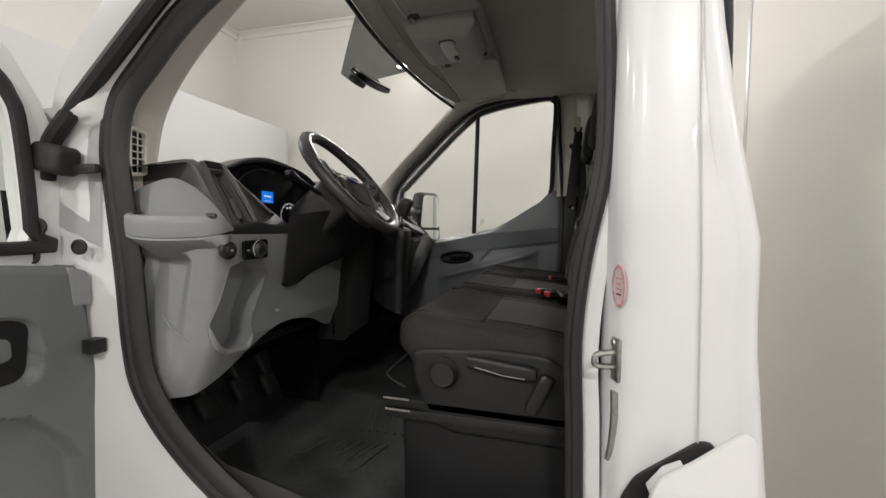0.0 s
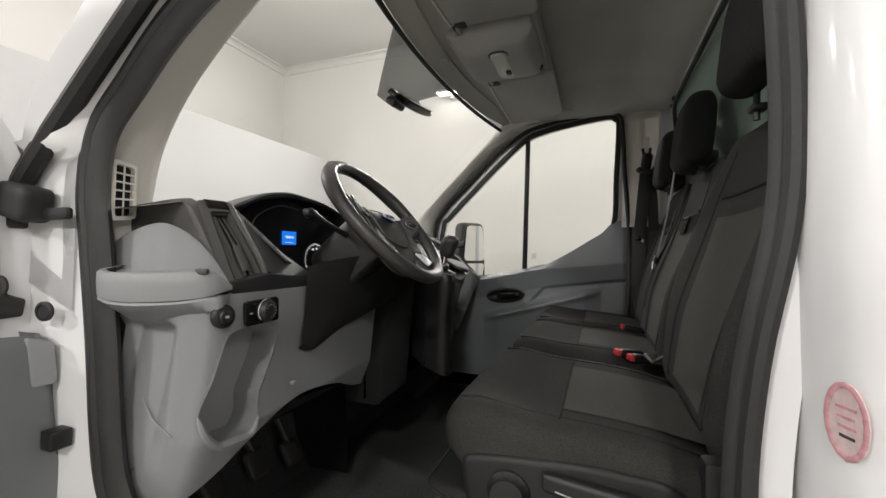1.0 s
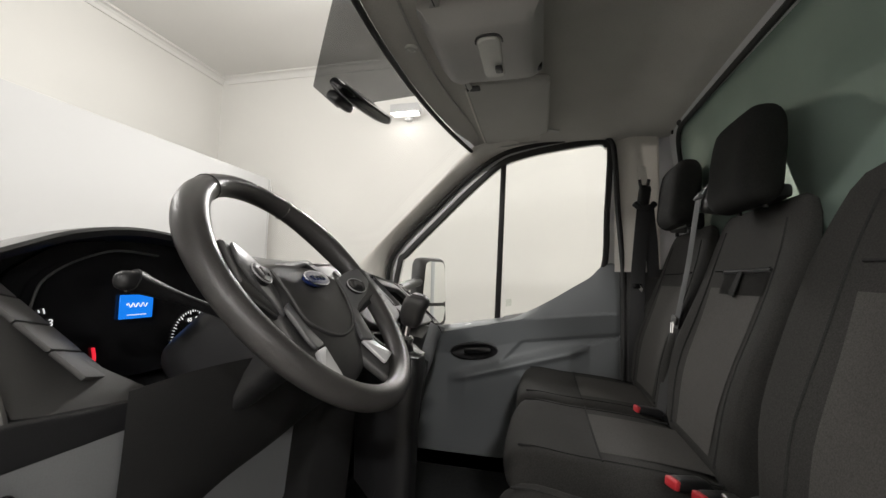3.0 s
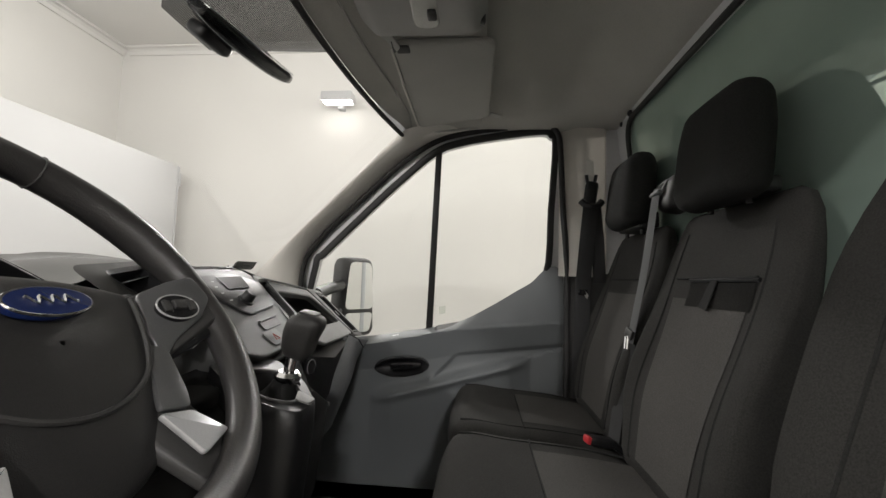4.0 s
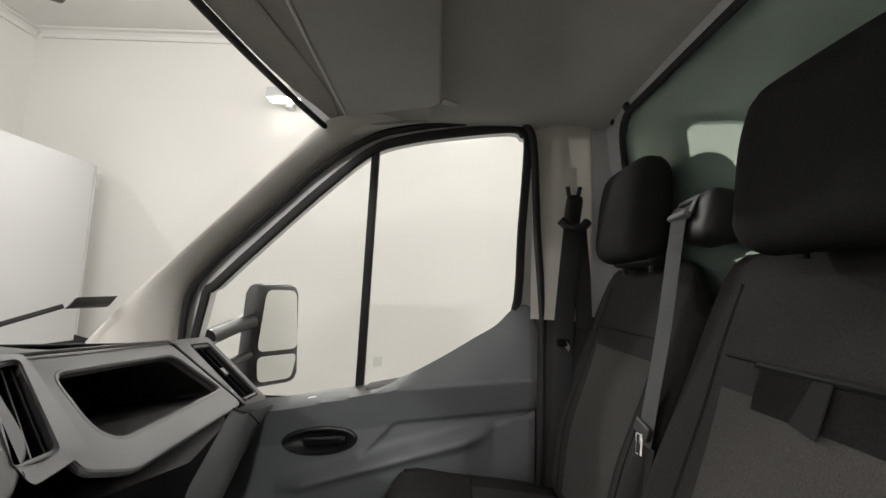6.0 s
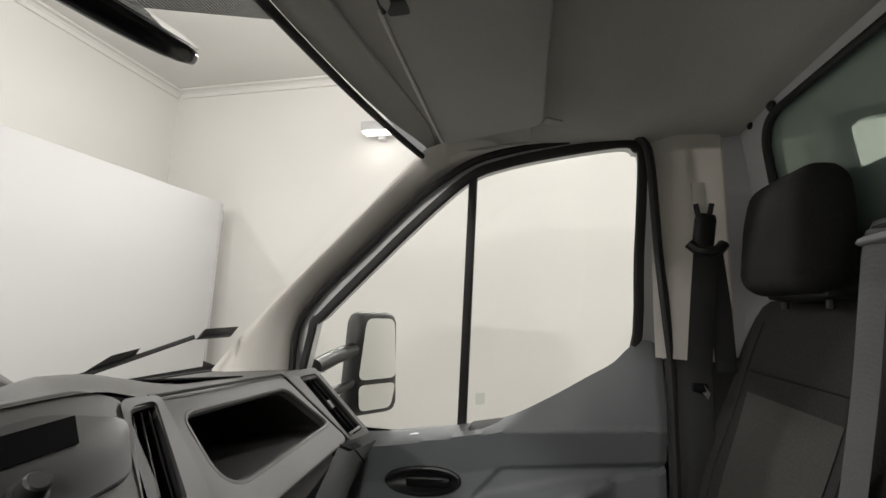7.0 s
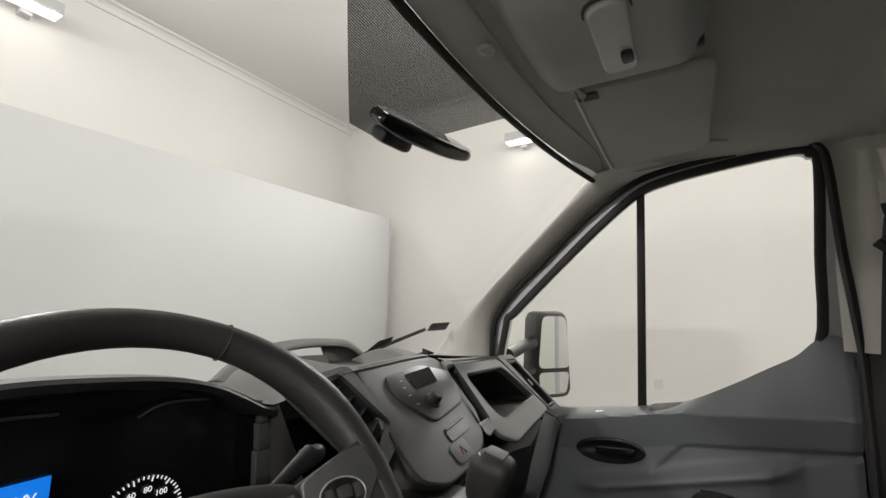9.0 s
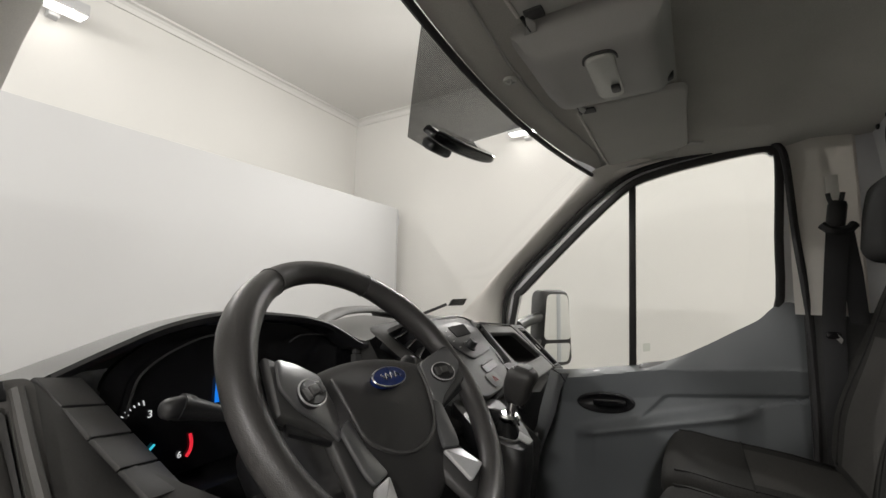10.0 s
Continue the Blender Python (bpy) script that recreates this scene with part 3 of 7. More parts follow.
part("shell", pillow(0.137, 0.031, 0.017, 0.0155, 10, mirror_bend, mm), GLOSSBLACK, mirror)
part("glass", turned(pillow(0.130, 0.026, 0.003, 0.0029, 4, lambda p: Vector((p.x, p.y * (1 - 0.35 * abs(p.x / 0.130) ** 3), p.z)), Matrix.Translation((0, 0, 0.0155))), mm), MIRROR, mirror, "silvered mirror glass")
part("foot", pillow(0.040, 0.022, 0.014, 0.012, 5, None, facing((-0.802, -0.080, 1.988), (-0.55, 0.04, -0.84), (-0.84, 0, 0.55))), BLACK, mirror)


# ---- overhead ----
def sun_visor(s):
    v = thing("sun_visor", (-0.42, 0.46 * s, 2.15), "grey vinyl sun visor folded up against the shelf", "sun visor", "sun visors")
    out = rounded([(-0.545, 0.205 * s, 2.138), (-0.548, 0.715 * s, 2.124), (-0.295, 0.655 * s, 2.138), (-0.290, 0.205 * s, 2.140)], 0.03)
    part("pad", prism(out, (0, 0, 0.018), 0.006, 3), VISORGREY, v)
    part("piping", tube([(-0.546, 0.225 * s, 2.1375), (-0.549, 0.45 * s, 2.131), (-0.549, 0.695 * s, 2.1245)], 0.0036, 6), TRIM, v, "pale visor piping")
    part("rod", tube([(-0.538, 0.18 * s, 2.136), (-0.538, 0.225 * s, 2.134)], 0.004, 8), BLACK, v)
    part("hinge_recess", pillow(0.017, 0.015, 0.004, 0.0035, 4, None, Matrix.Translation((-0.517, 0.222 * s, 2.1375))), CHARCOAL, v)
    part("pivot", prism(rounded([(-0.560, 0.160 * s, 2.134), (-0.548, 0.182 * s, 2.132), (-0.532, 0.224 * s, 2.131), (-0.520, 0.205 * s, 2.131), (-0.532, 0.160 * s, 2.134)], 0.006), (0, 0, 0.008), 0.002, 2), CONSOLE, v)
    part("end_clip", prism([(-0.30, 0.655 * s, 2.142), (-0.255, 0.685 * s, 2.146), (-0.250, 0.665 * s, 2.148), (-0.29, 0.63 * s, 2.144)], (0, 0, 0.006), 0.002, 1), CONSOLE, v)
    return v


sun_visor(1), sun_visor(-1)

pod = thing("overhead_console", (-0.45, -0.02, 2.15), "grey plastic overhead console with a reading lamp", "overhead console")


def pod_bend(p):
    taper = 1 - 0.20 * max(0.0, -p.z) / 0.04
    return Vector((p.x * taper + 0.008 * (p.z < 0), p.y * taper, p.z - 0.010 * (1 - (p.y / 0.16) ** 2) * (p.z < 0)))


part("housing", pillow(0.135, 0.155, 0.045, 0.02, 10, pod_bend, Matrix.Translation((-0.452, -0.022, 2.135))), CONSOLE, pod)
lens = part("lamp_lens", prism(rounded([(-0.456, -0.125, 2.078), (-0.458, 0.052, 2.078), (-0.406, 0.052, 2.078), (-0.404, -0.125, 2.078)], 0.024, 6), (0, 0, 0.012), 0.005, 3), LENSCAP, pod, "pale reading lamp lens")
part("lamp_rim", tube(rounded([(-0.460, -0.129, 2.0865), (-0.462, 0.056, 2.0865), (-0.402, 0.056, 2.0865), (-0.400, -0.129, 2.0865)], 0.026, 6), 0.003, 6, True), CHARCOAL, pod)
part("lamp_switch", pillow(0.009, 0.014, 0.005, 0.004, 3, None, Matrix.Translation((-0.418, 0.000, 2.074))), BLACK, lens)
part("microphone_slot", pillow(0.006, 0.012, 0.004, 0.003, 3, None, Matrix.Translation((-0.384, 0.060, 2.090))), BLACK, pod)
part("side_latch", pillow(0.02, 0.014, 0.014, 0.008, 4, None, Matrix.Translation((-0.335, 0.075, 2.118))), BLACK, pod)
for cx, cy in ((-0.634, -0.042),):
    clip = thing("trim_clip", (cx, cy, 2.13), "small pale plastic trim clip on the headliner", "clip")
    part("base", lathe([(0.0, 0.0), (0.015, 0.0), (0.017, 0.003), (0.017, 0.006)], (cx, cy, 2.124), (0, 0, 1), 20), LENSCAP, clip)
    for d in (0.6, 2.17):
        part("hook", tube([(cx - 0.011 * math.cos(d), cy - 0.011 * math.sin(d), 2.123), (cx, cy, 2.119), (cx + 0.011 * math.cos(d), cy + 0.011 * math.sin(d), 2.123)], 0.0028, 6), LENSCAP, clip)


# ---- passenger door (shut) ----
pdoor = thing("passenger_door", (-0.5, 0.9, 0.75), "shut passenger door with grey plastic trim and tall window", "door")
TOP_KEYS = [(-0.98, 1.335), (-0.76, 1.345), (-0.60, 1.372), (-0.51, 1.387), (-0.387, 1.418), (-0.28, 1.474), (-0.18, 1.537), (-0.12, 1.575), (-0.085, 1.612), (-0.06, 1.632), (-0.03, 1.636), (-0.004, 1.62)]
TOP = [tuple(p)[:2] for p in smooth_line([(x, z, 0) for x, z in TOP_KEYS], 6)]
CREASE = [(-0.98, 1.300), (-0.73, 1.325), (-0.39, 1.395), (-0.30, 1.403), (-0.052, 1.430), (0.0, 1.432)]


def door_y(x, z):
    """The trim's inner face (distance from the cab's middle)."""
    zt, zc = table(TOP, x)[0], table(CREASE, x)[0]
    if z >= zc:
        y = lerp(0.818, glass_y(zt) - 0.012, ((z - zc) / max(1e-6, zt - zc)) ** 1.3)
    else:
        y = 0.812 + 0.03 * min(1.0, (zc - z) / 0.10)
    arm = 1.135 + 0.285 * (x + 0.66)
    if -0.72 < x < -0.12:
        k = min(1.0, (x + 0.72) / 0.08) * min(1.0, (-0.12 - x) / 0.08)
        d = z - arm
        y -= 0.026 * k * math.exp(-(d / 0.020) ** 2) + 0.022 * k / (1 + math.exp(d / 0.006)) * math.exp(-((d + 0.02) / 0.12) ** 2)
    lim = lerp(-0.52, -0.40, min(1, max(0, (z - 1.17) / 0.13)))
    if z < 1.30 + 0.13 * (x + 0.40) and z > arm + 0.01 and x > lim:
        y += 0.012 * min(1, (x - lim) / 0.015) * min(1.0, max(0.0, (1.30 + 0.13 * (x + 0.40) - z) / 0.012))
    hx, hz = (x + 0.603) / 0.098, (z - 1.243) / 0.034
    if hx * hx + hz * hz < 1:
        y += 0.03 * (1 - (hx * hx + hz * hz) ** 2)
    if x > -0.02:
        y += 0.5 * (x + 0.02)
    return y


cols = np.linspace(-0.98, -0.002, 150)
rows = []
for t in np.linspace(0, 1, 140):
    row = []
    for x in cols:
        zt = table(TOP, x)[0]
        z = lerp(0.80, zt, t)
        row.append((x, door_y(x, z), z))
    rows.append(row)
rows.append([(x, glass_y(table(TOP, x)[0]) + 0.012, table(TOP, x)[0] - 0.012) for x in cols])
trim = part("trim_panel", sheet(rows), DOORGREY, pdoor, "grey moulded plastic door trim", 50)
WIN = [(-0.985, 1.36), (-0.955, 1.615), (-0.925, 1.655), (-0.78, 1.795), (-0.62, 1.944), (-0.49, 2.050), (-0.40, 2.084), (-0.27, 2.108), (-0.10, 2.128), (-0.065, 2.115), (-0.053, 2.085), (-0.062, 1.85), (-0.076, 1.60), (-0.18, 1.50), (-0.40, 1.39), (-0.51, 1.36), (-0.75, 1.33)]

WIN = [tuple(p)[:2] for p in smooth_line([(x, z, 0) for x, z in WIN], 4, True)]


def win_path(grow, dy=0.0):
    """The window's outline, grown outward by so much."""
    c, out = Vector((-0.45, 1.75)), []
    pts = [Vector(p) for p in WIN]
    for i, p in enumerate(pts):
        d = (pts[(i + 1) % len(pts)] - pts[i - 1]).normalized()
        nrm = Vector((-d.y, d.x))
        q = p + nrm * grow
        out.append((q.x, glass_y(q.y) + dy, q.y))
    return out


pane_bm = bmesh.new()
pane_bm.faces.new([pane_bm.verts.new(p) for p in win_path(0.012, 0.004)])
pn = part("pane", pane_bm, SIDEGLASS, pdoor)
pn.visible_shadow = False
wide, slim = win_path(0.011, -0.008), win_path(0.008, -0.008)


def seal_wide(t):
    """The seal is wide along the pillar and the roof, slim along the rest."""
    return min(1.0, max(0.0, (t - 0.03) / 0.06)) * min(1.0, max(0.0, (0.53 - t) / 0.06))


part("window_seal", tube([Vector(b).lerp(Vector(a), seal_wide(k / len(wide))) for k, (a, b) in enumerate(zip(wide, slim))], lambda t: 0.0125 + 0.002 * seal_wide(t), 8, True, flat=0.55, up=(0, 1, 0)), RUBBER, pdoor, "black rubber window seal")
fr_in, fr_out = win_path(0.006, 0.012), win_path(0.085, 0.02)
part("window_frame", ring_panel(fr_out, fr_in, (0, 0.03, 0), back=False), PAINT, pdoor, "white painted window frame")
part("divider_bar", prism([(-0.520, glass_y(1.37) - 0.012, 1.37), (-0.495, glass_y(1.37) - 0.012, 1.37), (-0.469, glass_y(2.07) - 0.012, 2.07), (-0.492, glass_y(2.07) - 0.012, 2.07)], (0, 0.016, 0), 0.003), RUBBER, pdoor, "black window divider bar")
part("outer_skin", sheet([[(x, 0.955, z) for x in np.linspace(-1.08, 0.02, 8)] for z in np.linspace(0.62, 1.33, 6)], 0.004), PAINT, pdoor)
hb = part("handle_bezel", tube([(-0.603 + 0.098 * math.cos(a), door_y(-0.603 + 0.102 * math.cos(a), 1.243 + 0.0355 * math.sin(a)) - 0.003, 1.243 + 0.034 * math.sin(a) + 0.008 * math.cos(a)) for a in np.linspace(0, 2 * math.pi, 41)[:-1]], 0.0065, 8, True), BLACK, pdoor, "black handle surround")
part("handle_cup", sheet([[(-0.603 + r * 0.098 * math.cos(a), 0.826 + 0.03 * (1 - r ** 3), 1.243 + r * 0.034 * math.sin(a) + 0.008 * r * math.cos(a)) for a in np.linspace(0, 2 * math.pi, 33)] for r in (0.05, 0.3, 0.55, 0.8, 1.0)]), BLACK, pdoor)
part("handle_lever", pillow(0.06, 0.010, 0.014, 0.009, 5, None, Matrix.Translation((-0.585, 0.828, 1.247)) @ pose(0, 0, 0, 0, -5, 0)), GLOSSBLACK, pdoor, "black pull lever")
sw = part("lock_switch_plate", prism(rounded([(-0.675, 0.838, 1.339), (-0.595, 0.838, 1.355), (-0.598, 0.862, 1.359), (-0.672, 0.862, 1.343)], 0.008), (0, 0, 0.004), 0.001, 1), BLACK, pdoor, "small switch plate")
part("lock_switch", pillow(0.014, 0.007, 0.004, 0.003, 3, None, Matrix.Translation((-0.632, 0.849, 1.3545)) @ pose(0, 0, 0, 0, -11, 0)), SATIN, sw)
part("ledge_pocket", prism(rounded([(-0.485, 0.828, 1.378), (-0.385, 0.828, 1.398), (-0.385, 0.862, 1.414), (-0.48, 0.864, 1.394)], 0.012), (0, 0.004, 0.004), 0.001, 1), CHARCOAL, pdoor, "dark pocket in the door ledge")
etch = part("etched_mark", prism([(-0.470, glass_y(1.46) - 0.001, 1.44), (-0.445, glass_y(1.46) - 0.001, 1.445), (-0.445, glass_y(1.48) - 0.001, 1.475), (-0.470, glass_y(1.48) - 0.001, 1.47)], (0, 0.0006, 0)), clear_glass("etched_glass", (0.92, 0.94, 0.92), 0.01), pdoor)
etch.visible_shadow = False

# wing mirror outside the passenger window
wing = thing("wing_mirror", (-0.95, 1.2, 1.35), "black two-pane wing mirror on a stubby arm", "wing mirror")
wm = facing((-0.930, 1.275, 1.478), (0.80, -0.60, 0.0))
part("housing", pillow(0.108, 0.195, 0.05, 0.042, 9, lambda p: Vector((p.x * (1.0 - 0.10 * (p.y / 0.2)), p.y, p.z - 0.02)), wm), CHARCOAL, wing)
part("main_glass", turned(prism(rounded([(-0.080, -0.058, 0), (0.090, -0.058, 0), (0.070, 0.172, 0), (-0.058, 0.172, 0)], 0.03), (0, 0, 0.003)), wm @ Matrix.Translation((0, 0, 0.0312))), MIRROR, wing, "large mirror glass")
part("wide_glass", turned(prism(rounded([(-0.07, -0.170, 0), (0.070, -0.170, 0), (0.088, -0.076, 0), (-0.078, -0.076, 0)], 0.025), (0, 0, 0.003)), wm @ Matrix.Translation((0, 0, 0.0312))), MIRROR, wing, "small wide-angle mirror glass")
part("arm", tube([(-0.99, 0.93, 1.50), (-0.985, 1.06, 1.52), (-0.97, 1.17, 1.535)], 0.026, 10), BLACK, wing)
part("lower_arm", tube([(-0.99, 0.93, 1.40), (-0.985, 1.06, 1.40), (-0.97, 1.17, 1.415)], 0.016, 10), BLACK, wing)

# passenger body seal, middle pillar and rear corner
SEALP = [(-1.02, 0.86, 1.35), (-1.02, 0.855, 1.60), (-0.95, 0.845, 1.72), (-0.80, 0.832, 1.862), (-0.64, 0.812, 2.008), (-0.50, 0.796, 2.098), (-0.38, 0.790, 2.132), (-0.22, 0.785, 2.152), (-0.09, 0.782, 2.160), (-0.045, 0.780, 2.135), (-0.030, 0.778, 2.07), (-0.018, 0.785, 1.85), (-0.002, 0.79, 1.655), (0.006, 0.80, 1.45), (0.004, 0.80, 1.23), (-0.01, 0.81, 0.95), (-0.03, 0.82, 0.78)]
setting("door_seal_passenger", tube(smooth_line(SEALP, 5), 0.0105, 8), RUBBER, "black rubber door seal", "seal")
setting("pillar_middle_trim", sheet([[(-0.03, 0.80, z), (0.0, 0.785, z), (0.03, 0.768, z), (0.09, 0.764, z), (0.125, 0.768, z), (0.135, 0.782, z)] for z in np.linspace(1.60, 2.19, 10)], 0.004), TRIM, "beige plastic middle pillar trim", "trim")
setting("pillar_lower_trim", sheet([[(-0.01, 0.80, z), (0.02, 0.79, z), (0.06, 0.772, z), (0.13, 0.768, z), (0.18, 0.775, z), (0.226, 0.79, z)] for z in np.linspace(0.72, 1.612, 8)], 0.004), CHARCOAL, "dark grey lower pillar trim", "trim")
setting("wall_cab_corner", sheet([[(0.13, 0.785, z), (0.16, 0.775, z), (0.20, 0.768, z), (0.228, 0.76, z)] for z in np.linspace(1.55, 2.20, 8)], 0.004), PAINT, "white painted metal rear corner of the cab", "wall")
setting("body_side_passenger", sheet([[(x, 0.96, z) for x in (0.0, 0.12, 0.25)] for z in (0.55, 1.2, 1.6, 2.2)], 0.01), PAINT, "white painted body side", "body")

pbelt = thing("door_side_seat_belt", (0.07, 0.75, 1.5), "black seat belt hanging from the middle pillar", "seat belt")
part("guide_slot", box(0.055, 0.085, 0.7625, 0.768, 1.87, 2.02, 0.002), TRIM, pbelt)
part("anchor", pillow(0.022, 0.014, 0.045, 0.012, 5, None, Matrix.Translation((0.072, 0.750, 1.895)) @ pose(0, 0, 0, 0, 8, 0)), BLACK, pbelt, "black plastic belt anchor")
for q in (-1, 1):
    part("anchor_horn", tube([(0.072 + 0.006 * q, 0.748, 1.915), (0.072 + 0.014 * q, 0.746, 1.945), (0.072 + 0.017 * q, 0.744, 1.962)], 0.006, 8), BLACK, pbelt)
part("loop", tube([(0.036, 0.742, 1.868), (0.050, 0.736, 1.852), (0.072, 0.733, 1.846), (0.095, 0.736, 1.852), (0.108, 0.742, 1.866)], 0.0125, 8), BLACK, pbelt)
part("webbing", tube([(0.070, 0.738, 1.86), (0.060, 0.742, 1.75), (0.048, 0.748, 1.60), (0.04, 0.755, 1.30), (0.04, 0.765, 0.95)], 0.026, 8, flat=0.07, up=(0, 1, 0)), DARKWEB, pbelt)
part("rear_webbing", tube([(0.085, 0.746, 1.85), (0.098, 0.752, 1.72), (0.105, 0.758, 1.58)], 0.022, 8, flat=0.07, up=(0, 1, 0)), DARKWEB, pbelt)
part("stop_button", pillow(0.016, 0.006, 0.010, 0.004, 3, None, Matrix.Translation((0.043, 0.742, 1.545))), GLOSSBLACK, pbelt)
part("tongue_plate", prism([(0.050, 0.736, 1.552), (0.062, 0.736, 1.535), (0.058, 0.738, 1.522), (0.046, 0.738, 1.538)], (0, 0.003, 0)), STEEL, pbelt)

# ---- driver's door opening ----
SEALD = [(-0.745, 0.905, 1.855), (-0.865, 0.912, 1.742), (-0.925, 0.918, 1.667), (-0.943, 0.92, 1.57), (-0.934, 0.92, 1.49), (-0.910, 0.92, 1.316), (-0.893, 0.92, 1.15), (-0.868, 0.92, 1.062), (-0.79, 0.92, 0.965), (-0.66, 0.915, 0.86), (-0.48, 0.905, 0.765), (-0.20, 0.89, 0.735), (-0.04, 0.88, 0.755), (0.01, 0.872, 0.86), (0.012, 0.868, 1.05), (0.006, 0.865, 1.22), (0.018, 0.862, 1.36), (0.043, 0.86, 1.50), (0.048, 0.858, 1.62), (0.040, 0.855, 1.80), (0.028, 0.845, 2.0), (-0.01, 0.838, 2.10), (-0.10, 0.835, 2.135), (-0.35, 0.84, 2.10), (-0.55, 0.87, 2.005)]
seal_line = smooth_line([(x, -y, z) for x, y, z in SEALD], 5, True)


def seal_width(t):
    p = seal_line[min(len(seal_line) - 1, round(t * (len(seal_line) - 1)))]
    k = min(1.0, max(0.0, (-0.1 - p.x) / 0.45))
    return lerp(0.019, 0.036, k)


setting("door_seal_driver", tube(seal_line, seal_width, 10, True, flat=0.5, up=(0, 1, 0)), RUBBER, "thick black rubber door seal", "seal")
setting("door_seal_lip", tube([p + Vector((0, -0.012, 0)) for p in seal_line], 0.010, 8, True), RUBBER, "black rubber lip of the door seal", "seal")


def body_ring():
    """White painted metal round the driver's door opening."""
    rows, m = [[], [], [], [], []], len(seal_line)
    c = Vector((-0.45, -0.9, 1.45))
    for i in range(m):
        p = seal_line[i]
        d = (seal_line[(i + 1) % m] - seal_line[i - 1]).normalized()
        o = Vector((d.z, 0, -d.x)).normalized()
        if o.dot(p - c) < 0:
            o = -o
        w = 0.30 if p.z < 1.62 and p.x < -0.3 else (0.10 if p.x < -0.3 else 0.035)
        for k, (f, y) in enumerate(((-0.02, 0.004), (0.12, -0.003), (0.25, -0.014), (0.45, -0.020), (1.0, -0.024)) if w > 0.2 else (((-0.02, 0.004), (0.12, -0.006), (0.25, -0.03), (0.45, -0.045), (1.0, -0.055)) if p.x < -0.3 else ((-0.02, 0.004), (0.12, -0.003), (0.25, -0.008), (0.45, -0.012), (1.0, -0.016)))):
            q = p + o * (w * f)
            rows[k].append((q.x, q.y + y, q.z))
    for r in rows:
        r.append(r[0])
    return sheet(rows, 0.0)


side = setting("body_side_driver", body_ring(), PAINT, "white painted body round the open driver's door", "body", 60)
PRO = [(0.046, 0.866), (0.052, 0.885), (0.057, 0.905), (0.064, 0.925), (0.076, 0.940), (0.10, 0.948), (0.145, 0.952), (0.196, 0.952), (0.212, 0.944), (0.222, 0.948), (0.236, 0.955), (0.246, 0.95), (0.25, 0.92)]
bp = []
for z in np.linspace(0.60, 2.25, 34):
    lean = 0.10 * max(0.0, z - 1.35) ** 1.3
    sh = table(((0.6, 0.0), (1.05, 0.008), (1.27, -0.012), (1.40, -0.012), (1.56, -0.04), (1.72, -0.060), (2.25, -0.085)), z)[0]
    bp.append([(x + (sh * min(1, (k - 5) / 3) if k > 5  else 0.0), -(y - lean), z) for k, (x, y) in enumerate(PRO)])
bpil = setting("pillar_middle_driver", sheet(bp, 0.0), PAINT, "white painted middle pillar with striker", "pillar", 60)
setting("pillar_middle_inner", sheet([[(0.03, -0.855, z), (0.06, -0.83, z), (0.14, -0.80, z), (0.208, -0.79, z)] for z in np.linspace(0.72, 2.15, 10)], 0.004), CHARCOAL, "dark inner trim of the middle pillar", "trim")
part("body_seam", tube([(0.158 + 0.02 * max(0, 1.6 - z), -(0.955 - 0.10 * max(0.0, z - 1.35) ** 1.3), z) for z in np.linspace(1.02, 1.95, 14)], 0.0012, 6), LAMPBODY, bpil)
st = part("striker_plate", pillow(0.013, 0.004, 0.034, 0.004, 5, None, Matrix.Translation((0.0625, -0.920, 1.214)) @ pose(0, 0, 0, 0, 0, -72)), STEEL, bpil, "steel striker plate")
part("striker_loop", tube(rounded([(0.064, -0.920, 1.226), (0.030, -0.930, 1.222), (0.030, -0.930, 1.204), (0.064, -0.920, 1.202)], 0.008), 0.0048, 8, True), STEEL, st, "steel striker loop")
part("striker_screw", lathe([(0.006, 0), (0.006, 0.003), (0.003, 0.004)], (0.0585, -0.922, 1.240), (-0.95, -0.31, 0), 8), STEEL, st)
part("jamb_slot", tube(smooth_line([(0.064, -0.920, 1.165), (0.064, -0.922, 1.12), (0.061, -0.916, 1.075), (0.057, -0.905, 1.050)], 5), lambda t: 0.0085 - 0.003 * t, 8), STEEL, bpil, "worn steel jamb strip")
stk = thing("jamb_sticker", (0.064, -0.935, 1.33), "faded round red and white sticker on the pillar", "sticker")
sm = facing((0.0632, -0.9245, 1.328), (-0.95, -0.31, -0.02))
part("paper", turned(prism([(0.0205 * math.cos(a), 0.033 * math.sin(a), 0) for a in np.linspace(0, 2 * math.pi, 17)[:-1]], (0, 0, 0.0012)), sm), PALE, stk)
part("border", tube([sm @ Vector((0.0185 * math.cos(a), 0.0305 * math.sin(a), 0.0016)) for a in np.linspace(0, 2 * math.pi, 17)[:-1]], 0.0026, 6, True, flat=0.35, up=(1, 0.33, 0)), PINK, stk)
for k in range(4):
    part("print_bar", turned(box(-0.009 + 0.001 * k, 0.010 - 0.002 * (k % 2), 0.010 - 0.008 * k, 0.0125 - 0.008 * k, 0.0012, 0.0018), sm), PINK if k != 3 else CHARCOAL, stk)

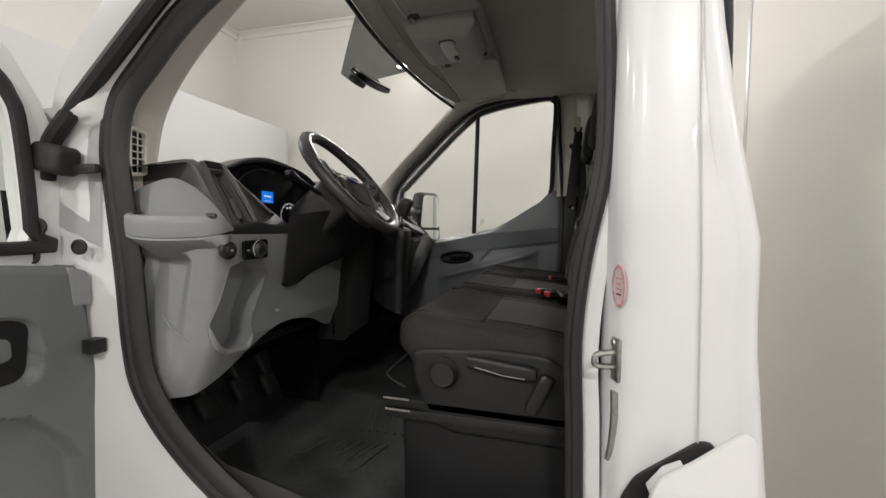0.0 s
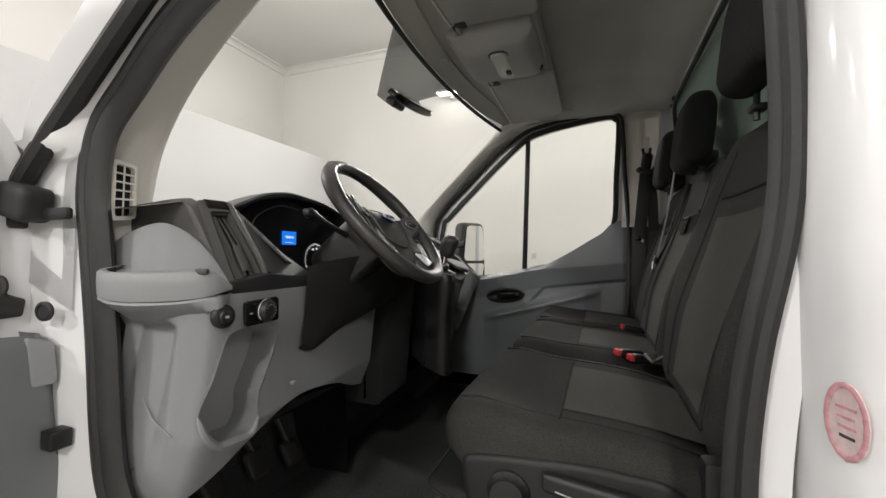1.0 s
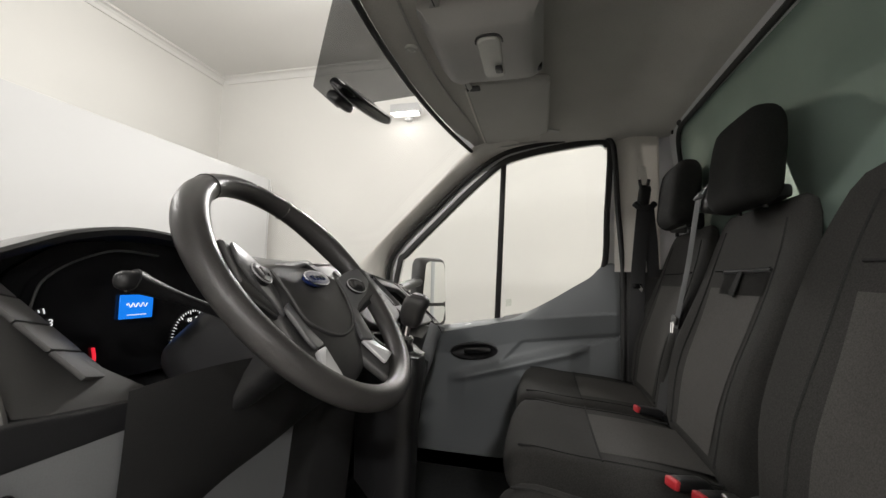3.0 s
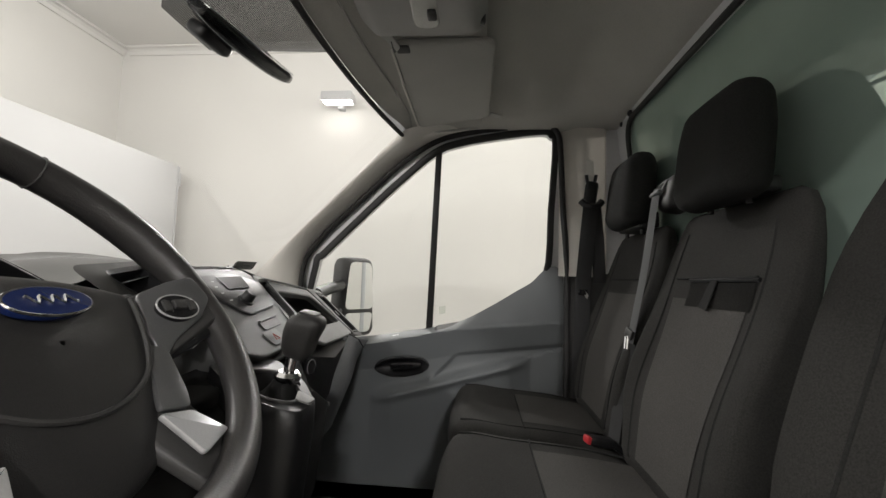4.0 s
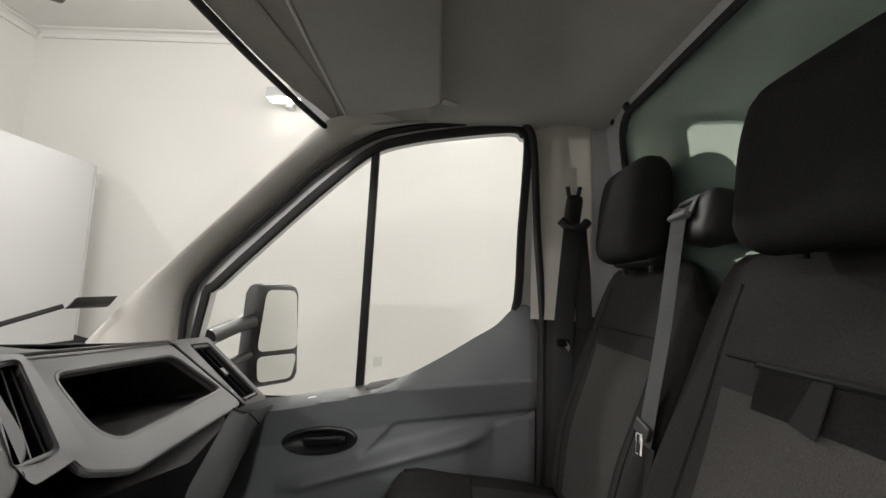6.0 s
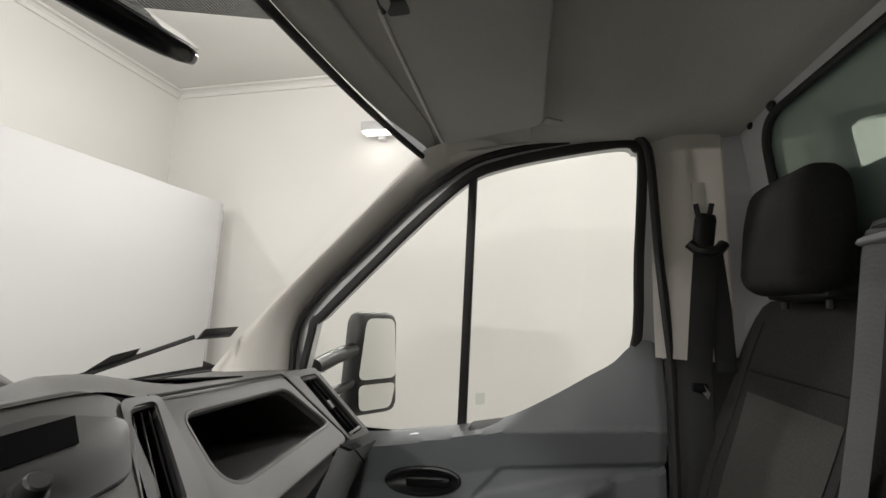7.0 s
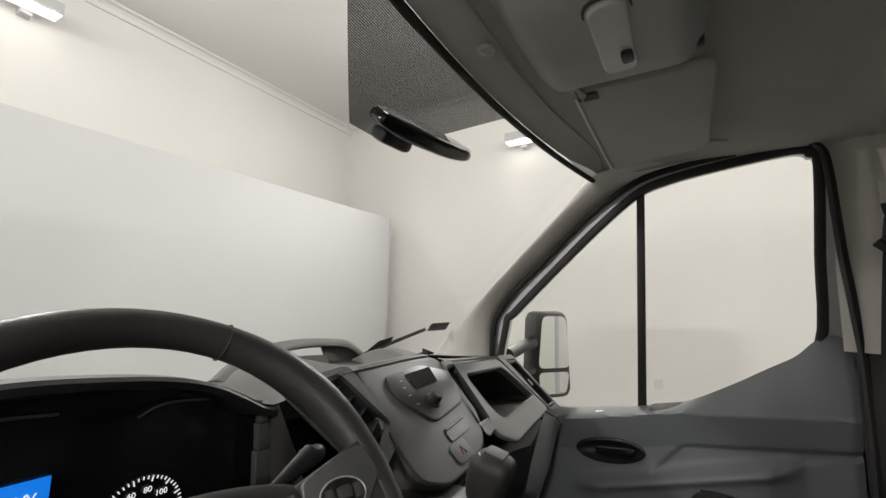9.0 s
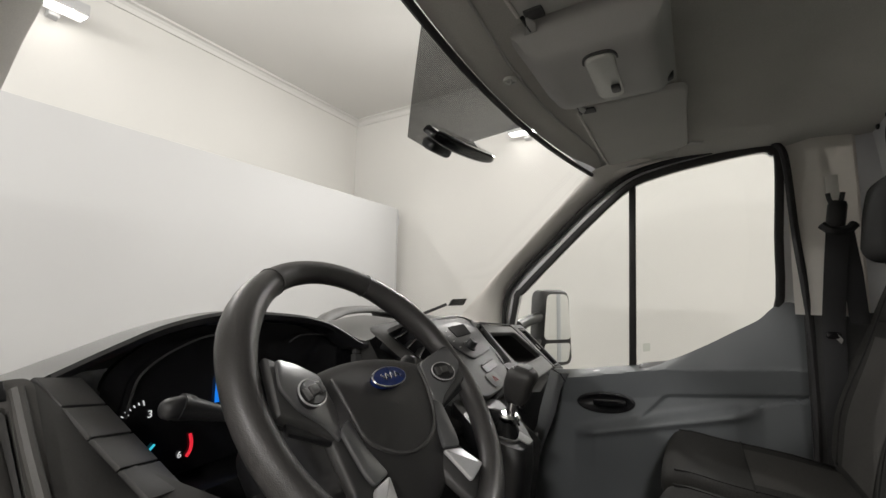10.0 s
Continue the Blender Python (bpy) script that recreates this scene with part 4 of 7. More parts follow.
flap = thing("fuel_flap", (0.2, -0.97, 1.05), "white fuel filler flap standing open", "fuel flap")
part("flap_panel", prism(rounded([(0.070, -1.03, 0.80), (0.093, -1.03, 1.071), (0.103, -1.03, 1.095), (0.140, -1.03, 1.121), (0.195, -1.03, 1.168), (0.209, -1.03, 1.163), (0.235, -1.03, 0.80)], 0.008), (0.0, 0.012, 0), 0.004), PAINT, flap)
part("flap_step", prism([(0.098, -0.995, 1.06), (0.118, -0.995, 1.088), (0.140, -0.995, 1.100), (0.16, -0.995, 1.06), (0.13, -0.995, 0.98)], (0, 0.02, 0), 0.004), PAINT, flap)
part("flap_hinge", box(0.20, 0.215, -1.02, -0.95, 0.90, 1.02, 0.004), BLACK, flap)
part("filler_recess", prism(rounded([(0.060, -0.958, 0.85), (0.070, -0.958, 1.02), (0.089, -0.958, 1.055), (0.168, -0.958, 1.118), (0.187, -0.958, 1.119), (0.195, -0.958, 1.09), (0.20, -0.958, 0.85)], 0.010), (0, 0.008, 0), 0.002), BLACK, flap, "black filler recess")

setting("sill_driver", box(-0.95, 0.1, -0.93, -0.86, 0.60, 0.735, 0.02, 3), PAINT, "white painted door sill", "sill")
setting("step_cover", prism([(-0.95, -0.86, 0.735), (-0.80, -0.86, 0.90), (-0.80, -0.84, 0.90), (-0.6, -0.80, 0.725), (0.05, -0.80, 0.725), (0.05, -0.86, 0.735)], (0, 0, 0.012), 0.003, 1), CHARCOAL, "dark plastic step cover", "step")
part("gasket", tube(smooth_line([(-0.60, -0.945, 2.0), (-0.715, -0.948, 1.905), (-0.86, -0.952, 1.778), (-1.0, -0.955, 1.653), (-1.06, -0.958, 1.592), (-1.085, -0.96, 1.55)], 5), 0.017, 8), RUBBER, side, "black pillar gasket")
part("hinge_cover", pillow(0.042, 0.026, 0.030, 0.013, 6, None, Matrix.Translation((-1.045, -0.965, 1.545)) @ pose(0, 0, 0, 0, 12, 0)), RUBBER, side, "black rubber hinge cover")
part("hinge_strap", box(-1.03, -0.945, -0.958, -0.945, 1.515, 1.535, 0.005), RUBBER, side)
part("hinge_foot", box(-1.115, -1.07, -0.975, -0.945, 1.50, 1.565, 0.006), BLACK, side)
for hx, hy, hz, hr in ((-0.994, -0.957, 1.362, 0.0165), (-1.067, -0.985, 1.403, 0.019), (-1.08, -0.99, 1.343, 0.018), (-1.127, -0.99, 1.335, 0.018)):
    part("body_plug", lathe([(hr, 0.0), (hr, 0.004), (hr * 0.75, 0.006), (hr * 0.7, 0.003), (0.0, 0.003)], (hx, hy, hz), (0.25, -1, 0), 18), RUBBER, side, "black rubber body plug")
part("check_strap", box(-0.985, -0.955, -0.966, -0.935, 1.137, 1.168, 0.003), BLACK, side, "black door check strap")

ddoor = thing("driver_door", (-1.09, -0.97, 0.65), "wide open driver's door with grey trim and white frame", "door")
DO = [(-0.925, 0.62), (-0.915, 1.30), (-0.928, 1.53), (-0.968, 1.66), (-1.02, 1.75), (-1.20, 1.93), (-1.45, 2.10), (-1.90, 2.13), (-1.95, 1.55), (-1.95, 0.62)]
DI = [(-1.005, 1.36), (-0.992, 1.40), (-1.005, 1.60), (-1.02, 1.66), (-1.055, 1.71), (-1.22, 1.86), (-1.47, 2.03), (-1.84, 2.06), (-1.87, 1.55), (-1.70, 1.38)]
part("frame", ring_panel([(-1.075, y, z) for y, z in DO], [(-1.075, y, z) for y, z in DI], (-0.06, 0, 0), back=False), PAINT, ddoor, "white painted door frame")
part("front_edge", sheet([[(-1.135, y, z), (-1.075, y, z)] for y, z in DO]), PAINT, ddoor)
part("skin", ring_panel([(-1.135, y, z) for y, z in DO], [(-1.135, y, z) for y, z in DI], None), PAINT, ddoor)
gl = part("pane", prism([(-1.11, y, z) for y, z in DI], (0.004, 0, 0)), SIDEGLASS, ddoor)
gl.visible_shadow = False
part("window_seal", tube(smooth_line([(-1.070, y - 0.004, z) for y, z in DI], 4, True), 0.014, 8, True, flat=0.8, up=(1, 0, 0)), RUBBER, ddoor, "black rubber window seal")
EDGE_D = [(0.66, -0.878), (0.80, -0.889), (0.90, -0.897), (1.083, -0.914), (1.236, -0.938), (1.29, -0.946), (1.34, -0.955)]
POCKET = [(0.66, -0.940), (0.819, -0.953), (0.918, -0.962), (0.976, -0.992), (1.039, -1.048), (1.054, -1.098), (1.060, -2.2)]


def door_trim_x(y, z, edge):
    """The open door's trim: a face with a handle recess, a map pocket and a rolled edge."""
    x = -0.990 - 0.020 * (1 - ease((edge - y) / 0.022)) - 0.012 * ease((z - (1.305 - 0.085 * (y + 0.95))) / 0.02)
    x -= 0.035 * ease((table(POCKET, z)[0] - y) / 0.016) * ease((1.064 - z) / 0.012)
    e = ((y + 1.112) / 0.082) ** 4 + ((z - 1.170 + 0.1 * (y + 1.085)) / 0.068) ** 4
    return x - 0.022 * ease((1 - e) / 0.4)


rows = []
for z0 in np.linspace(0, 1, 120):
    row = []
    for t in np.linspace(0, 1, 110):
        z = lerp(0.66, 1.322, z0)
        edge = table(EDGE_D, z)[0]
        y = edge - 1.05 * t ** 1.6
        zz = z + 0.085 * max(0.0, edge - y) * z0 ** 4
        row.append((door_trim_x(y, zz, edge), y, zz))
    rows.append([(-1.075, row[0][1] - 0.004, row[0][2])] + row)
dt = part("trim_panel", sheet(rows), DOORGREY, ddoor, "dark grey plastic door trim", 50)
part("trim_corner", prism(rounded([(-0.9885, -0.946, 1.310), (-0.9885, -0.984, 1.323), (-0.9885, -0.976, 1.239), (-0.9885, -0.940, 1.239)], 0.008), (-0.03, 0, 0), 0.003), GREY, dt, "paler corner cap")
part("recess_cup", prism(rounded([(-1.0095, -1.039, 1.228), (-1.0095, -1.182, 1.238), (-1.0095, -1.182, 1.112), (-1.0095, -1.049, 1.108)], 0.03), (0.002, 0, 0), 0.0008, 1), BLACK, dt, "black handle recess")
part("release_lever", prism(rounded([(-1.003, -1.077, 1.197), (-1.003, -1.150, 1.21), (-1.003, -1.150, 1.147), (-1.003, -1.075, 1.158)], 0.012), (0.012, 0, 0), 0.004), DOORGREY, dt, "grey release lever")


# ---- dashboard ----
dash = thing("dashboard", (-0.95, 0, 1.3), "grey and charcoal van dashboard with vents and open shelf", "dashboard")
EDGE = [(-0.90, -0.84, 1.540), (-0.815, -0.836, 1.557), (-0.755, -0.832, 1.552), (-0.72, -0.858, 1.557), (-0.66, -0.865, 1.582), (-0.60, -0.868, 1.604), (-0.52, -0.870, 1.616), (-0.42, -0.870, 1.609), (-0.36, -0.868, 1.599), (-0.32, -0.866, 1.585), (-0.29, -0.863, 1.569), (-0.25, -0.852, 1.549), (-0.20, -0.835, 1.570), (-0.105, -0.836, 1.580), (0.10, -0.842, 1.586), (0.165, -0.828, 1.571), (0.215, -0.828, 1.557), (0.60, -0.887, 1.528), (0.80, -0.912, 1.505), (0.92, -0.93, 1.49)]

EDGE = [tuple(p) for p in smooth_line(EDGE, 5)]


def top_point(y, t):
    """The dash top from its rear edge (t 0) to the cowl (t 1)."""
    ex, ez = table(EDGE, y)
    bx, bz = -1.350 + 0.085 * (y / 0.8) ** 2, 1.487
    s = t * t * (3 - 2 * t)
    z = lerp(ez, bz, s) + 0.004 * math.sin(math.pi * t)
    lift = ease((y + 0.34) / 0.10) * ease((-0.02 - y) / 0.10)
    z += 0.028 * lift * math.exp(-((t - 0.32) / 0.20) ** 2)
    z += 0.041 * ease((y - 0.12) / 0.05) * ease((0.42 - y) / 0.20) * math.exp(-((t - 0.40) / 0.20) ** 2)
    if -0.20 < y < 0.24:           # hollow of the tray behind the radio
        k = min(1, max(0, (y + 0.12) / 0.05)) * min(1, max(0, (0.18 - y) / 0.04))
        z -= 0.028 * k * math.exp(-((t - 0.38) / 0.20) ** 2)
    return (lerp(ex, bx, t), y, z)


part("top_pad", sheet([[top_point(y, t) for y in np.linspace(-0.90, 0.90, 145)] for t in np.linspace(0, 1, 21)]), PADGREY, dash, "grey grained dashboard top", 60)


def pf(y, z, out=0.0):
    """A point on the passenger face of the dash."""
    return Vector(((0.619 - 0.163 * y - 0.729 * z) / 0.665, y, z)) + Vector((0.665, 0.163, 0.729)) * out


def pc(x, y, out=0.0):
    """A point on the centre stack's face."""
    return Vector((x, y, (0.6 * -0.755 + 0.8 * 1.518 - 0.6 * x) / 0.8)) + Vector((0.6, 0, 0.8)) * out


def pv(x, y, out=0.0):
    """A point on the driver's vent face; x runs from its top (-0.846) to its foot (-0.672)."""
    z = 1.43 - 0.9356 * (x + 0.703)
    return Vector((-0.812 - 0.53 * (z - 1.532), y, z)) + Vector((0.884, 0, 0.468)) * out


# passenger shelf
o4 = [pf(0.195, 1.560), pf(0.600, 1.526), pf(0.668, 1.385), pf(0.22, 1.418), pf(0.150, 1.445)]
i4 = [pf(0.224, 1.538), pf(0.572, 1.511), pf(0.645, 1.420), pf(0.243, 1.446), pf(0.214, 1.468)]


def loop4(a, n=6, r=0.03):
    return rounded(a, r, n)


part("shelf_surround", ring_panel(loop4(o4, 6, 0.02), loop4(i4, 6, 0.03), (-0.012, -0.003, -0.014), back=False), SHELFGREY, dash, "pale grey shelf surround")
mid4 = sum(i4, Vector()) / 5
part("shelf_lip", tube([p + Vector((-0.003, -0.001, -0.003)) for p in loop4(i4, 6, 0.03)], 0.0055, 8, True), SHELFGREY, dash)
part("shelf_bin", ring_panel([mid4.lerp(p, 1.03) + Vector((-0.011, -0.003, -0.013)) for p in loop4(i4, 6, 0.03)], [p + Vector((-0.012, -0.003, -0.014)) for p in loop4(i4, 6, 0.03)], (-0.24, 0.0, -0.03)), CHARCOAL, dash, "open storage shelf")
part("shelf_bead", tube([pf(lerp(0.19, 0.60, t), lerp(1.566, 1.533, t), -0.001) for t in np.linspace(0, 1, 8)] + [pf(lerp(0.612, 0.674, t), lerp(1.525, 1.386, t), -0.001) for t in np.linspace(0, 1, 8)], 0.003, 6), BLACK, dash)


def louvre_vent(name, corners, normal, count, across, depth=0.03, material=BLACK):
    """A vent: a rim round four corners, a dark box behind and slats across it."""
    n = Vector(normal).normalized()
    q = [Vector(c) for c in corners]
    g = [p + (p - sum(q, Vector()) / 4).normalized() * 0.008 for p in q]
    v = part(name, ring_panel(rounded([p + n * 0.004 for p in g], 0.012), rounded([p + n * 0.001 for p in q], 0.008), tuple(-n * depth)), material, dash, "black air vent")
    for k in range(count):
        t = (k + 0.5) / count
        a, b = (q[0].lerp(q[1], t), q[3].lerp(q[2], t)) if across else (q[0].lerp(q[3], t), q[1].lerp(q[2], t))
        d = (b - a).normalized()
        w = d.cross(n)
        lean = (n * 0.8 + w * 0.6).normalized()
        part("slat", prism([a + n * -0.004 + w * 0.0012, b + n * -0.004 + w * 0.0012, b + n * -0.004 - w * 0.0012, a + n * -0.004 - w * 0.0012], tuple(-lean * 0.018), 0.0006, 1), BLACK, v)
    return v


NF, NC, NV = (0.665, 0.163, 0.729), (0.6, 0, 0.8), (0.884, 0, 0.468)
vp = louvre_vent("side_vent", [pf(0.684, 1.505), pf(0.778, 1.497), pf(0.788, 1.378), pf(0.692, 1.388)], NF, 3, True)
part("vent_tab", prism([pf(0.718, 1.452, -0.003), pf(0.740, 1.450, -0.003), pf(0.738, 1.434, -0.003), pf(0.716, 1.436, -0.003)], (0.004, 0.001, 0.004), 0.001, 1), CHARCOAL, vp)
part("shelf_edge", tube([p + Vector((-0.004, -0.001, -0.004)) for p in loop4(o4, 6, 0.02)], 0.005, 8, True), SHELFGREY, dash)
part("face_end", ring_panel(rounded([pf(0.614, 1.533, 0.0), pf(0.83, 1.517, 0.0), pf(0.835, 1.352, 0.0), pf(0.674, 1.378, 0.0)], 0.02), rounded([pf(0.674, 1.514, 0.003), pf(0.79, 1.505, 0.003), pf(0.80, 1.370, 0.003), pf(0.682, 1.381, 0.003)], 0.012), (-0.02, -0.004, -0.02), back=False), CHARCOAL, dash, "charcoal end cap")
# slot vent between shelf and centre stack
sv = louvre_vent("slot_vent", [pc(-0.808, 0.145, -0.003), pc(-0.810, 0.180, -0.003), pc(-0.702, 0.128, -0.003), pc(-0.702, 0.080, -0.003)], NC, 3, True, 0.03)
part("stack_wing", ring_panel(rounded([pc(-0.826, 0.140, 0.002), pc(-0.826, 0.205, -0.006), pc(-0.690, 0.168, -0.010), pc(-0.676, 0.075, 0.0)], 0.015), rounded([pc(-0.811, 0.144, 0.001), pc(-0.813, 0.181, -0.001), pc(-0.700, 0.130, -0.001), pc(-0.700, 0.078, 0.001)], 0.006), (-0.015, 0, -0.02), back=False), SHELFGREY, dash, "pale grey stack wing")
# centre stack
stack = rounded([pc(-0.845, -0.105), pc(-0.852, 0.110), pc(-0.828, 0.150), pc(-0.715, 0.112), pc(-0.672, 0.055), pc(-0.657, -0.02), pc(-0.652, -0.100), pc(-0.672, -0.150), pc(-0.74, -0.140)], 0.02)
st_ob = part("console_face", prism(stack, (-0.08, 0, -0.06), 0.006, 3), MIDGREY, dash, "grey centre stack")
plate = rounded([pc(-0.816, -0.062, 0.001), pc(-0.825, 0.060, 0.001), pc(-0.800, 0.132, 0.001), pc(-0.742, 0.092, 0.001), pc(-0.728, -0.030, 0.001), pc(-0.776, -0.066, 0.001)], 0.018)
rad = part("radio_panel", prism(plate, (0.0024, 0, 0.0032), 0.001, 2), RADIOGREY, dash, "grey radio control panel")
part("radio_groove", tube([p + Vector((0.0006, 0, 0.0008)) for p in plate], 0.0018, 6, True), BLACK, rad)
disp = [pc(-0.811, -0.008, 0.0055), pc(-0.816, 0.080, 0.0055), pc(-0.787, 0.066, 0.0055), pc(-0.783, -0.010, 0.0055)]
part("radio_display", prism(disp, (0.0006, 0, 0.0008)), DISPLAYBLACK, rad, "black radio display")
part("radio_knob", lathe([(0.0155, 0), (0.0155, 0.004), (0.012, 0.006), (0.011, 0.018), (0.009, 0.020), (0, 0.020)], pc(-0.757, 0.004, 0.004), NC, 22), BLACK, rad, "black rotary knob")
for bx, by in ((-0.802, -0.030), (-0.790, -0.036), (-0.776, -0.038), (-0.760, -0.036), (-0.746, -0.028), (-0.800, -0.046), (-0.785, -0.050), (-0.768, 0.040), (-0.752, 0.052), (-0.765, 0.075), (-0.748, -0.008)):
    part("radio_button", pillow(0.0050, 0.0075, 0.0007, 0.0006, 3, None, facing(pc(bx, by, 0.0041), NC, (0, 1, 0)) @ pose(0, 0, 0, 0, 0, 90)), CHARCOAL, rad)
for bx, by in ((-0.802, -0.030), (-0.790, -0.036), (-0.776, -0.038), (-0.760, -0.036)):
    part("print_bar", turned(box(-0.004, 0.004, -0.0008, 0.0008, 0, 0.0004), facing(pc(bx, by, 0.0049), NC)), PALEINK, rad)
slot = part("media_slot", prism(rounded([pc(-0.714, -0.024, 0.001), pc(-0.722, 0.050, 0.001), pc(-0.700, 0.044, 0.001), pc(-0.694, -0.030, 0.001)], 0.008), (0.001, 0, 0.0014), 0.0005, 1), BLACK, dash, "black media slot")
part("slot_bar", tube([pc(-0.711, -0.022, 0.003), pc(-0.718, 0.046, 0.003)], 0.0022, 6), MIDGREY, slot)
hz = part("hazard_switch", prism(rounded([pc(-0.690, -0.05, 0.001), pc(-0.695, 0.005, 0.001), pc(-0.668, 0.0, 0.001), pc(-0.664, -0.05, 0.001)], 0.008), (0.001, 0, 0.0014), 0.0006, 2), MIDGREY, dash, "grey hazard switch")
part("triangle_mark", tube([pc(-0.685, -0.022, 0.0030), pc(-0.674, -0.015, 0.0030), pc(-0.674, -0.029, 0.0030)], 0.0010, 5, True), HAZARD, hz)
# left centre vent
louvre_vent("centre_vent", [pc(-0.818, -0.225), pc(-0.832, -0.150), pc(-0.752, -0.128), pc(-0.722, -0.185)], NC, 4, False, 0.035)
part("centre_vent_surround", ring_panel(rounded([pc(-0.838, -0.262, -0.004), pc(-0.850, -0.112, 0.002), pc(-0.73, -0.112, -0.002), pc(-0.695, -0.21, -0.01)], 0.02), rounded([pc(-0.820, -0.226, 0.0), pc(-0.833, -0.149, 0.0), pc(-0.751, -0.127, 0.0), pc(-0.720, -0.186, 0.0)], 0.012), (-0.01, 0, -0.014), back=False), CHARCOAL, dash, "charcoal vent surround")
# tray behind the stack: arched rear lip with its slot
arch = smooth_line([(-0.985, -0.252, 1.560), (-1.020, -0.206, 1.574), (-1.056, -0.162, 1.582), (-1.095, -0.100, 1.586), (-1.120, -0.040, 1.593), (-1.132, 0.050, 1.595), (-1.128, 0.142, 1.589), (-1.113, 0.172, 1.580), (-1.092, 0.196, 1.558)], 6)
part("tray_lip", tube(arch, lambda t: 0.018 * (1 - 0.4 * max(0.0, t - 0.82) / 0.18), 10, flat=0.55, up=(0.3, 0, 1)), PADGREY, dash, "grey arched tray lip")
lip = [p for p in arch if p.y > 0.078]
part("tray_wall", sheet([[p + Vector((0.0, 0, -0.002)) for p in lip], [p + Vector((0.03, 0, -0.05)) for p in lip]], 0.006), CHARCOAL, dash)
part("tray_back", sheet([[(-1.105, y, 1.566 + 0.006 * math.sin(math.pi * (y + 0.12) / 0.22)) for y in np.linspace(-0.13, 0.080, 12)], [(-1.075, y, 1.535) for y in np.linspace(-0.13, 0.080, 12)]], 0.005), PADGREY, dash)
part("tray_floor", prism([(-1.12, -0.06, 1.542), (-1.13, 0.19, 1.545), (-1.0, 0.19, 1.540), (-0.95, -0.06, 1.542)], (0, 0, 0.004), 0.001, 1), CHARCOAL, dash)


def on_top(x, y, out=0.0):
    """A point of the dash top over (x, y)."""
    a, b = top_point(y, 0)[0], top_point(y, 1)[0]
    p = top_point(y, (x - a) / (b - a))
    return Vector((x, y, p[2] + out))


part("defrost_slot", prism([on_top(-1.005, 0.320, -0.002), on_top(-1.105, 0.345, -0.002), on_top(-1.09, 0.56, -0.002), on_top(-0.955, 0.545, -0.002)], (0, 0, 0.0045), 0.001, 1), BLACK, dash, "black demister slot")
# lower centre and passenger side
part("centre_panel", sheet([[(-0.76, 0.12, 1.460), (-0.70, 0.16, 1.40), (-0.705, 0.18, 1.26), (-0.74, 0.18, 1.06)], [(-0.765, 0.18, 1.440), (-0.71, 0.24, 1.38), (-0.712, 0.27, 1.26), (-0.76, 0.25, 1.06)], [(-0.762, 0.40, 1.415), (-0.720, 0.42, 1.345), (-0.722, 0.36, 1.25), (-0.78, 0.32, 1.06)], [(-0.785, 0.63, 1.380), (-0.745, 0.60, 1.360), (-0.73, 0.44, 1.245), (-0.80, 0.37, 1.06)]], 0.004), BLACK, dash, "black lower centre panel")
gb = part("glove_box", sheet([[(-0.742, 0.605, 1.384), (-0.725, 0.44, 1.300), (-0.735, 0.345, 1.18), (-0.78, 0.30, 1.03)], [(-0.722, 0.62, 1.372), (-0.700, 0.47, 1.282), (-0.715, 0.38, 1.165), (-0.78, 0.33, 1.03)], [(-0.725, 0.72, 1.355), (-0.725, 0.60, 1.24), (-0.755, 0.52, 1.12), (-0.83, 0.46, 1.02)], [(-0.735, 0.83, 1.338), (-0.80, 0.80, 1.20), (-0.85, 0.76, 1.08), (-0.90, 0.74, 1.02)]], 0.004), GREY, dash, "grey glove box side", 60)
part("glove_seam", tube([(-0.742, 0.612, 1.387), (-0.722, 0.66, 1.362), (-0.712, 0.69, 1.330)], 0.002, 6), BLACK, gb)
part("glove_lock", pillow(0.006, 0.006, 0.003, 0.0025, 4, None, facing((-0.722, 0.385, 1.226), (0.9, -0.4, 0.2))), SATIN, gb, "small lock")
for yy, zz in ((0.187, 1.367), (0.120, 1.345)):
    sock = part("power_socket", lathe([(0.018, 0), (0.018, 0.003), (0.0150, 0.004), (0.0145, -0.012), (0.0, -0.012)], (-0.697, yy, zz), (0.95, -0.25, 0.15), 20), BLACK, dash, "black power socket")
    part("socket_ring", tube([(-0.693 + 0.003 * math.cos(a), yy + 0.0165 * math.cos(a), zz + 0.0165 * math.sin(a)) for a in np.linspace(0, 2 * math.pi, 21)[:-1]], 0.0010, 5, True), SATIN, sock)
# black sheet added below the dash, its colour standing in for the shade there
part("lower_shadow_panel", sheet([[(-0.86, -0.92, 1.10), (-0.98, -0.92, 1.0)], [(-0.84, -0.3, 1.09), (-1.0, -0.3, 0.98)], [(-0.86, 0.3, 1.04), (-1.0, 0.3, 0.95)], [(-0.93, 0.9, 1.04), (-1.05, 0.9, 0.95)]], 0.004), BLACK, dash)
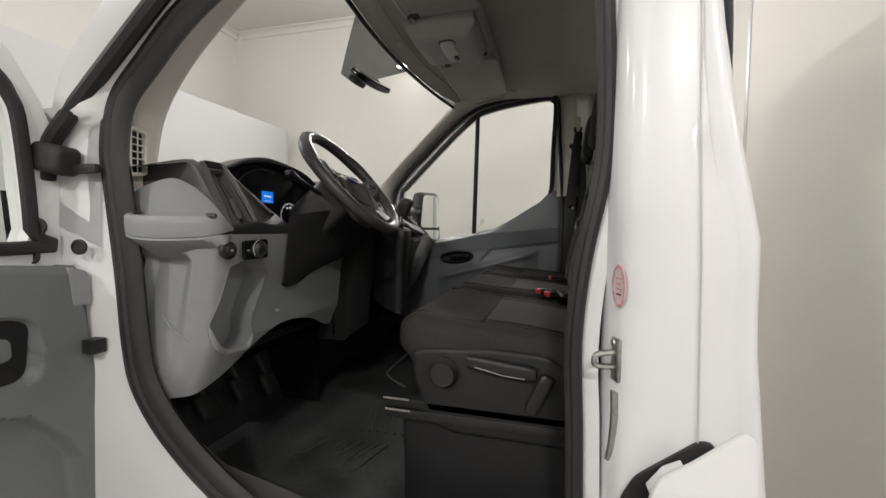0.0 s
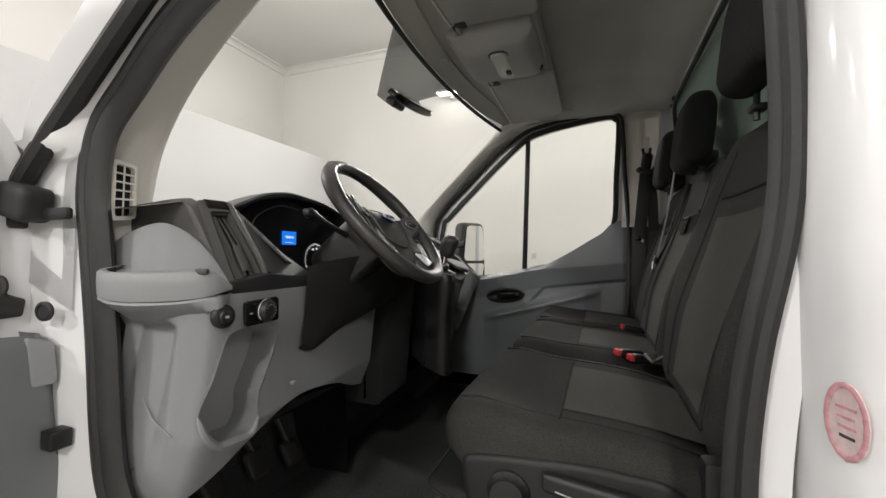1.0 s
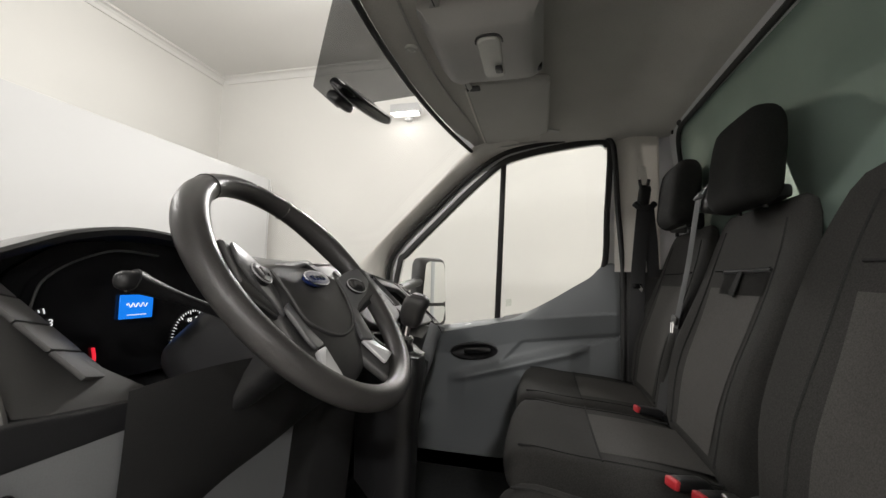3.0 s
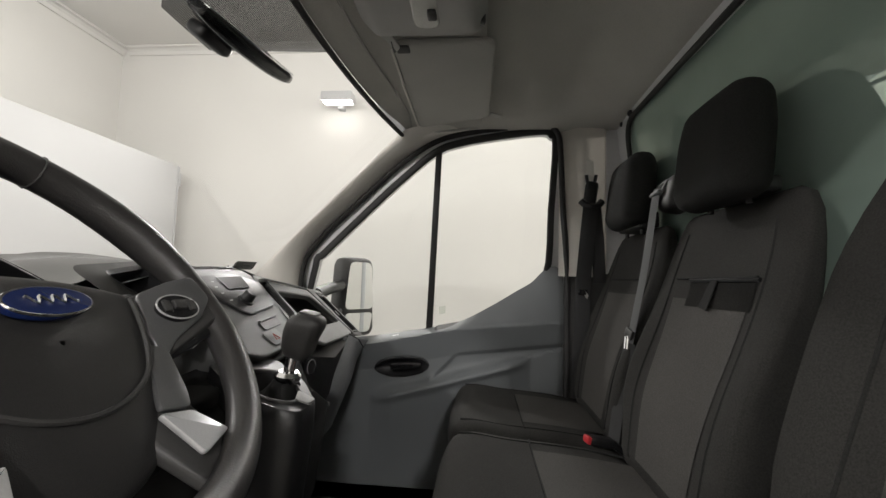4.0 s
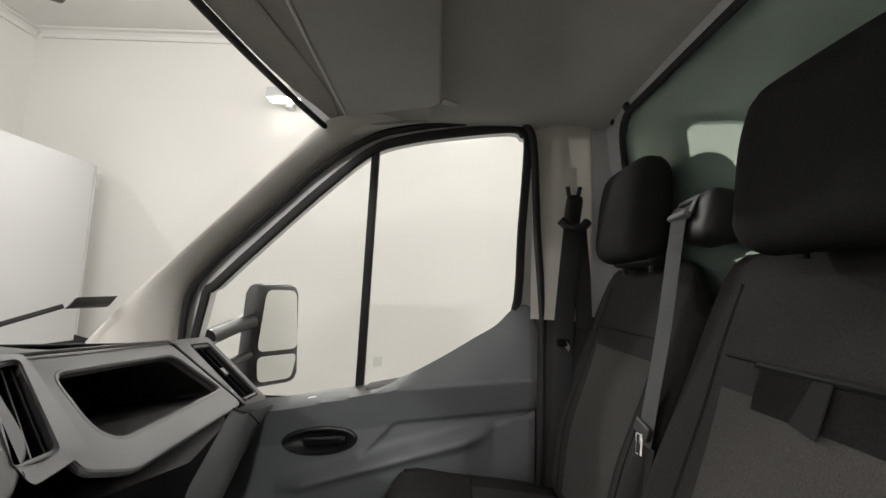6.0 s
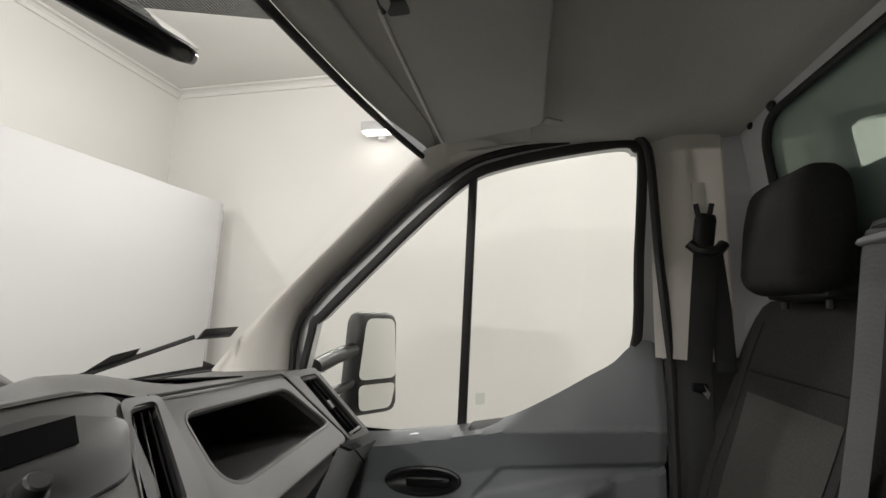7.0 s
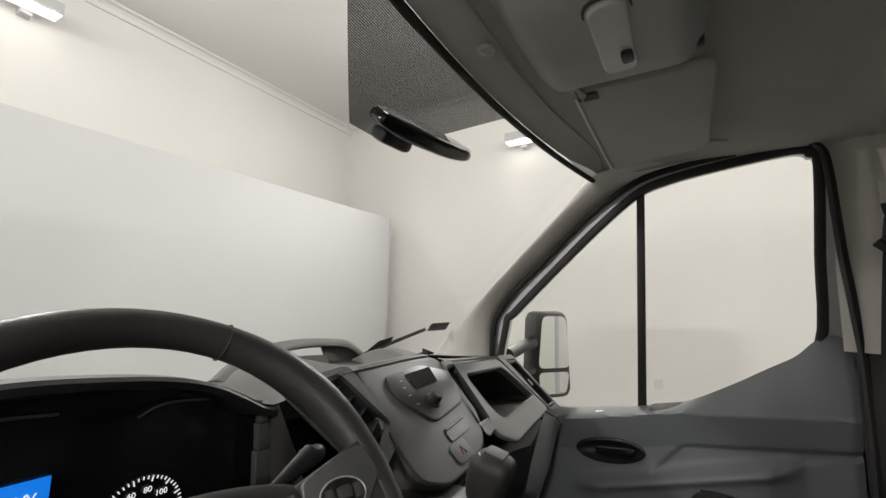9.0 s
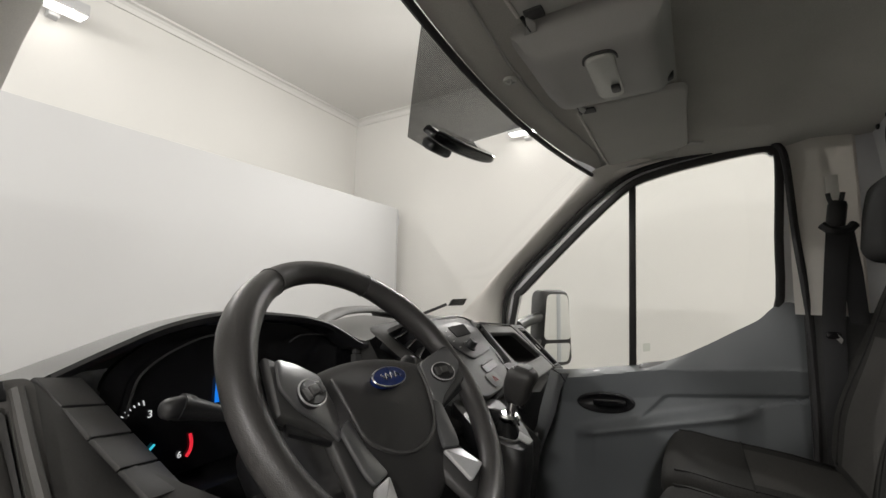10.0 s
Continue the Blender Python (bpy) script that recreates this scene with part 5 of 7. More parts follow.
# gear console
part("gear_console", sheet([[(-0.80, -0.27, 1.02), (-0.80, -0.26, 1.25), (-0.74, -0.245, 1.400), (-0.64, -0.24, 1.388), (-0.575, -0.23, 1.352), (-0.60, -0.22, 1.20), (-0.66, -0.22, 1.02)], [(-0.80, -0.19, 1.02), (-0.80, -0.20, 1.25), (-0.74, -0.20, 1.415), (-0.64, -0.20, 1.396), (-0.555, -0.18, 1.350), (-0.585, -0.18, 1.20), (-0.65, -0.18, 1.02)], [(-0.80, 0.0, 1.02), (-0.80, 0.0, 1.25), (-0.745, -0.03, 1.420), (-0.65, -0.03, 1.405), (-0.565, -0.05, 1.362), (-0.60, 0.0, 1.20), (-0.66, 0.0, 1.02)], [(-0.80, 0.18, 1.02), (-0.80, 0.18, 1.25), (-0.75, 0.12, 1.43), (-0.68, 0.08, 1.41), (-0.64, 0.05, 1.36), (-0.67, 0.10, 1.20), (-0.71, 0.14, 1.02)]], 0.004), GEARBLACK, dash, "black gear console", 70)
WELL = [(-0.657, -0.172, 1.432), (-0.662, -0.152, 1.433), (-0.625, -0.117, 1.424), (-0.585, -0.139, 1.414), (-0.557, -0.178, 1.407), (-0.554, -0.215, 1.407), (-0.575, -0.226, 1.412), (-0.595, -0.225, 1.417), (-0.615, -0.219, 1.422)]
EDGING = [(-0.700, -0.172, 1.442), (-0.700, -0.120, 1.442), (-0.650, -0.065, 1.431), (-0.578, -0.122, 1.4125), (-0.537, -0.180, 1.402), (-0.538, -0.230, 1.402), (-0.562, -0.239, 1.408), (-0.586, -0.236, 1.414), (-0.628, -0.226, 1.424)]
well, edging = rounded(WELL, 0.010), rounded(EDGING, 0.012)
ctop = part("console_top", ring_panel(edging, well, (0.0, 0.0, -0.055)), RADIOGREY, dash, "charcoal console top with a black hollow round the lever")
part("well_edge", tube([p + Vector((0, 0, 0.0005)) for p in well], 0.0030, 8, True), CHARCOAL, ctop)
skirt_mid = Vector((-0.62, -0.16, 0))
part("console_skirt", sheet([[p + Vector((0, 0, dz)) + (skirt_mid - Vector((p.x, p.y, 0))) * k for p in edging + edging[:1]] for dz, k in ((0.0, 0.0), (-0.004, -0.03), (-0.03, -0.03), (-0.12, 0.10), (-0.30, 0.15))]), BLACK, ctop, "black console side", 60)
part("console_shelf", prism(rounded([(-0.74, -0.21, 1.418), (-0.725, 0.105, 1.445), (-0.675, 0.07, 1.425), (-0.655, -0.19, 1.408)], 0.02), (0, 0, 0.006), 0.002), GEARBLACK, dash)
part("console_tongue", prism(rounded([(-0.563, -0.178, 1.4125), (-0.534, -0.186, 1.4045), (-0.534, -0.208, 1.4045), (-0.553, -0.208, 1.4095)], 0.004), (0, 0, 0.003), 0.001, 2), PADGREY, dash, "grey console corner plate")

gear = thing("gear_lever", (-0.588, -0.148, 1.40), "black gear lever with chrome collar and leather gaiter", "gear lever")
boot = []
for k in range(13):
    h = k / 12
    r = 0.016 + 0.026 * (1 - h) ** 1.4
    ring = []
    for a in np.linspace(0, 2 * math.pi, 49):
        q = r / max(abs(math.cos(a)) ** 5 + abs(math.sin(a)) ** 5, 1e-6) ** 0.2 * lerp(1.0, 0.93, h)
        q += 0.0030 * math.sin(7 * a + 5 * h) * math.sin(math.pi * h) + 0.0018 * math.sin(9 * h * math.pi) * (1 - h)
        ring.append(Vector((-0.604 + 0.012 * h + 0.95 * q * math.cos(a), -0.152 - 0.002 * h + q * math.sin(a), 1.380 + 0.046 * h - 0.25 * (1 - h) * q * math.cos(a))))
    boot.append(ring)
part("gaiter", sheet(boot), GEARBLACK, gear, "black folded leather gaiter", 70)
part("collar", lathe([(0.0165, 0), (0.0185, 0.004), (0.0185, 0.009), (0.0145, 0.014)], (-0.590, -0.155, 1.421), (0.12, -0.05, 1), 24), CHROME, gear, "chrome collar")
part("stick", tube([(-0.590, -0.155, 1.421), (-0.582, -0.156, 1.468)], 0.0085, 12), CHROME, gear, "chrome stick")


def knob_bend(p):
    k = 1 - 0.28 * (1 - (p.z + 0.042) / 0.084)
    return Vector((p.x * k + 0.010 * max(0, p.z) / 0.042, p.y * k, p.z))


kb = part("knob", pillow(0.029, 0.025, 0.035, 0.020, 8, knob_bend, Matrix.Translation((-0.573, -0.155, 1.486)) @ pose(0, 0, 0, 6, 12, 0)), KNOBHIDE, gear, "black leather gear knob")
part("knob_cap", pillow(0.013, 0.011, 0.003, 0.0028, 4, None, Matrix.Translation((-0.560, -0.157, 1.5185)) @ pose(0, 0, 0, 6, 12, 0)), CHARCOAL, kb, "dark shift pattern cap")

part("knob_seam", tube([(-0.578, -0.168, 1.5190), (-0.571, -0.1735, 1.5130), (-0.562, -0.172, 1.5010), (-0.553, -0.166, 1.4900)], 0.0011, 6), SATIN, kb, "bright knob edging")

# driver's side: vent pod, cluster, lower grey panel
v4 = [pv(-0.812, -0.800), pv(-0.816, -0.758), pv(-0.688, -0.742), pv(-0.684, -0.802)]
NVV = Vector(NV).normalized()
vb = sum(v4, Vector()) / 4
dv = part("driver_vent", ring_panel(rounded([vb.lerp(p, 1.06) + NVV * 0.003 for p in v4], 0.008), rounded([p - NVV * 0.001 for p in v4], 0.006), tuple(-NVV * 0.045)), CHARCOAL, dash, "charcoal air vent")
for k in range(4):
    # broad upright vanes, turned aside and bowed
    t = 0.13 + 0.25 * k
    line = smooth_line([v4[0].lerp(v4[1], t) - NVV * 0.012, v4[0].lerp(v4[1], t).lerp(v4[3].lerp(v4[2], t), 0.5) - NVV * 0.004, v4[3].lerp(v4[2], t) - NVV * 0.010], 6)
    part("vane", tube(line, lambda q, t=t: 0.0072 + 0.0030 * q, 10, flat=0.32, up=(0.75, 0.55, 0.35)), PODGREY, dv)
part("vane_tab", prism(rounded([pv(-0.750, -0.779, -0.002), pv(-0.754, -0.763, -0.002), pv(-0.702, -0.758, -0.002), pv(-0.700, -0.777, -0.002)], 0.006), tuple(NVV * 0.006), 0.002, 2), PODGREY, dv)
part("vent_surround", ring_panel(rounded([pv(-0.842, -0.820), pv(-0.846, -0.736), pv(-0.684, -0.722), pv(-0.672, -0.822)], 0.012), rounded([pv(-0.818, -0.804, 0.004), pv(-0.822, -0.754, 0.004), pv(-0.684, -0.738, 0.004), pv(-0.680, -0.806, 0.004)], 0.008), (-0.01, 0, -0.01), back=False), PODGREY, dash, "dark grey vent pod")
part("pod_ridge", tube(smooth_line([pv(-0.836, -0.748, 0.002), pv(-0.78, -0.742, 0.006), pv(-0.71, -0.732, 0.008), pv(-0.680, -0.732, 0.005)], 5), 0.0055, 8), PODGREY, dash)
part("vent_top_slot", prism([pv(-0.842, -0.806, 0.002), pv(-0.843, -0.757, 0.002), pv(-0.826, -0.755, 0.002), pv(-0.824, -0.803, 0.002)], (0.002, 0, 0.002), 0.0005, 1), BLACK, dash)
sidew = []
for t in np.linspace(0, 1, 12):
    x = lerp(-0.745, -1.02, t)
    top = lerp(1.402, 1.556, min(1, t / 0.31)) + (0.0 if t < 0.31 else -0.02 * ((t - 0.31) / 0.69) ** 2) + 0.005 * math.sin(math.pi * min(1, t / 0.6))
    sidew.append([(x, -0.818 - 0.05 * t, top), (x, -0.822 - 0.05 * t, lerp(1.395, 1.43, t)), (x, -0.820 - 0.05 * t, 1.382)])
part("vent_pod_side", sheet(sidew), PODGREY, dash, "dark grey pod side", 60)
part("vent_pod_cap", sheet([[(r[0][0], r[0][1], r[0][2]) for r in sidew], [(r[0][0], r[0][1] + 0.022, r[0][2] + 0.003) for r in sidew], [(r[0][0], r[0][1] + 0.045, r[0][2] - 0.004) for r in sidew]]), PODGREY, dash, "", 60)
part("lower_strip", prism([(-0.735, -0.836, 1.408), (-0.736, -0.732, 1.424), (-0.730, -0.60, 1.412), (-0.726, -0.60, 1.386), (-0.722, -0.745, 1.388), (-0.724, -0.836, 1.388)], (-0.05, 0, 0), 0.003, 1), BLACK, dash)
# panel between vent pod and cluster, with its row of blank switches
P1 = [(-0.834, -0.736, 1.557), (-0.746, -0.724, 1.425), (-0.732, -0.600, 1.400)]
P2 = [(-0.852, -0.712, 1.550), (-0.784, -0.674, 1.478), (-0.752, -0.585, 1.415)]
P3 = [(-0.885, -0.695, 1.545), (-0.860, -0.660, 1.455), (-0.815, -0.590, 1.400)]
part("switch_panel", sheet([P1, P2, P3]), CHARCOAL, dash, "charcoal switch panel", 60)
for k in range(4):
    a, b = Vector((-0.856, -0.713, 1.553)).lerp(Vector((-0.762, -0.645, 1.438)), k / 4 + 0.006), Vector((-0.856, -0.713, 1.553)).lerp(Vector((-0.762, -0.645, 1.438)), k / 4 + 0.244)
    w = Vector((0.011, -0.022, 0.005))
    part("blank_switch", prism([a + w, b + w, b - w, a - w], (0.004, 0.003, 0.004), 0.002, 2), CHARCOAL, dash)
# cluster: back, dials, display, hood underside
clus = part("gauge_panel", prism(rounded([(-0.900, -0.665, 1.40), (-0.900, -0.655, 1.545), (-0.900, -0.60, 1.586), (-0.900, -0.50, 1.600), (-0.900, -0.38, 1.598), (-0.900, -0.29, 1.555), (-0.900, -0.225, 1.52), (-0.900, -0.225, 1.40)], 0.02), (-0.01, 0, 0)), GLOSSBLACK, dash, "black gauge cluster")
hood = []
for y in np.linspace(-0.715, -0.245, 48):
    ex, ez = table(EDGE, y)
    inner = min(ez - 0.012, 1.60 - 0.9 * max(0.0, abs(y + 0.455) - 0.17) ** 1.3)
    hood.append([(ex, y, ez), (ex + 0.006, y, ez - 0.004), (ex + 0.004, y, ez - 0.012), (-0.895, lerp(y, -0.455, 0.06), inner - 0.004)])
part("hood_lip", sheet(hood), BLACK, dash, "black cluster hood", 60)
part("hood_side", sheet([[(-0.845, -0.248, 1.552), (-0.80, -0.252, 1.50), (-0.74, -0.262, 1.42)], [(-0.895, -0.235, 1.53), (-0.88, -0.235, 1.48), (-0.84, -0.24, 1.40)]]), CHARCOAL, dash, "", 60)
for top, low in ((1.556, 1.526), (1.5245, 1.490), (1.4885, 1.440)):
    # button column: narrow at the top, wider below
    def col_y(z):
        return lerp(-0.250, -0.212, (1.54 - z) / 0.09)
    part("trip_button", prism([(-0.868, -0.2600, top), (-0.868, col_y(top), top), (-0.868, col_y(low), low), (-0.868, -0.2575, low)], (-0.012, 0, 0), 0.001, 2), MIDGREY, dash, "grey trip button")
part("bezel_line", tube(smooth_line([(-0.890, -0.632, 1.49), (-0.889, -0.628, 1.516), (-0.889, -0.620, 1.539), (-0.889, -0.596, 1.559), (-0.889, -0.561, 1.575), (-0.889, -0.528, 1.582), (-0.889, -0.47, 1.578)], 6), 0.0016, 6), CHARCOAL, clus)
part("bezel_line", tube(smooth_line([(-0.889, -0.40, 1.560), (-0.889, -0.373, 1.570), (-0.889, -0.321, 1.566), (-0.889, -0.265, 1.555), (-0.889, -0.249, 1.540), (-0.889, -0.242, 1.511), (-0.889, -0.233, 1.421)], 6), 0.0014, 6), CHARCOAL, clus)
part("display", box(-0.8975, -0.8955, -0.519, -0.467, 1.484, 1.519, 0.0006, 1), SCREENBLUE, clus, "lit blue display")
part("display_mark", tube([(-0.8952, -0.509 + 0.0011 * k, 1.504 + 0.003 * math.sin(k * 0.9)) for k in range(30)], 0.0008, 5), DIALWHITE, clus)
part("display_bar", box(-0.8954, -0.8949, -0.508, -0.478, 1.4890, 1.4902), DIALWHITE, clus)
for cy, cz, first, last in ((-0.383, 1.445, 210, -30), (-0.60, 1.462, 215, -35)):
    for k in range(37) if cy > -0.5 else range(10, 17):
        a = radians(lerp(first, last, k / 36))
        r0 = 0.0415 if k % 4 else 0.0385
        part("dial_mark", prism([(-0.8985, cy + r0 * math.cos(a) - 0.0006 * math.sin(a), cz + r0 * math.sin(a) + 0.0006 * math.cos(a)), (-0.8985, cy + 0.045 * math.cos(a) - 0.0006 * math.sin(a), cz + 0.045 * math.sin(a) + 0.0006 * math.cos(a)), (-0.8985, cy + 0.045 * math.cos(a) + 0.0006 * math.sin(a), cz + 0.045 * math.sin(a) - 0.0006 * math.cos(a)), (-0.8985, cy + r0 * math.cos(a) + 0.0006 * math.sin(a), cz + r0 * math.sin(a) - 0.0006 * math.cos(a))], (0.001, 0, 0)), DIALWHITE, clus)
for k, txt in enumerate(("60", "80", "100")):
    a = radians(112 - 32 * k)
    words("dial_number", txt, 0.009, facing((-0.8975, -0.383 + 0.030 * math.cos(a), 1.445 + 0.030 * math.sin(a)), (1, 0, 0)), DIALWHITE, clus)
words("dial_number", "3", 0.013, facing((-0.8975, -0.602, 1.487), (1, 0, 0)), DIALWHITE, clus)
words("dial_number", "6", 0.012, facing((-0.8975, -0.562, 1.425), (1, 0, 0)), DIALWHITE, clus)
part("red_arc", tube(smooth_line([(-0.8975, -0.5495, 1.449), (-0.8975, -0.547, 1.437), (-0.8975, -0.548, 1.427), (-0.8975, -0.5525, 1.420)], 4), 0.0022, 5), REDZONE, clus)
part("needle", tube([(-0.8965, -0.609, 1.433), (-0.8965, -0.594, 1.448)], 0.0016, 5), NEEDLE, clus)

# light grey lower panel with door pockets
COLS = [(-0.895, -0.900, 1.055), (-0.87, -0.905, 1.05), (-0.83, -0.903, 1.035), (-0.78, -0.895, 1.03), (-0.745, -0.878, 1.03), (-0.722, -0.855, 1.035), (-0.717, -0.80, 1.06), (-0.718, -0.74, 1.10), (-0.720, -0.66, 1.14), (-0.724, -0.56, 1.145), (-0.735, -0.44, 1.12), (-0.748, -0.32, 1.075), (-0.752, -0.25, 1.06)]
cc = smooth_line([(x, y, z) for x, y, z in COLS], 8)


def lower_rows():
    out = []
    for t in np.linspace(0, 1, 60):
        row = []
        for c in cc:
            z = lerp(1.392, c.z, t)
            x = c.x - 0.13 * (1.388 - z) - 0.30 * max(0, 1.14 - z)
            y = c.y
            deep = min(1.0, max(0.0, (1.352 - z) / 0.016)) * max(0.0, min(1.0, (z - 1.06) / 0.28))
            deep *= min(1.0, max(0.0, (c.x + 0.905) / 0.03)) * min(1.0, max(0.0, (-0.768 - c.x) / 0.03))
            y += 0.034 * deep
            x -= 0.010 * math.exp(-((c.y + 0.60) / 0.10) ** 2) * math.exp(-((z - 1.25) / 0.1) ** 2)
            row.append((x, y, z))
        out.append(row)
    return out


BIN = [(-0.790, 1.332), (-0.834, 1.322), (-0.852, 1.246), (-0.866, 1.188), (-0.857, 1.157), (-0.826, 1.127), (-0.749, 1.119), (-0.743, 1.150), (-0.750, 1.192), (-0.723, 1.264), (-0.714, 1.310), (-0.74, 1.330)]


def panel_x(y, z):
    """How far back the lower panel's face lies."""
    return table([(c[1], c[0]) for c in COLS[3:]], y)[0] - 0.13 * (1.388 - z) - 0.30 * max(0.0, 1.14 - z)


def in_bin(p):
    """Whether a point lies inside the storage opening."""
    hit, p = False, Vector((0, -0.79 + (p.y + 0.79) * 0.95, 1.225 + (p.z - 1.225) * 0.95))
    for (a, b), (c, d) in zip(BIN, BIN[1:] + BIN[:1]):
        if (b > p.z) != (d > p.z) and p.y < a + (p.z - b) / (d - b) * (c - a):
            hit = not hit
    return hit


lp = sheet(lower_rows())
bmesh.ops.delete(lp, geom=[f for f in lp.faces if f.calc_center_median().x > -0.82 and in_bin(f.calc_center_median())], context="FACES")
part("lower_panel", lp, GREY, dash, "light grey lower panel", 60)
bi = rounded([Vector((panel_x(y, z) + 0.002, y, z)) for y, z in BIN], 0.014, 5)
bc = Vector((-0.74, -0.80, 1.225))
bo = [Vector((0, bc.y, bc.z)).lerp(Vector((0, p.y, p.z)), 1.13) for p in bi]
bo = [Vector((panel_x(p.y, p.z) - 0.001, p.y, p.z)) for p in bo]
part("storage_bin", ring_panel(bo, bi, (-0.085, 0.02, -0.01)), GREY, dash, "grey moulded storage bin", 50)
part("bin_lip", tube(smooth_line([Vector((panel_x(y, z) + 0.003, y, z - 0.002)) for y, z in ((-0.866, 1.19), (-0.856, 1.155), (-0.826, 1.125), (-0.790, 1.119), (-0.750, 1.118), (-0.743, 1.15))], 6), lambda t: 0.007 * (1 - (2 * t - 1) ** 4) + 0.001, 8), GREY, dash)
part("moulding_rib", tube([(-0.862, -0.885, 1.212), (-0.825, -0.895, 1.185), (-0.785, -0.890, 1.160)], 0.0014, 6), GREY, dash)
# cup shelf beside the door
plan = [(-0.716, -0.836), (-0.718, -0.868), (-0.740, -0.898), (-0.785, -0.928), (-0.83, -0.944), (-0.866, -0.948), (-0.895, -0.937), (-0.902, -0.9)]
rim_z = (1.406, 1.432, 1.433, 1.431, 1.430, 1.430, 1.434, 1.440)
crease_z = (1.400, 1.393, 1.387, 1.384, 1.384, 1.388, 1.394, 1.400)


def cup_row(grow, zs, dz=0.0):
    """The shelf's outline, grown outward by so much, at the given heights."""
    c = Vector((-0.79, -0.885))
    return [(*(Vector(p) + (Vector(p) - c).normalized() * grow * min(1.0, k / 1.5)), z + dz) for k, (p, z) in enumerate(zip(plan, zs))]


cup_l = [(-0.706, -0.860, 1.376), (-0.716, -0.866, 1.372), (-0.745, -0.876, 1.362), (-0.79, -0.898, 1.354), (-0.83, -0.910, 1.350), (-0.862, -0.908, 1.350), (-0.88, -0.895, 1.355), (-0.885, -0.875, 1.36)]
cup_u = [(x, y + 0.035, z + 0.002) for x, y, z in cup_l]
cup_w = [(-0.724, -0.828, 1.400), (-0.746, -0.828, 1.428), (-0.778, -0.832, 1.464), (-0.812, -0.844, 1.496), (-0.848, -0.866, 1.514), (-0.895, -0.883, 1.500), (-0.94, -0.889, 1.476), (-0.975, -0.887, 1.445)]
mid_w = Vector((-0.80, -0.885, 1.44))
cup_v = [tuple(mid_w.lerp(Vector(p), 0.93 if k > 1 else 0.98) - Vector((0, 0.004 if k > 1 else 0.0, 0))) for k, p in enumerate(cup_w)]
cup_b = [(-0.720, -0.834, 1.404), (-0.736, -0.850, 1.430), (-0.752, -0.868, 1.431), (-0.785, -0.882, 1.430), (-0.82, -0.896, 1.430), (-0.87, -0.897, 1.432), (-0.91, -0.896, 1.436), (-0.95, -0.892, 1.442)]
dish = [tuple(Vector(a).lerp(Vector(b), 0.55) - Vector((0, 0, 0.010 if k > 1 else 0.0))) for k, (a, b) in enumerate(zip(cup_row(-0.012, rim_z), cup_b))]
part("cup_shelf", sheet([smooth_line(r, 5) for r in (cup_row(-0.006, crease_z, 0.0), cup_row(0.0, crease_z, 0.0007), cup_row(0.0015, [lerp(a, b, 0.5) for a, b in zip(crease_z, rim_z)]), cup_row(0.001, rim_z, -0.004), cup_row(-0.003, rim_z), cup_row(-0.012, rim_z, 0.001), dish, cup_b, cup_v, cup_w)]), GREY, dash, "light grey cup shelf", 60)
part("shelf_band", sheet([smooth_line([(-0.721, -0.834, lerp(1.3945, 1.378, min(1.0, j / 3))), (-0.704, -0.872, r[1][2])] + list(r[2:]), 5) for j, r in enumerate((cup_row(-0.016, crease_z, -0.0006), cup_row(-0.002, crease_z, -0.001), cup_row(-0.0005, crease_z, -0.005), cup_l, cup_u))]), GREY, dash, "", 50)
part("cup_catch", pillow(0.010, 0.005, 0.005, 0.003, 4, None, Matrix.Translation((-0.728, -0.884, 1.432)) @ pose(0, 0, 0, 0, 0, 20)), MIDGREY, dash)
# light switches
sb = part("light_switch_plate", prism(rounded([(-0.708, -0.823, 1.378), (-0.708, -0.742, 1.381), (-0.712, -0.737, 1.335), (-0.712, -0.817, 1.333)], 0.008), (0.008, 0, 0), 0.003), GLOSSBLACK, dash, "black light switch plate")
part("light_knob", lathe([(0.0205, 0), (0.021, 0.004), (0.018, 0.007), (0.0165, 0.012), (0.014, 0.014), (0, 0.014)], (-0.702, -0.776, 1.358), (1, 0, 0.03), 26), BLACK, sb, "black rotary light switch")
part("light_ring", tube([(-0.6965, -0.776 + 0.0205 * math.cos(a), 1.358 + 0.0205 * math.sin(a)) for a in np.linspace(0, 2 * math.pi, 29)[:-1]], 0.0016, 6, True), CHROME, sb, "chrome ring")
for k in range(9):
    a = radians(150 - 30 * k)
    part("print_bar", box(-0.6882, -0.6876, -0.776 + 0.0112 * math.cos(a) - 0.0014, -0.776 + 0.0112 * math.cos(a) + 0.0014, 1.358 + 0.0112 * math.sin(a) - 0.0007, 1.358 + 0.0112 * math.sin(a) + 0.0007), PALEINK, sb)
part("print_bar", box(-0.7012, -0.6995, -0.812, -0.806, 1.355, 1.3575), PALEINK, sb)
ms = part("mirror_switch", lathe([(0.0195, 0), (0.020, 0.004), (0.017, 0.007), (0.011, 0.008), (0.011, 0.014), (0.009, 0.016), (0, 0.016)], (-0.711, -0.860, 1.358), (1, -0.25, 0.03), 26), BLACK, dash, "black round mirror switch")
part("print_bar", turned(box(-0.003, 0.003, -0.002, 0.002, 0, 0.0006), facing((-0.6948, -0.8642, 1.3585), (1, -0.25, 0.03))), PALEINK, ms)
part("bonnet_key", pillow(0.005, 0.007, 0.005, 0.003, 4, None, Matrix.Translation((-0.735, -0.66, 1.19))), GREY, dash)
PVX = -0.926


def vent_pt(u, v, out=0.0):
    """A point of the pillar vent: u across, v down."""
    return Vector((PVX + out, lerp(-0.895, -0.864, u) - 0.002 * v, lerp(1.618, 1.524, v) - 0.004 * u * (1 - 2 * v)))


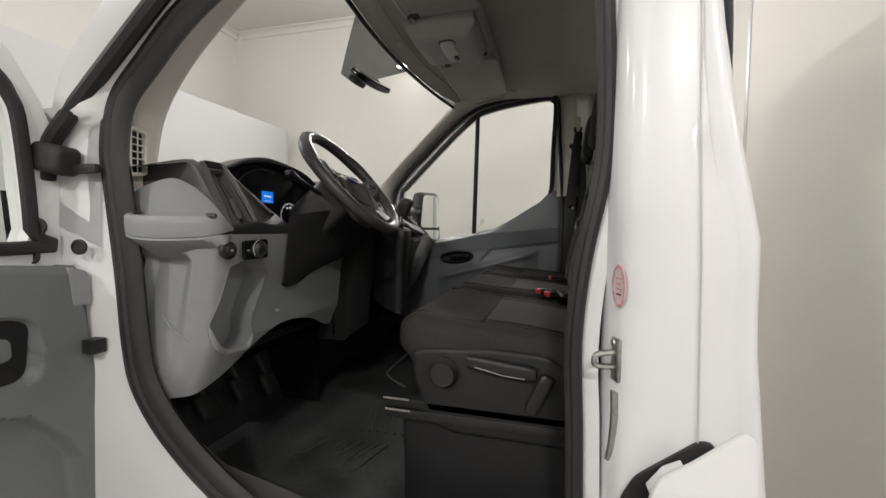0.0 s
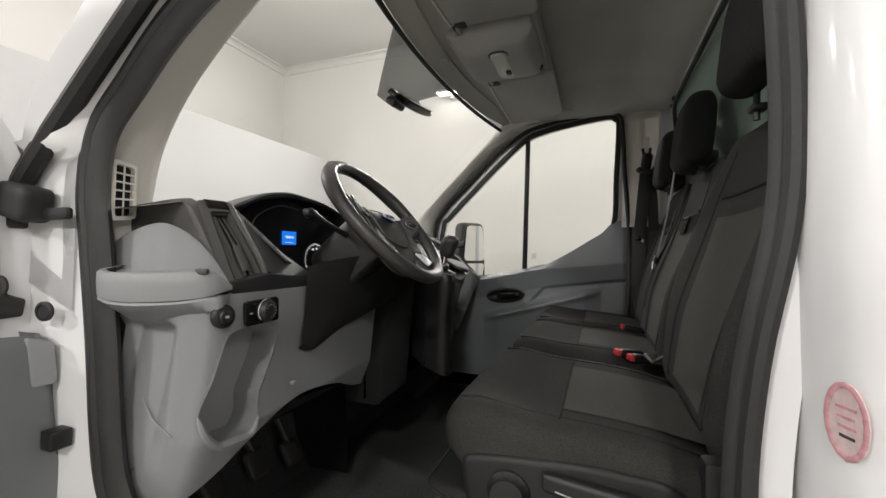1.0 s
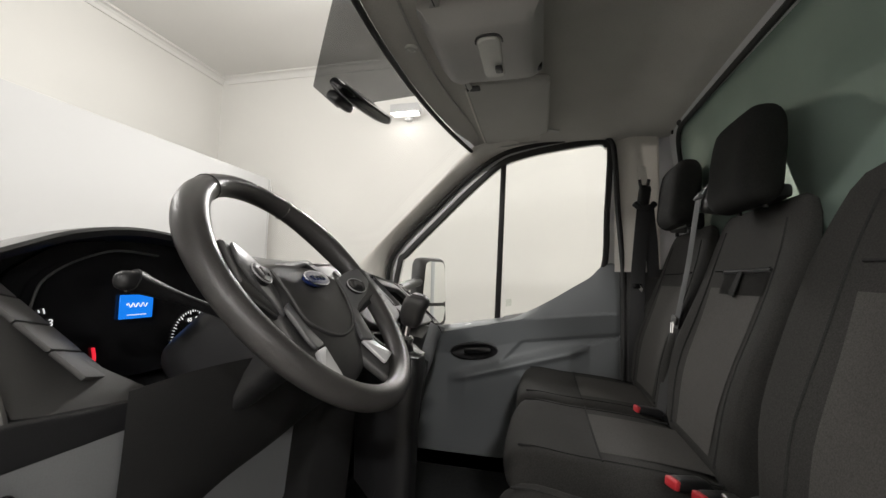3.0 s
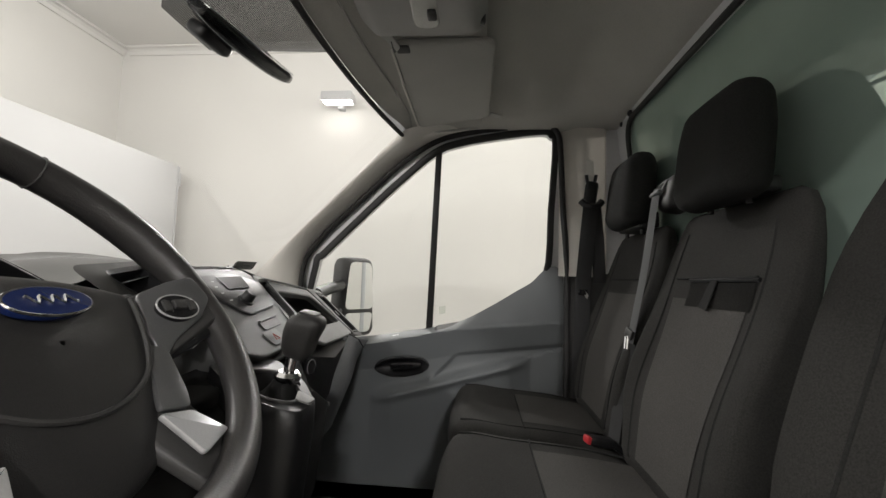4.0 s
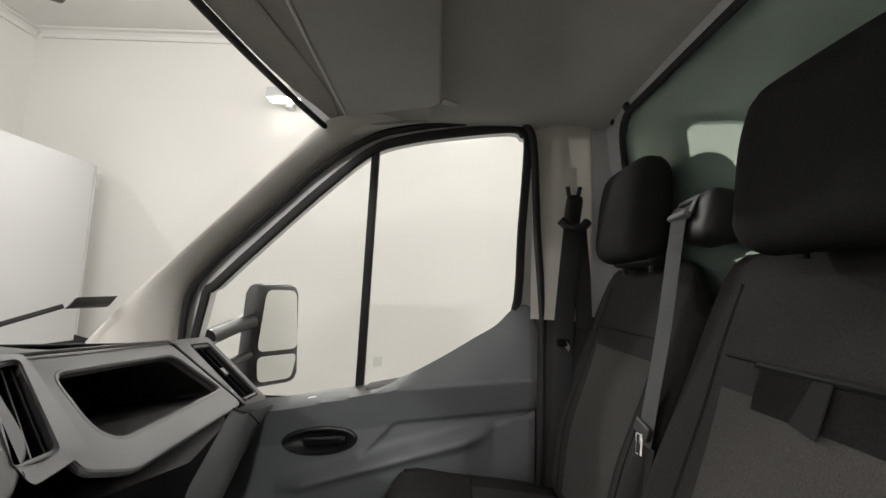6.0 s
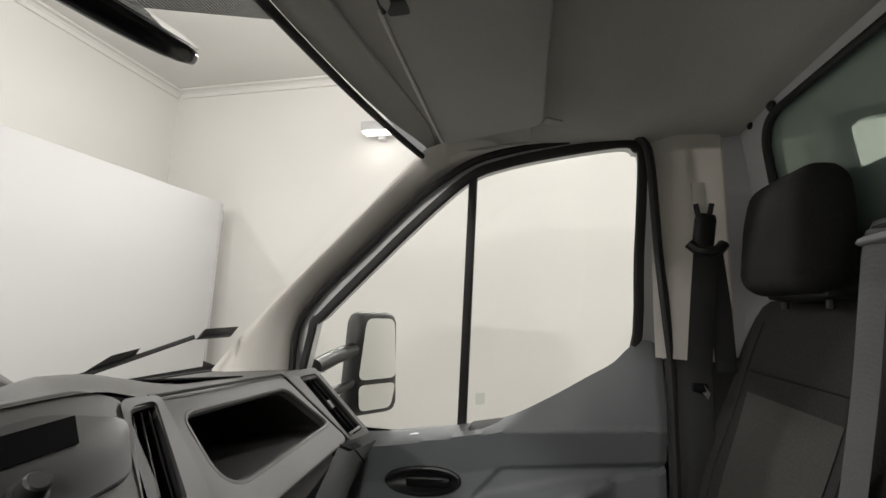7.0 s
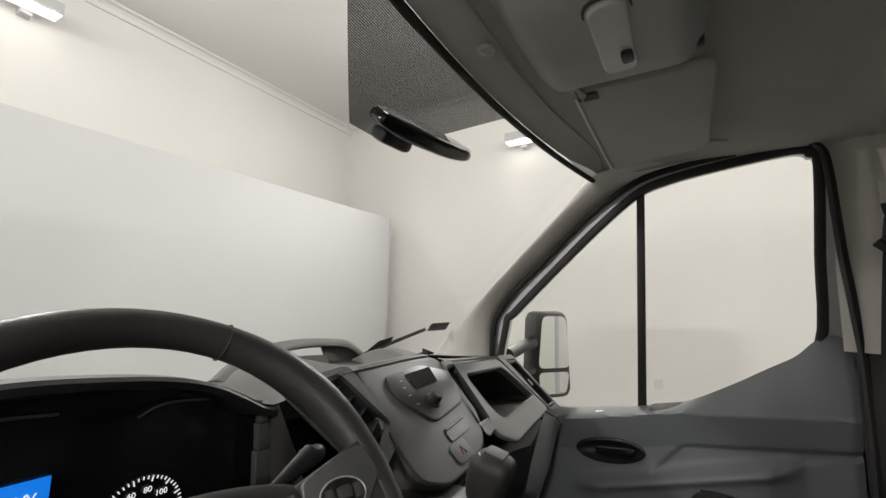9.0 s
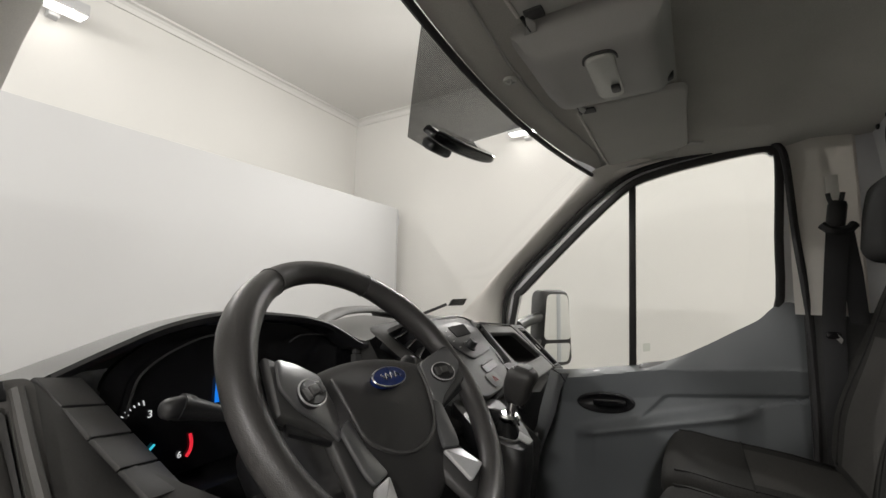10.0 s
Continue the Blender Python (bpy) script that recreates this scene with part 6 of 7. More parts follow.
pvent = part("pillar_vent", ring_panel(rounded([vent_pt(-0.18, -0.08), vent_pt(1.2, -0.08), vent_pt(1.2, 1.08), vent_pt(-0.18, 1.08)], 0.008), rounded([vent_pt(0, 0, 0.002), vent_pt(1, 0, 0.002), vent_pt(1, 1, 0.002), vent_pt(0, 1, 0.002)], 0.006), (-0.014, 0, 0), back=False), TRIM, pillar_d, "beige pillar air vent")
part("vent_back", prism([vent_pt(-0.05, -0.03, -0.010), vent_pt(1.05, -0.03, -0.010), vent_pt(1.05, 1.03, -0.010), vent_pt(-0.05, 1.03, -0.010)], (-0.004, 0, 0)), BLACK, pvent)
for k in range(1, 6):
    part("grille_bar", tube([vent_pt(0, k / 6, -0.001), vent_pt(1, k / 6, -0.001)], 0.0018, 5), TRIM, pvent)
part("grille_bar", tube([vent_pt(0.5, 0, -0.002), vent_pt(0.5, 1, -0.002)], 0.0016, 5), TRIM, pvent)

# ---- steering wheel and column ----
WC, WT, WN = Vector((-0.605, -0.4945, 1.541)), radians(41.15), radians(3.1)
AX = Vector((math.cos(WT) * math.cos(WN), math.cos(WT) * math.sin(WN), math.sin(WT)))
WY = Vector((-math.sin(WN), math.cos(WN), 0))
UP = AX.cross(WY)
WR = 0.173
STEER = radians(-5)              # how far the wheel is turned


def wheel(a, r, h=0.0):
    """A point of the wheel: degrees from its right side, radius, height towards the driver."""
    return WC + WY * (r * math.cos(radians(a))) + UP * (r * math.sin(radians(a))) + AX * h


sw = thing("steering_wheel", WC, "black leather steering wheel with silver spokes", "steering wheel")
def grip(t):
    """The rim is fuller at the thumb grips."""
    a = 360 * t
    return 0.0150 + 0.0034 * sum(math.exp(-((a - c) / 22) ** 2) for c in (32, 148))


rim = part("rim", tube([wheel(a, WR) for a in np.linspace(0, 360, 73)[:-1]], grip, 14, True), LEATHER, sw, "black leather rim")
for a in (62, 118):
    part("grip_seam", tube([wheel(a, WR) + (WY * math.cos(radians(a)) + UP * math.sin(radians(a))) * 0.0161 * math.cos(b) + AX * 0.0161 * math.sin(b) for b in np.linspace(0, 2 * math.pi, 15)[:-1]], 0.0008, 5, True), CHARCOAL, rim)


def hub_point(u, v, h):
    """A point of the hub, which leans back towards its foot and is turned with the wheel."""
    v -= 0.024
    h += -0.024 + 0.16 * min(0.0, v)
    c, d = math.cos(STEER), math.sin(STEER)
    return WC + WY * (u * c - v * d + 0.005) + UP * (u * d + v * c) + AX * h


hubline = [(-0.098, 0.044), (-0.060, 0.060), (0, 0.066), (0.060, 0.060), (0.098, 0.044), (0.090, 0.0), (0.078, -0.050), (0.055, -0.090), (0.02, -0.106), (-0.02, -0.106), (-0.055, -0.090), (-0.078, -0.050), (-0.090, 0.0)]
fl = smooth_line([hub_point(u, v, -0.005) for u, v in hubline], 4, True)
HC = hub_point(0, 0, -0.005)
hubb = bmesh.new()
ringsets = [[p for p in fl]] + [[HC + (p - HC) * k + AX * (0.016 + 0.0185 * math.sqrt(1 - k ** 2.6)) for p in fl] for k in (1.0, 0.99, 0.965, 0.92, 0.85, 0.75, 0.6, 0.4, 0.2, 0.02)]
sheet([r + [r[0]] for r in ringsets], 0, hubb)
bmesh.ops.remove_doubles(hubb, verts=hubb.verts[:], dist=0.0002)
hub = part("airbag_cover", hubb, HUBBLACK, sw, "black airbag cover", 50)
em = facing(hub_point(0, 0.029, 0.0318), AX + UP * 0.10, UP)
bd = part("badge", turned(lathe([(0.021, -0.004), (0.0215, 0.0), (0.020, 0.0018), (0, 0.0022)], (0, 0, 0), (0, 0, 1), 32), em @ Matrix.Diagonal((1.45, 0.62, 1, 1))), BADGE, hub, "dark blue oval badge")
part("badge_ring", tube([em @ Vector((0.0300 * math.cos(a), 0.0128 * math.sin(a), 0.0008)) for a in np.linspace(0, 2 * math.pi, 33)[:-1]], 0.0011, 6, True), CHROME, bd, "chrome badge ring")
part("badge_mark", tube([em @ Vector((x, 0.0035 * math.sin(x * 700), 0.0028)) for x in np.linspace(-0.017, 0.017, 24)], 0.0011, 5), CHROME, bd)
part("hub_crease", tube(smooth_line([hub_point(-0.078, 0.040, 0.0245), hub_point(-0.072, 0.005, 0.0262), hub_point(-0.062, -0.026, 0.0262), hub_point(-0.038, -0.044, 0.0282), hub_point(-0.012, -0.052, 0.0292), hub_point(0.012, -0.052, 0.0292), hub_point(0.038, -0.044, 0.0282), hub_point(0.062, -0.026, 0.0262), hub_point(0.072, 0.005, 0.0262), hub_point(0.078, 0.040, 0.0245)], 6), 0.0022, 6), CHARCOAL, hub)
for s in (-1, 1):
    spo = part("upper_spoke", prism([hub_point(0.084 * s, 0.048, 0.004), hub_point(0.154 * s, 0.064, 0.024), hub_point(0.160 * s, 0.008, 0.024), hub_point(0.080 * s, -0.022, 0.002)], tuple(AX * 0.014), 0.005, 3), CHARCOAL, sw)
    part("spoke_trim", prism(rounded([hub_point(0.090 * s, 0.047, 0.0185), hub_point(0.122 * s, 0.056, 0.029), hub_point(0.148 * s, 0.058, 0.037), hub_point(0.155 * s, 0.030, 0.037), hub_point(0.138 * s, 0.012, 0.031), hub_point(0.108 * s, -0.002, 0.0215), hub_point(0.088 * s, -0.020, 0.016), hub_point(0.083 * s, 0.010, 0.017)], 0.006), tuple(AX * 0.005), 0.0016, 2), SPOKE, spo, "dark silver spoke trim")
    pm = facing(hub_point(0.116 * s, 0.025, 0.0315), AX - WY * (0.22 * s), UP + WY * (0.22 * s))
    pod_ = part("button_pod", turned(lathe([(0.0205, -0.004), (0.0205, 0.0015), (0.018, 0.003), (0, 0.003)], (0, 0, 0), (0, 0, 1), 26), pm @ Matrix.Diagonal((1.0, 0.66, 1, 1))), BLACK, spo, "black round button pod")
    part("pod_ring", tube([pm @ Vector((0.0205 * math.cos(a), 0.0136 * math.sin(a), 0.0015)) for a in np.linspace(0, 2 * math.pi, 27)[:-1]], 0.0009, 6, True), SATIN, spo, "silver pod ring")
    part("thumb_button", pillow(0.0065, 0.005, 0.0025, 0.002, 3, None, pm @ Matrix.Translation((0, 0.001, 0.004))), CHARCOAL, spo)
    for q in (-1, 1):
        part("side_button", pillow(0.004, 0.006, 0.0018, 0.0015, 3, None, pm @ Matrix.Translation((0.0125 * q, 0, 0.0035))), CHARCOAL, spo)
    part("spoke_foot", prism(rounded([hub_point(0.088 * s, -0.008, 0.010), hub_point(0.150 * s, 0.012, 0.024), hub_point(0.150 * s, -0.004, 0.024), hub_point(0.092 * s, -0.020, 0.010)], 0.004), tuple(AX * 0.006), 0.002, 2), BLACK, spo)
    lo = part("lower_spoke", prism([hub_point(0.070 * s, 0.000, 0.0), hub_point(0.098 * s, -0.010, 0.004), hub_point(0.094 * s, -0.060, 0.010), hub_point(0.106 * s, -0.112, 0.024), hub_point(0.060 * s, -0.128, 0.024), hub_point(0.044 * s, -0.080, 0.006)], tuple(AX * 0.014), 0.005, 3), CHARCOAL, sw)
    part("spoke_trim", prism(rounded([hub_point(0.072 * s, 0.000, 0.016), hub_point(0.090 * s, -0.012, 0.021), hub_point(0.084 * s, -0.054, 0.027), hub_point(0.078 * s, -0.068, 0.029), hub_point(0.052 * s, -0.062, 0.025), hub_point(0.064 * s, -0.034, 0.020)], 0.005), tuple(AX * 0.006), 0.002, 2), SPOKE, lo, "dark silver spoke trim")
    part("spoke_end", prism(rounded([hub_point(0.051 * s, -0.064, 0.024), hub_point(0.079 * s, -0.070, 0.028), hub_point(0.098 * s, -0.098, 0.037), hub_point(0.064 * s, -0.108, 0.036)], 0.004), tuple(AX * 0.006), 0.002, 2), SATIN, lo, "silver spoke end")

col = thing("steering_column", (-0.72, -0.50, 1.40), "black plastic steering column shroud", "steering column")


cm = Matrix.Translation(WC - AX * 0.115 - UP * 0.012) @ Matrix((UP.cross(AX) * -1, UP, AX)).transposed().to_4x4()
part("shroud", pillow(0.072, 0.065, 0.085, 0.03, 8, None, cm), BLACK, col)
part("boss", lathe([(0.058, 0), (0.062, 0.02), (0.055, 0.040), (0.03, 0.045)], WC - AX * 0.095, AX, 28), BLACK, col)
SHROUD = [[(-0.705, -0.655, 1.435), (-0.66, -0.60, 1.452), (-0.60, -0.52, 1.462), (-0.60, -0.44, 1.450), (-0.63, -0.29, 1.42)],
          [(-0.712, -0.652, 1.36), (-0.69, -0.60, 1.37), (-0.655, -0.52, 1.385), (-0.64, -0.44, 1.380), (-0.66, -0.28, 1.37)],
          [(-0.722, -0.648, 1.29), (-0.708, -0.61, 1.285), (-0.69, -0.52, 1.310), (-0.67, -0.43, 1.332), (-0.68, -0.28, 1.34)],
          [(-0.732, -0.640, 1.262), (-0.722, -0.605, 1.252), (-0.715, -0.52, 1.282), (-0.70, -0.43, 1.305), (-0.71, -0.28, 1.325)],
          [(-0.755, -0.628, 1.254), (-0.750, -0.598, 1.244), (-0.745, -0.52, 1.274), (-0.74, -0.43, 1.298), (-0.74, -0.28, 1.318)]]
SHROUD = [smooth_line(r, 6) for r in SHROUD]
SHROUD = [list(c) for c in zip(*[smooth_line([r[k] for r in SHROUD], 5) for k in range(len(SHROUD[0]))])]
part("lower_shroud", sheet(SHROUD), GEARBLACK, col, "", 70)
part("column_side", prism([(-0.675, -0.272, 1.40), (-0.655, -0.20, 1.42), (-0.70, -0.17, 1.05), (-0.755, -0.255, 1.0), (-0.735, -0.270, 1.25)], (-0.12, 0, 0), 0.012, 3), GEARBLACK, col)
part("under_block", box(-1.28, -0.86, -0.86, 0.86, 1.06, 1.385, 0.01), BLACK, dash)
for s, ang in ((-1, 18), (1, -10)):
    p0 = WC - AX * 0.075 + WY * (0.06 * s) + UP * 0.01
    p1 = p0 + WY * (0.075 * s) + UP * (0.035 if s < 0 else 0.028) + AX * 0.005
    p2 = p0 + WY * (0.118 * s) + UP * (0.052 if s < 0 else 0.040) + AX * 0.010
    stalk = part("stalk", tube(smooth_line([p0, p1, p2], 5), lambda t: 0.006 + 0.006 * max(0, t - 0.45) / 0.55, 10), BLACK, col, "black control stalk")
    part("stalk_end", pillow(0.009, 0.009, 0.016, 0.008, 4, None, Matrix.Translation(p2) @ WY.to_track_quat("Z", "Y").to_matrix().to_4x4()), BLACK, stalk)
part("ignition_lock", lathe([(0.016, 0), (0.016, 0.012), (0.011, 0.014)], (-0.70, -0.415, 1.42), (0.8, 0.5, 0.2), 16), CHARCOAL, col)

# footwell
pedals = thing("pedals", (-1.1, -0.5, 0.8), "worn black foot pedals in the dark footwell", "pedals")
for py, pz in ((-0.60, 0.87), (-0.46, 0.87), (-0.32, 0.84)):
    pd = part("pedal_pad", pillow(0.012, 0.032, 0.038, 0.010, 5, None, Matrix.Translation((-1.03, py, pz)) @ pose(0, 0, 0, 0, -30, 0)), RUBBER, pedals)
    part("pedal_arm", tube([(-1.04, py, pz + 0.02), (-1.12, py, pz + 0.15), (-1.14, py, pz + 0.25)], 0.010, 8), BLACK, pd)
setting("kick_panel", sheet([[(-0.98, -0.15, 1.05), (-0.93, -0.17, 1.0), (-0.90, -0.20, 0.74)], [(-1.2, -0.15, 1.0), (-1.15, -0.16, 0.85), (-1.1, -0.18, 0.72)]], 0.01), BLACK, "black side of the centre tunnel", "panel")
setting("kick_panel_passenger", sheet([[(-1.38, 0.905, 1.50), (-0.93, 0.875, 1.40)], [(-1.38, 0.905, 1.0), (-0.93, 0.885, 1.0)], [(-1.38, 0.905, 0.62), (-0.93, 0.885, 0.62)]], 0.01), BLACK, "black side panel of the passenger footwell", "panel")


# ---- seats ----
def cushion_top(u, v, hx, hy):
    """How much the cushion's top swells: bolsters at the sides, a roll at the front."""
    return 0.016 * abs(v / hy) ** 4 - 0.020 * max(0, u / hx) ** 2 + 0.010 * math.exp(-((u / hx + 0.72) / 0.25) ** 2)


def seat(name, y0, y1, headrest_y, label, group="seats", bolster=1.0, shoulder=0.20, start=0.70, bulge=0.035, small=0.38, spread=0.30, back=None, lift=0.0):
    """A cab seat: cushion, back, head restraint, panels of paler cloth."""
    yc, hy = (y0 + y1) / 2, (y1 - y0) / 2
    s = thing(name, (-0.15, yc, 0.9), label, "seat", group)
    hx, hz = 0.225, 0.062

    def bend(p):
        if p.z > 0:
            p.z += cushion_top(p.x, p.y, hx, hy) * bolster
        p.z += -0.012 * (p.x > hx * 0.5) * (p.x / hx - 0.5)
        if p.x < -hx * 0.6:
            p.x += 0.05 * (p.z < 0) * (-p.z / hz)
        p.x += 0.018 * (abs(p.y) / hy) ** 3 * (p.x < 0)
        return p

    tilt = pose(-0.172, yc, 1.130, 0, 3, 0)
    cu = part("cushion", pillow(hx, hy, hz, 0.045, 14, bend, tilt), FABRIC, s, "dark charcoal cloth cushion")
    pw = hy * 0.60
    rows = [[tilt @ Vector((u, v, hz + cushion_top(u, v, hx, hy) * bolster + 0.0016)) for v in np.linspace(-pw, pw, 12)] for u in np.linspace(-0.02, 0.20, 10)]
    part("cushion_panel", sheet(rows), PATCH, cu, "paler grey cloth panel", 60)
    part("cushion_seam", tube([tilt @ Vector((-0.022, v, hz + cushion_top(-0.02, v, hx, hy) * bolster + 0.001)) for v in np.linspace(-hy * 0.85, hy * 0.85, 12)], 0.0022, 5), HEADCLOTH, cu)
    for q in (-1, 1):
        part("cushion_piping", tube([tilt @ Vector((u, q * hy * 0.80, hz + cushion_top(u, hy * 0.80, hx, hy) * bolster - 0.001)) for u in np.linspace(-0.19, 0.20, 14)], 0.0028, 5), HEADCLOTH, cu)
    # back
    b0, b1 = back or (y0, y1)
    bx, bh, bz = 0.046, (b1 - b0) / 2, 0.300

    def swell(v, f):
        """How far the back's front face stands out: side bolsters and the small of the back."""
        return bulge * abs(v / bh) ** 3 * math.exp(-((f - small) / spread) ** 2) + 0.012 * math.exp(-((f - 0.28) / 0.2) ** 2)

    def back_bend(p):
        f = max(0.0, min(1.0, (p.z + bz) / (2 * bz)))
        b = (p.x + bx) / (2 * bx)
        p.x -= lerp(swell(p.y, f), 0.062 * f, b)
        k = 1.0 - shoulder * (max(0, f - start) / (1 - start)) ** 2 - 0.10 * max(0.0, 0.3 - f) / 0.3
        p.y *= k
        return p

    lean = Matrix.Translation((0.028, (b0 + b1) / 2, 1.165)) @ pose(0, 0, 0, 0, 15.0, 0) @ Matrix.Translation((0.040, 0, bz - 0.005))
    ba = part("backrest", pillow(bx, bh, bz, 0.034, 14, back_bend, lean), FABRIC, s, "dark charcoal cloth backrest")

    def face(v, w, out=0.0016):
        f = (w + bz) / (2 * bz)
        d = swell(v, f)
        k = 1.0 - shoulder * (max(0, f - start) / (1 - start)) ** 2 - 0.10 * max(0.0, 0.3 - f) / 0.3
        return lean @ Vector((-bx - d - out, v * k, w))

    pw = bh * 0.60
    part("back_panel", sheet([[face(v * (0.86 + 0.14 * (w + 0.25) / 0.36), w) for v in np.linspace(-pw, pw, 12)] for w in np.linspace(-0.26, 0.10, 14)]), PATCH, ba, "paler grey cloth panel", 60)
    part("back_seam", tube([face(v, 0.145) for v in np.linspace(-bh * 0.62, bh * 0.62, 12)], 0.003, 5), HEADCLOTH, ba)
    for q in (-1, 1):
        part("back_piping", tube([face(q * bh * 0.70, w, 0.0) for w in np.linspace(-0.27, 0.25, 16)], 0.0028, 5), HEADCLOTH, ba)
    # head restraint
    hh = 0.110

    def head_bend(p):
        top = max(0.0, p.z / hh)
        p.y *= 1.0 - 0.20 * top ** 2
        if p.x > 0:
            p.x *= 1.0 - 0.40 * top ** 2
        p.x += 0.010 * (p.z / hh) ** 2 * (p.z > 0) - 0.006 * (1 - (p.y / 0.14) ** 2) * (p.x < 0)
        return p

    hr = part("headrest", pillow(0.041, 0.114, hh, 0.04, 12, head_bend, Matrix.Translation((0.134, headrest_y + 0.004, 1.834 + lift)) @ pose(0, 0, 0, 0, 6, 0)), HEADCLOTH, s, "black padded headrest")
    # added black filler that keeps the gap above the backrest dark
    if lift < 0.03:
        part("headrest_gap_filler", pillow(0.030, 0.088, 0.017 + lift / 2, 0.012, 5, None, Matrix.Translation((0.152, headrest_y, 1.750 + lift / 2))), BLACK, hr)
    for q in (-1, 1):
        part("headrest_post", tube([(0.142, headrest_y + 0.06 * q, 1.76 + lift), (0.142, headrest_y + 0.06 * q, 1.72)], 0.006, 8), BLACK, hr)
        part("post_sleeve", pillow(0.014, 0.018, 0.007, 0.006, 4, None, Matrix.Translation((0.144, headrest_y + 0.06 * q, 1.742))), BLACK, hr)
    return s, face, ba


driver, dface, dback = seat("driver_seat", -0.715, -0.225, -0.505, "dark charcoal cloth driver's seat on a plastic base", shoulder=0.17, start=0.70, bulge=0.052, small=0.50, spread=0.48, back=(-0.715, -0.192), lift=0.045)
mid, mface, mback = seat("passenger_seat", -0.115, 0.325, 0.060, "dark charcoal cloth middle passenger seat with fold-down flap", bolster=0.6, shoulder=0.16)
outer, oface, oback = seat("passenger_seat", 0.335, 0.80, 0.530, "dark charcoal cloth outer passenger seat beside the door", bolster=0.6, shoulder=0.24, lift=0.018)

# fold-down table flap of the middle seat
part("flap_edge", tube([mface(v, 0.140, 0.002) for v in np.linspace(-0.145, 0.08, 12)], 0.004, 6), BLACK, mback)
part("flap_panel", sheet([[mface(v, w, 0.003) for v in np.linspace(-0.14, 0.075, 8)] for w in np.linspace(0.085, 0.135, 5)], 0.002), FABRIC, mback)
part("pull_tab", prism([mface(-0.005, 0.138, 0.004), mface(-0.030, 0.138, 0.006), mface(-0.028, 0.078, 0.010), mface(0.012, 0.085, 0.006)], (-0.003, 0, 0), 0.001, 1), HEADCLOTH, mback, "black pull tab")

# driver's seat base with its controls
SBZ = [(-0.345, 1.135), (-0.335, 1.065), (-0.30, 0.985), (-0.25, 0.955), (0.06, 0.955), (0.06, 1.12), (0.0, 1.125), (-0.04, 1.15), (-0.15, 1.155), (-0.30, 1.145)]
base = part("side_cover", prism(rounded([(x, -0.722, z) for x, z in SBZ], 0.02), (0, 0.04, 0), 0.012, 3), SEATPLASTIC, driver, "black plastic seat side cover")
part("lumbar_knob", lathe([(0.034, 0), (0.034, 0.006), (0.028, 0.012), (0.026, 0.020), (0, 0.022)], (-0.262, -0.722, 1.093), (0, -1, 0), 24), BLACK, base, "black round adjuster knob")
part("recline_lever", pillow(0.075, 0.012, 0.016, 0.010, 6, lambda p: Vector((p.x, p.y, p.z - 0.10 * p.x)), Matrix.Translation((-0.135, -0.729, 1.118))), BLACK, base, "black adjuster lever")
part("lever_edge", tube([(-0.19, -0.741, 1.118), (-0.13, -0.742, 1.106), (-0.085, -0.742, 1.103)], 0.0013, 6), STEEL, base)
part("recline_lever", pillow(0.016, 0.010, 0.045, 0.009, 5, None, Matrix.Translation((-0.055, -0.729, 1.07)) @ pose(0, 0, 0, 0, 25, 0)), BLACK, base)
part("pedestal", prism(rounded([(-0.36, -0.70, 0.715), (-0.37, -0.70, 1.0), (0.18, -0.70, 1.0), (0.18, -0.70, 0.715)], 0.02), (0, 0.46, 0), 0.012, 3), SEATPLASTIC, driver, "black steel seat pedestal")
part("slide_rail", box(-0.405, 0.1, -0.722, -0.695, 1.000, 1.022, 0.004), SEATPLASTIC, driver)
part("slide_rail_lower", box(-0.40, 0.1, -0.724, -0.692, 0.975, 0.998, 0.004), BLACK, driver)
part("release_bar", tube(smooth_line([(-0.36, -0.70, 1.04), (-0.405, -0.70, 1.065), (-0.41, -0.64, 1.07), (-0.41, -0.40, 1.07)], 5), 0.0030, 8), BLACK, driver, "thin release bar")
# thin steel strips added as the bright highlights along the rails' front ends
part("rail_edge_highlight", box(-0.406, -0.345, -0.7235, -0.7215, 1.0185, 1.0225), STEEL, driver)
part("rail_edge_highlight", box(-0.401, -0.34, -0.7255, -0.7235, 0.9935, 0.998), STEEL, driver)
part("rear_trim", box(0.0, 0.06, -0.73, -0.69, 0.72, 1.19, 0.010), BLACK, driver)

bench = thing("bench_base", (-0.1, 0.3, 0.72), "black box base under the passenger bench", "seat base")
part("box", prism(rounded([(-0.32, -0.18, 0.715), (-0.36, -0.18, 1.05), (0.19, -0.18, 1.07), (0.19, -0.18, 0.715)], 0.03), (0, 0.96, 0), 0.015, 3), BLACK, bench)

# belt over the bench and the buckles
bb = thing("middle_seat_belt", (0.08, 0.33, 1.5), "grey seat belt coming over the bench top", "seat belt")
part("belt_housing", pillow(0.032, 0.052, 0.042, 0.016, 7, None, Matrix.Translation((0.172, 0.322, 1.803)) @ pose(0, 0, 0, 0, 12, -8)), CHARCOAL, bb, "dark grey belt outlet housing")
gm = facing((0.145, 0.352, 1.823), (-0.90, 0.10, 0.42))
part("guide_frame", ring_panel([gm @ Vector(p) for p in ((-0.036, -0.020, 0.004), (0.036, -0.020, 0.004), (0.036, 0.020, 0.004), (-0.036, 0.020, 0.004))], [gm @ Vector(p) for p in ((-0.028, -0.008, 0.006), (0.028, -0.008, 0.006), (0.028, 0.010, 0.006), (-0.028, 0.010, 0.006))], tuple(Vector((0.9, -0.1, -0.42)) * 0.02)), GREY, bb, "grey belt guide")
part("guide_lip", pillow(0.034, 0.006, 0.008, 0.004, 4, None, gm @ Matrix.Translation((0, -0.016, 0.006))), GREY, bb)
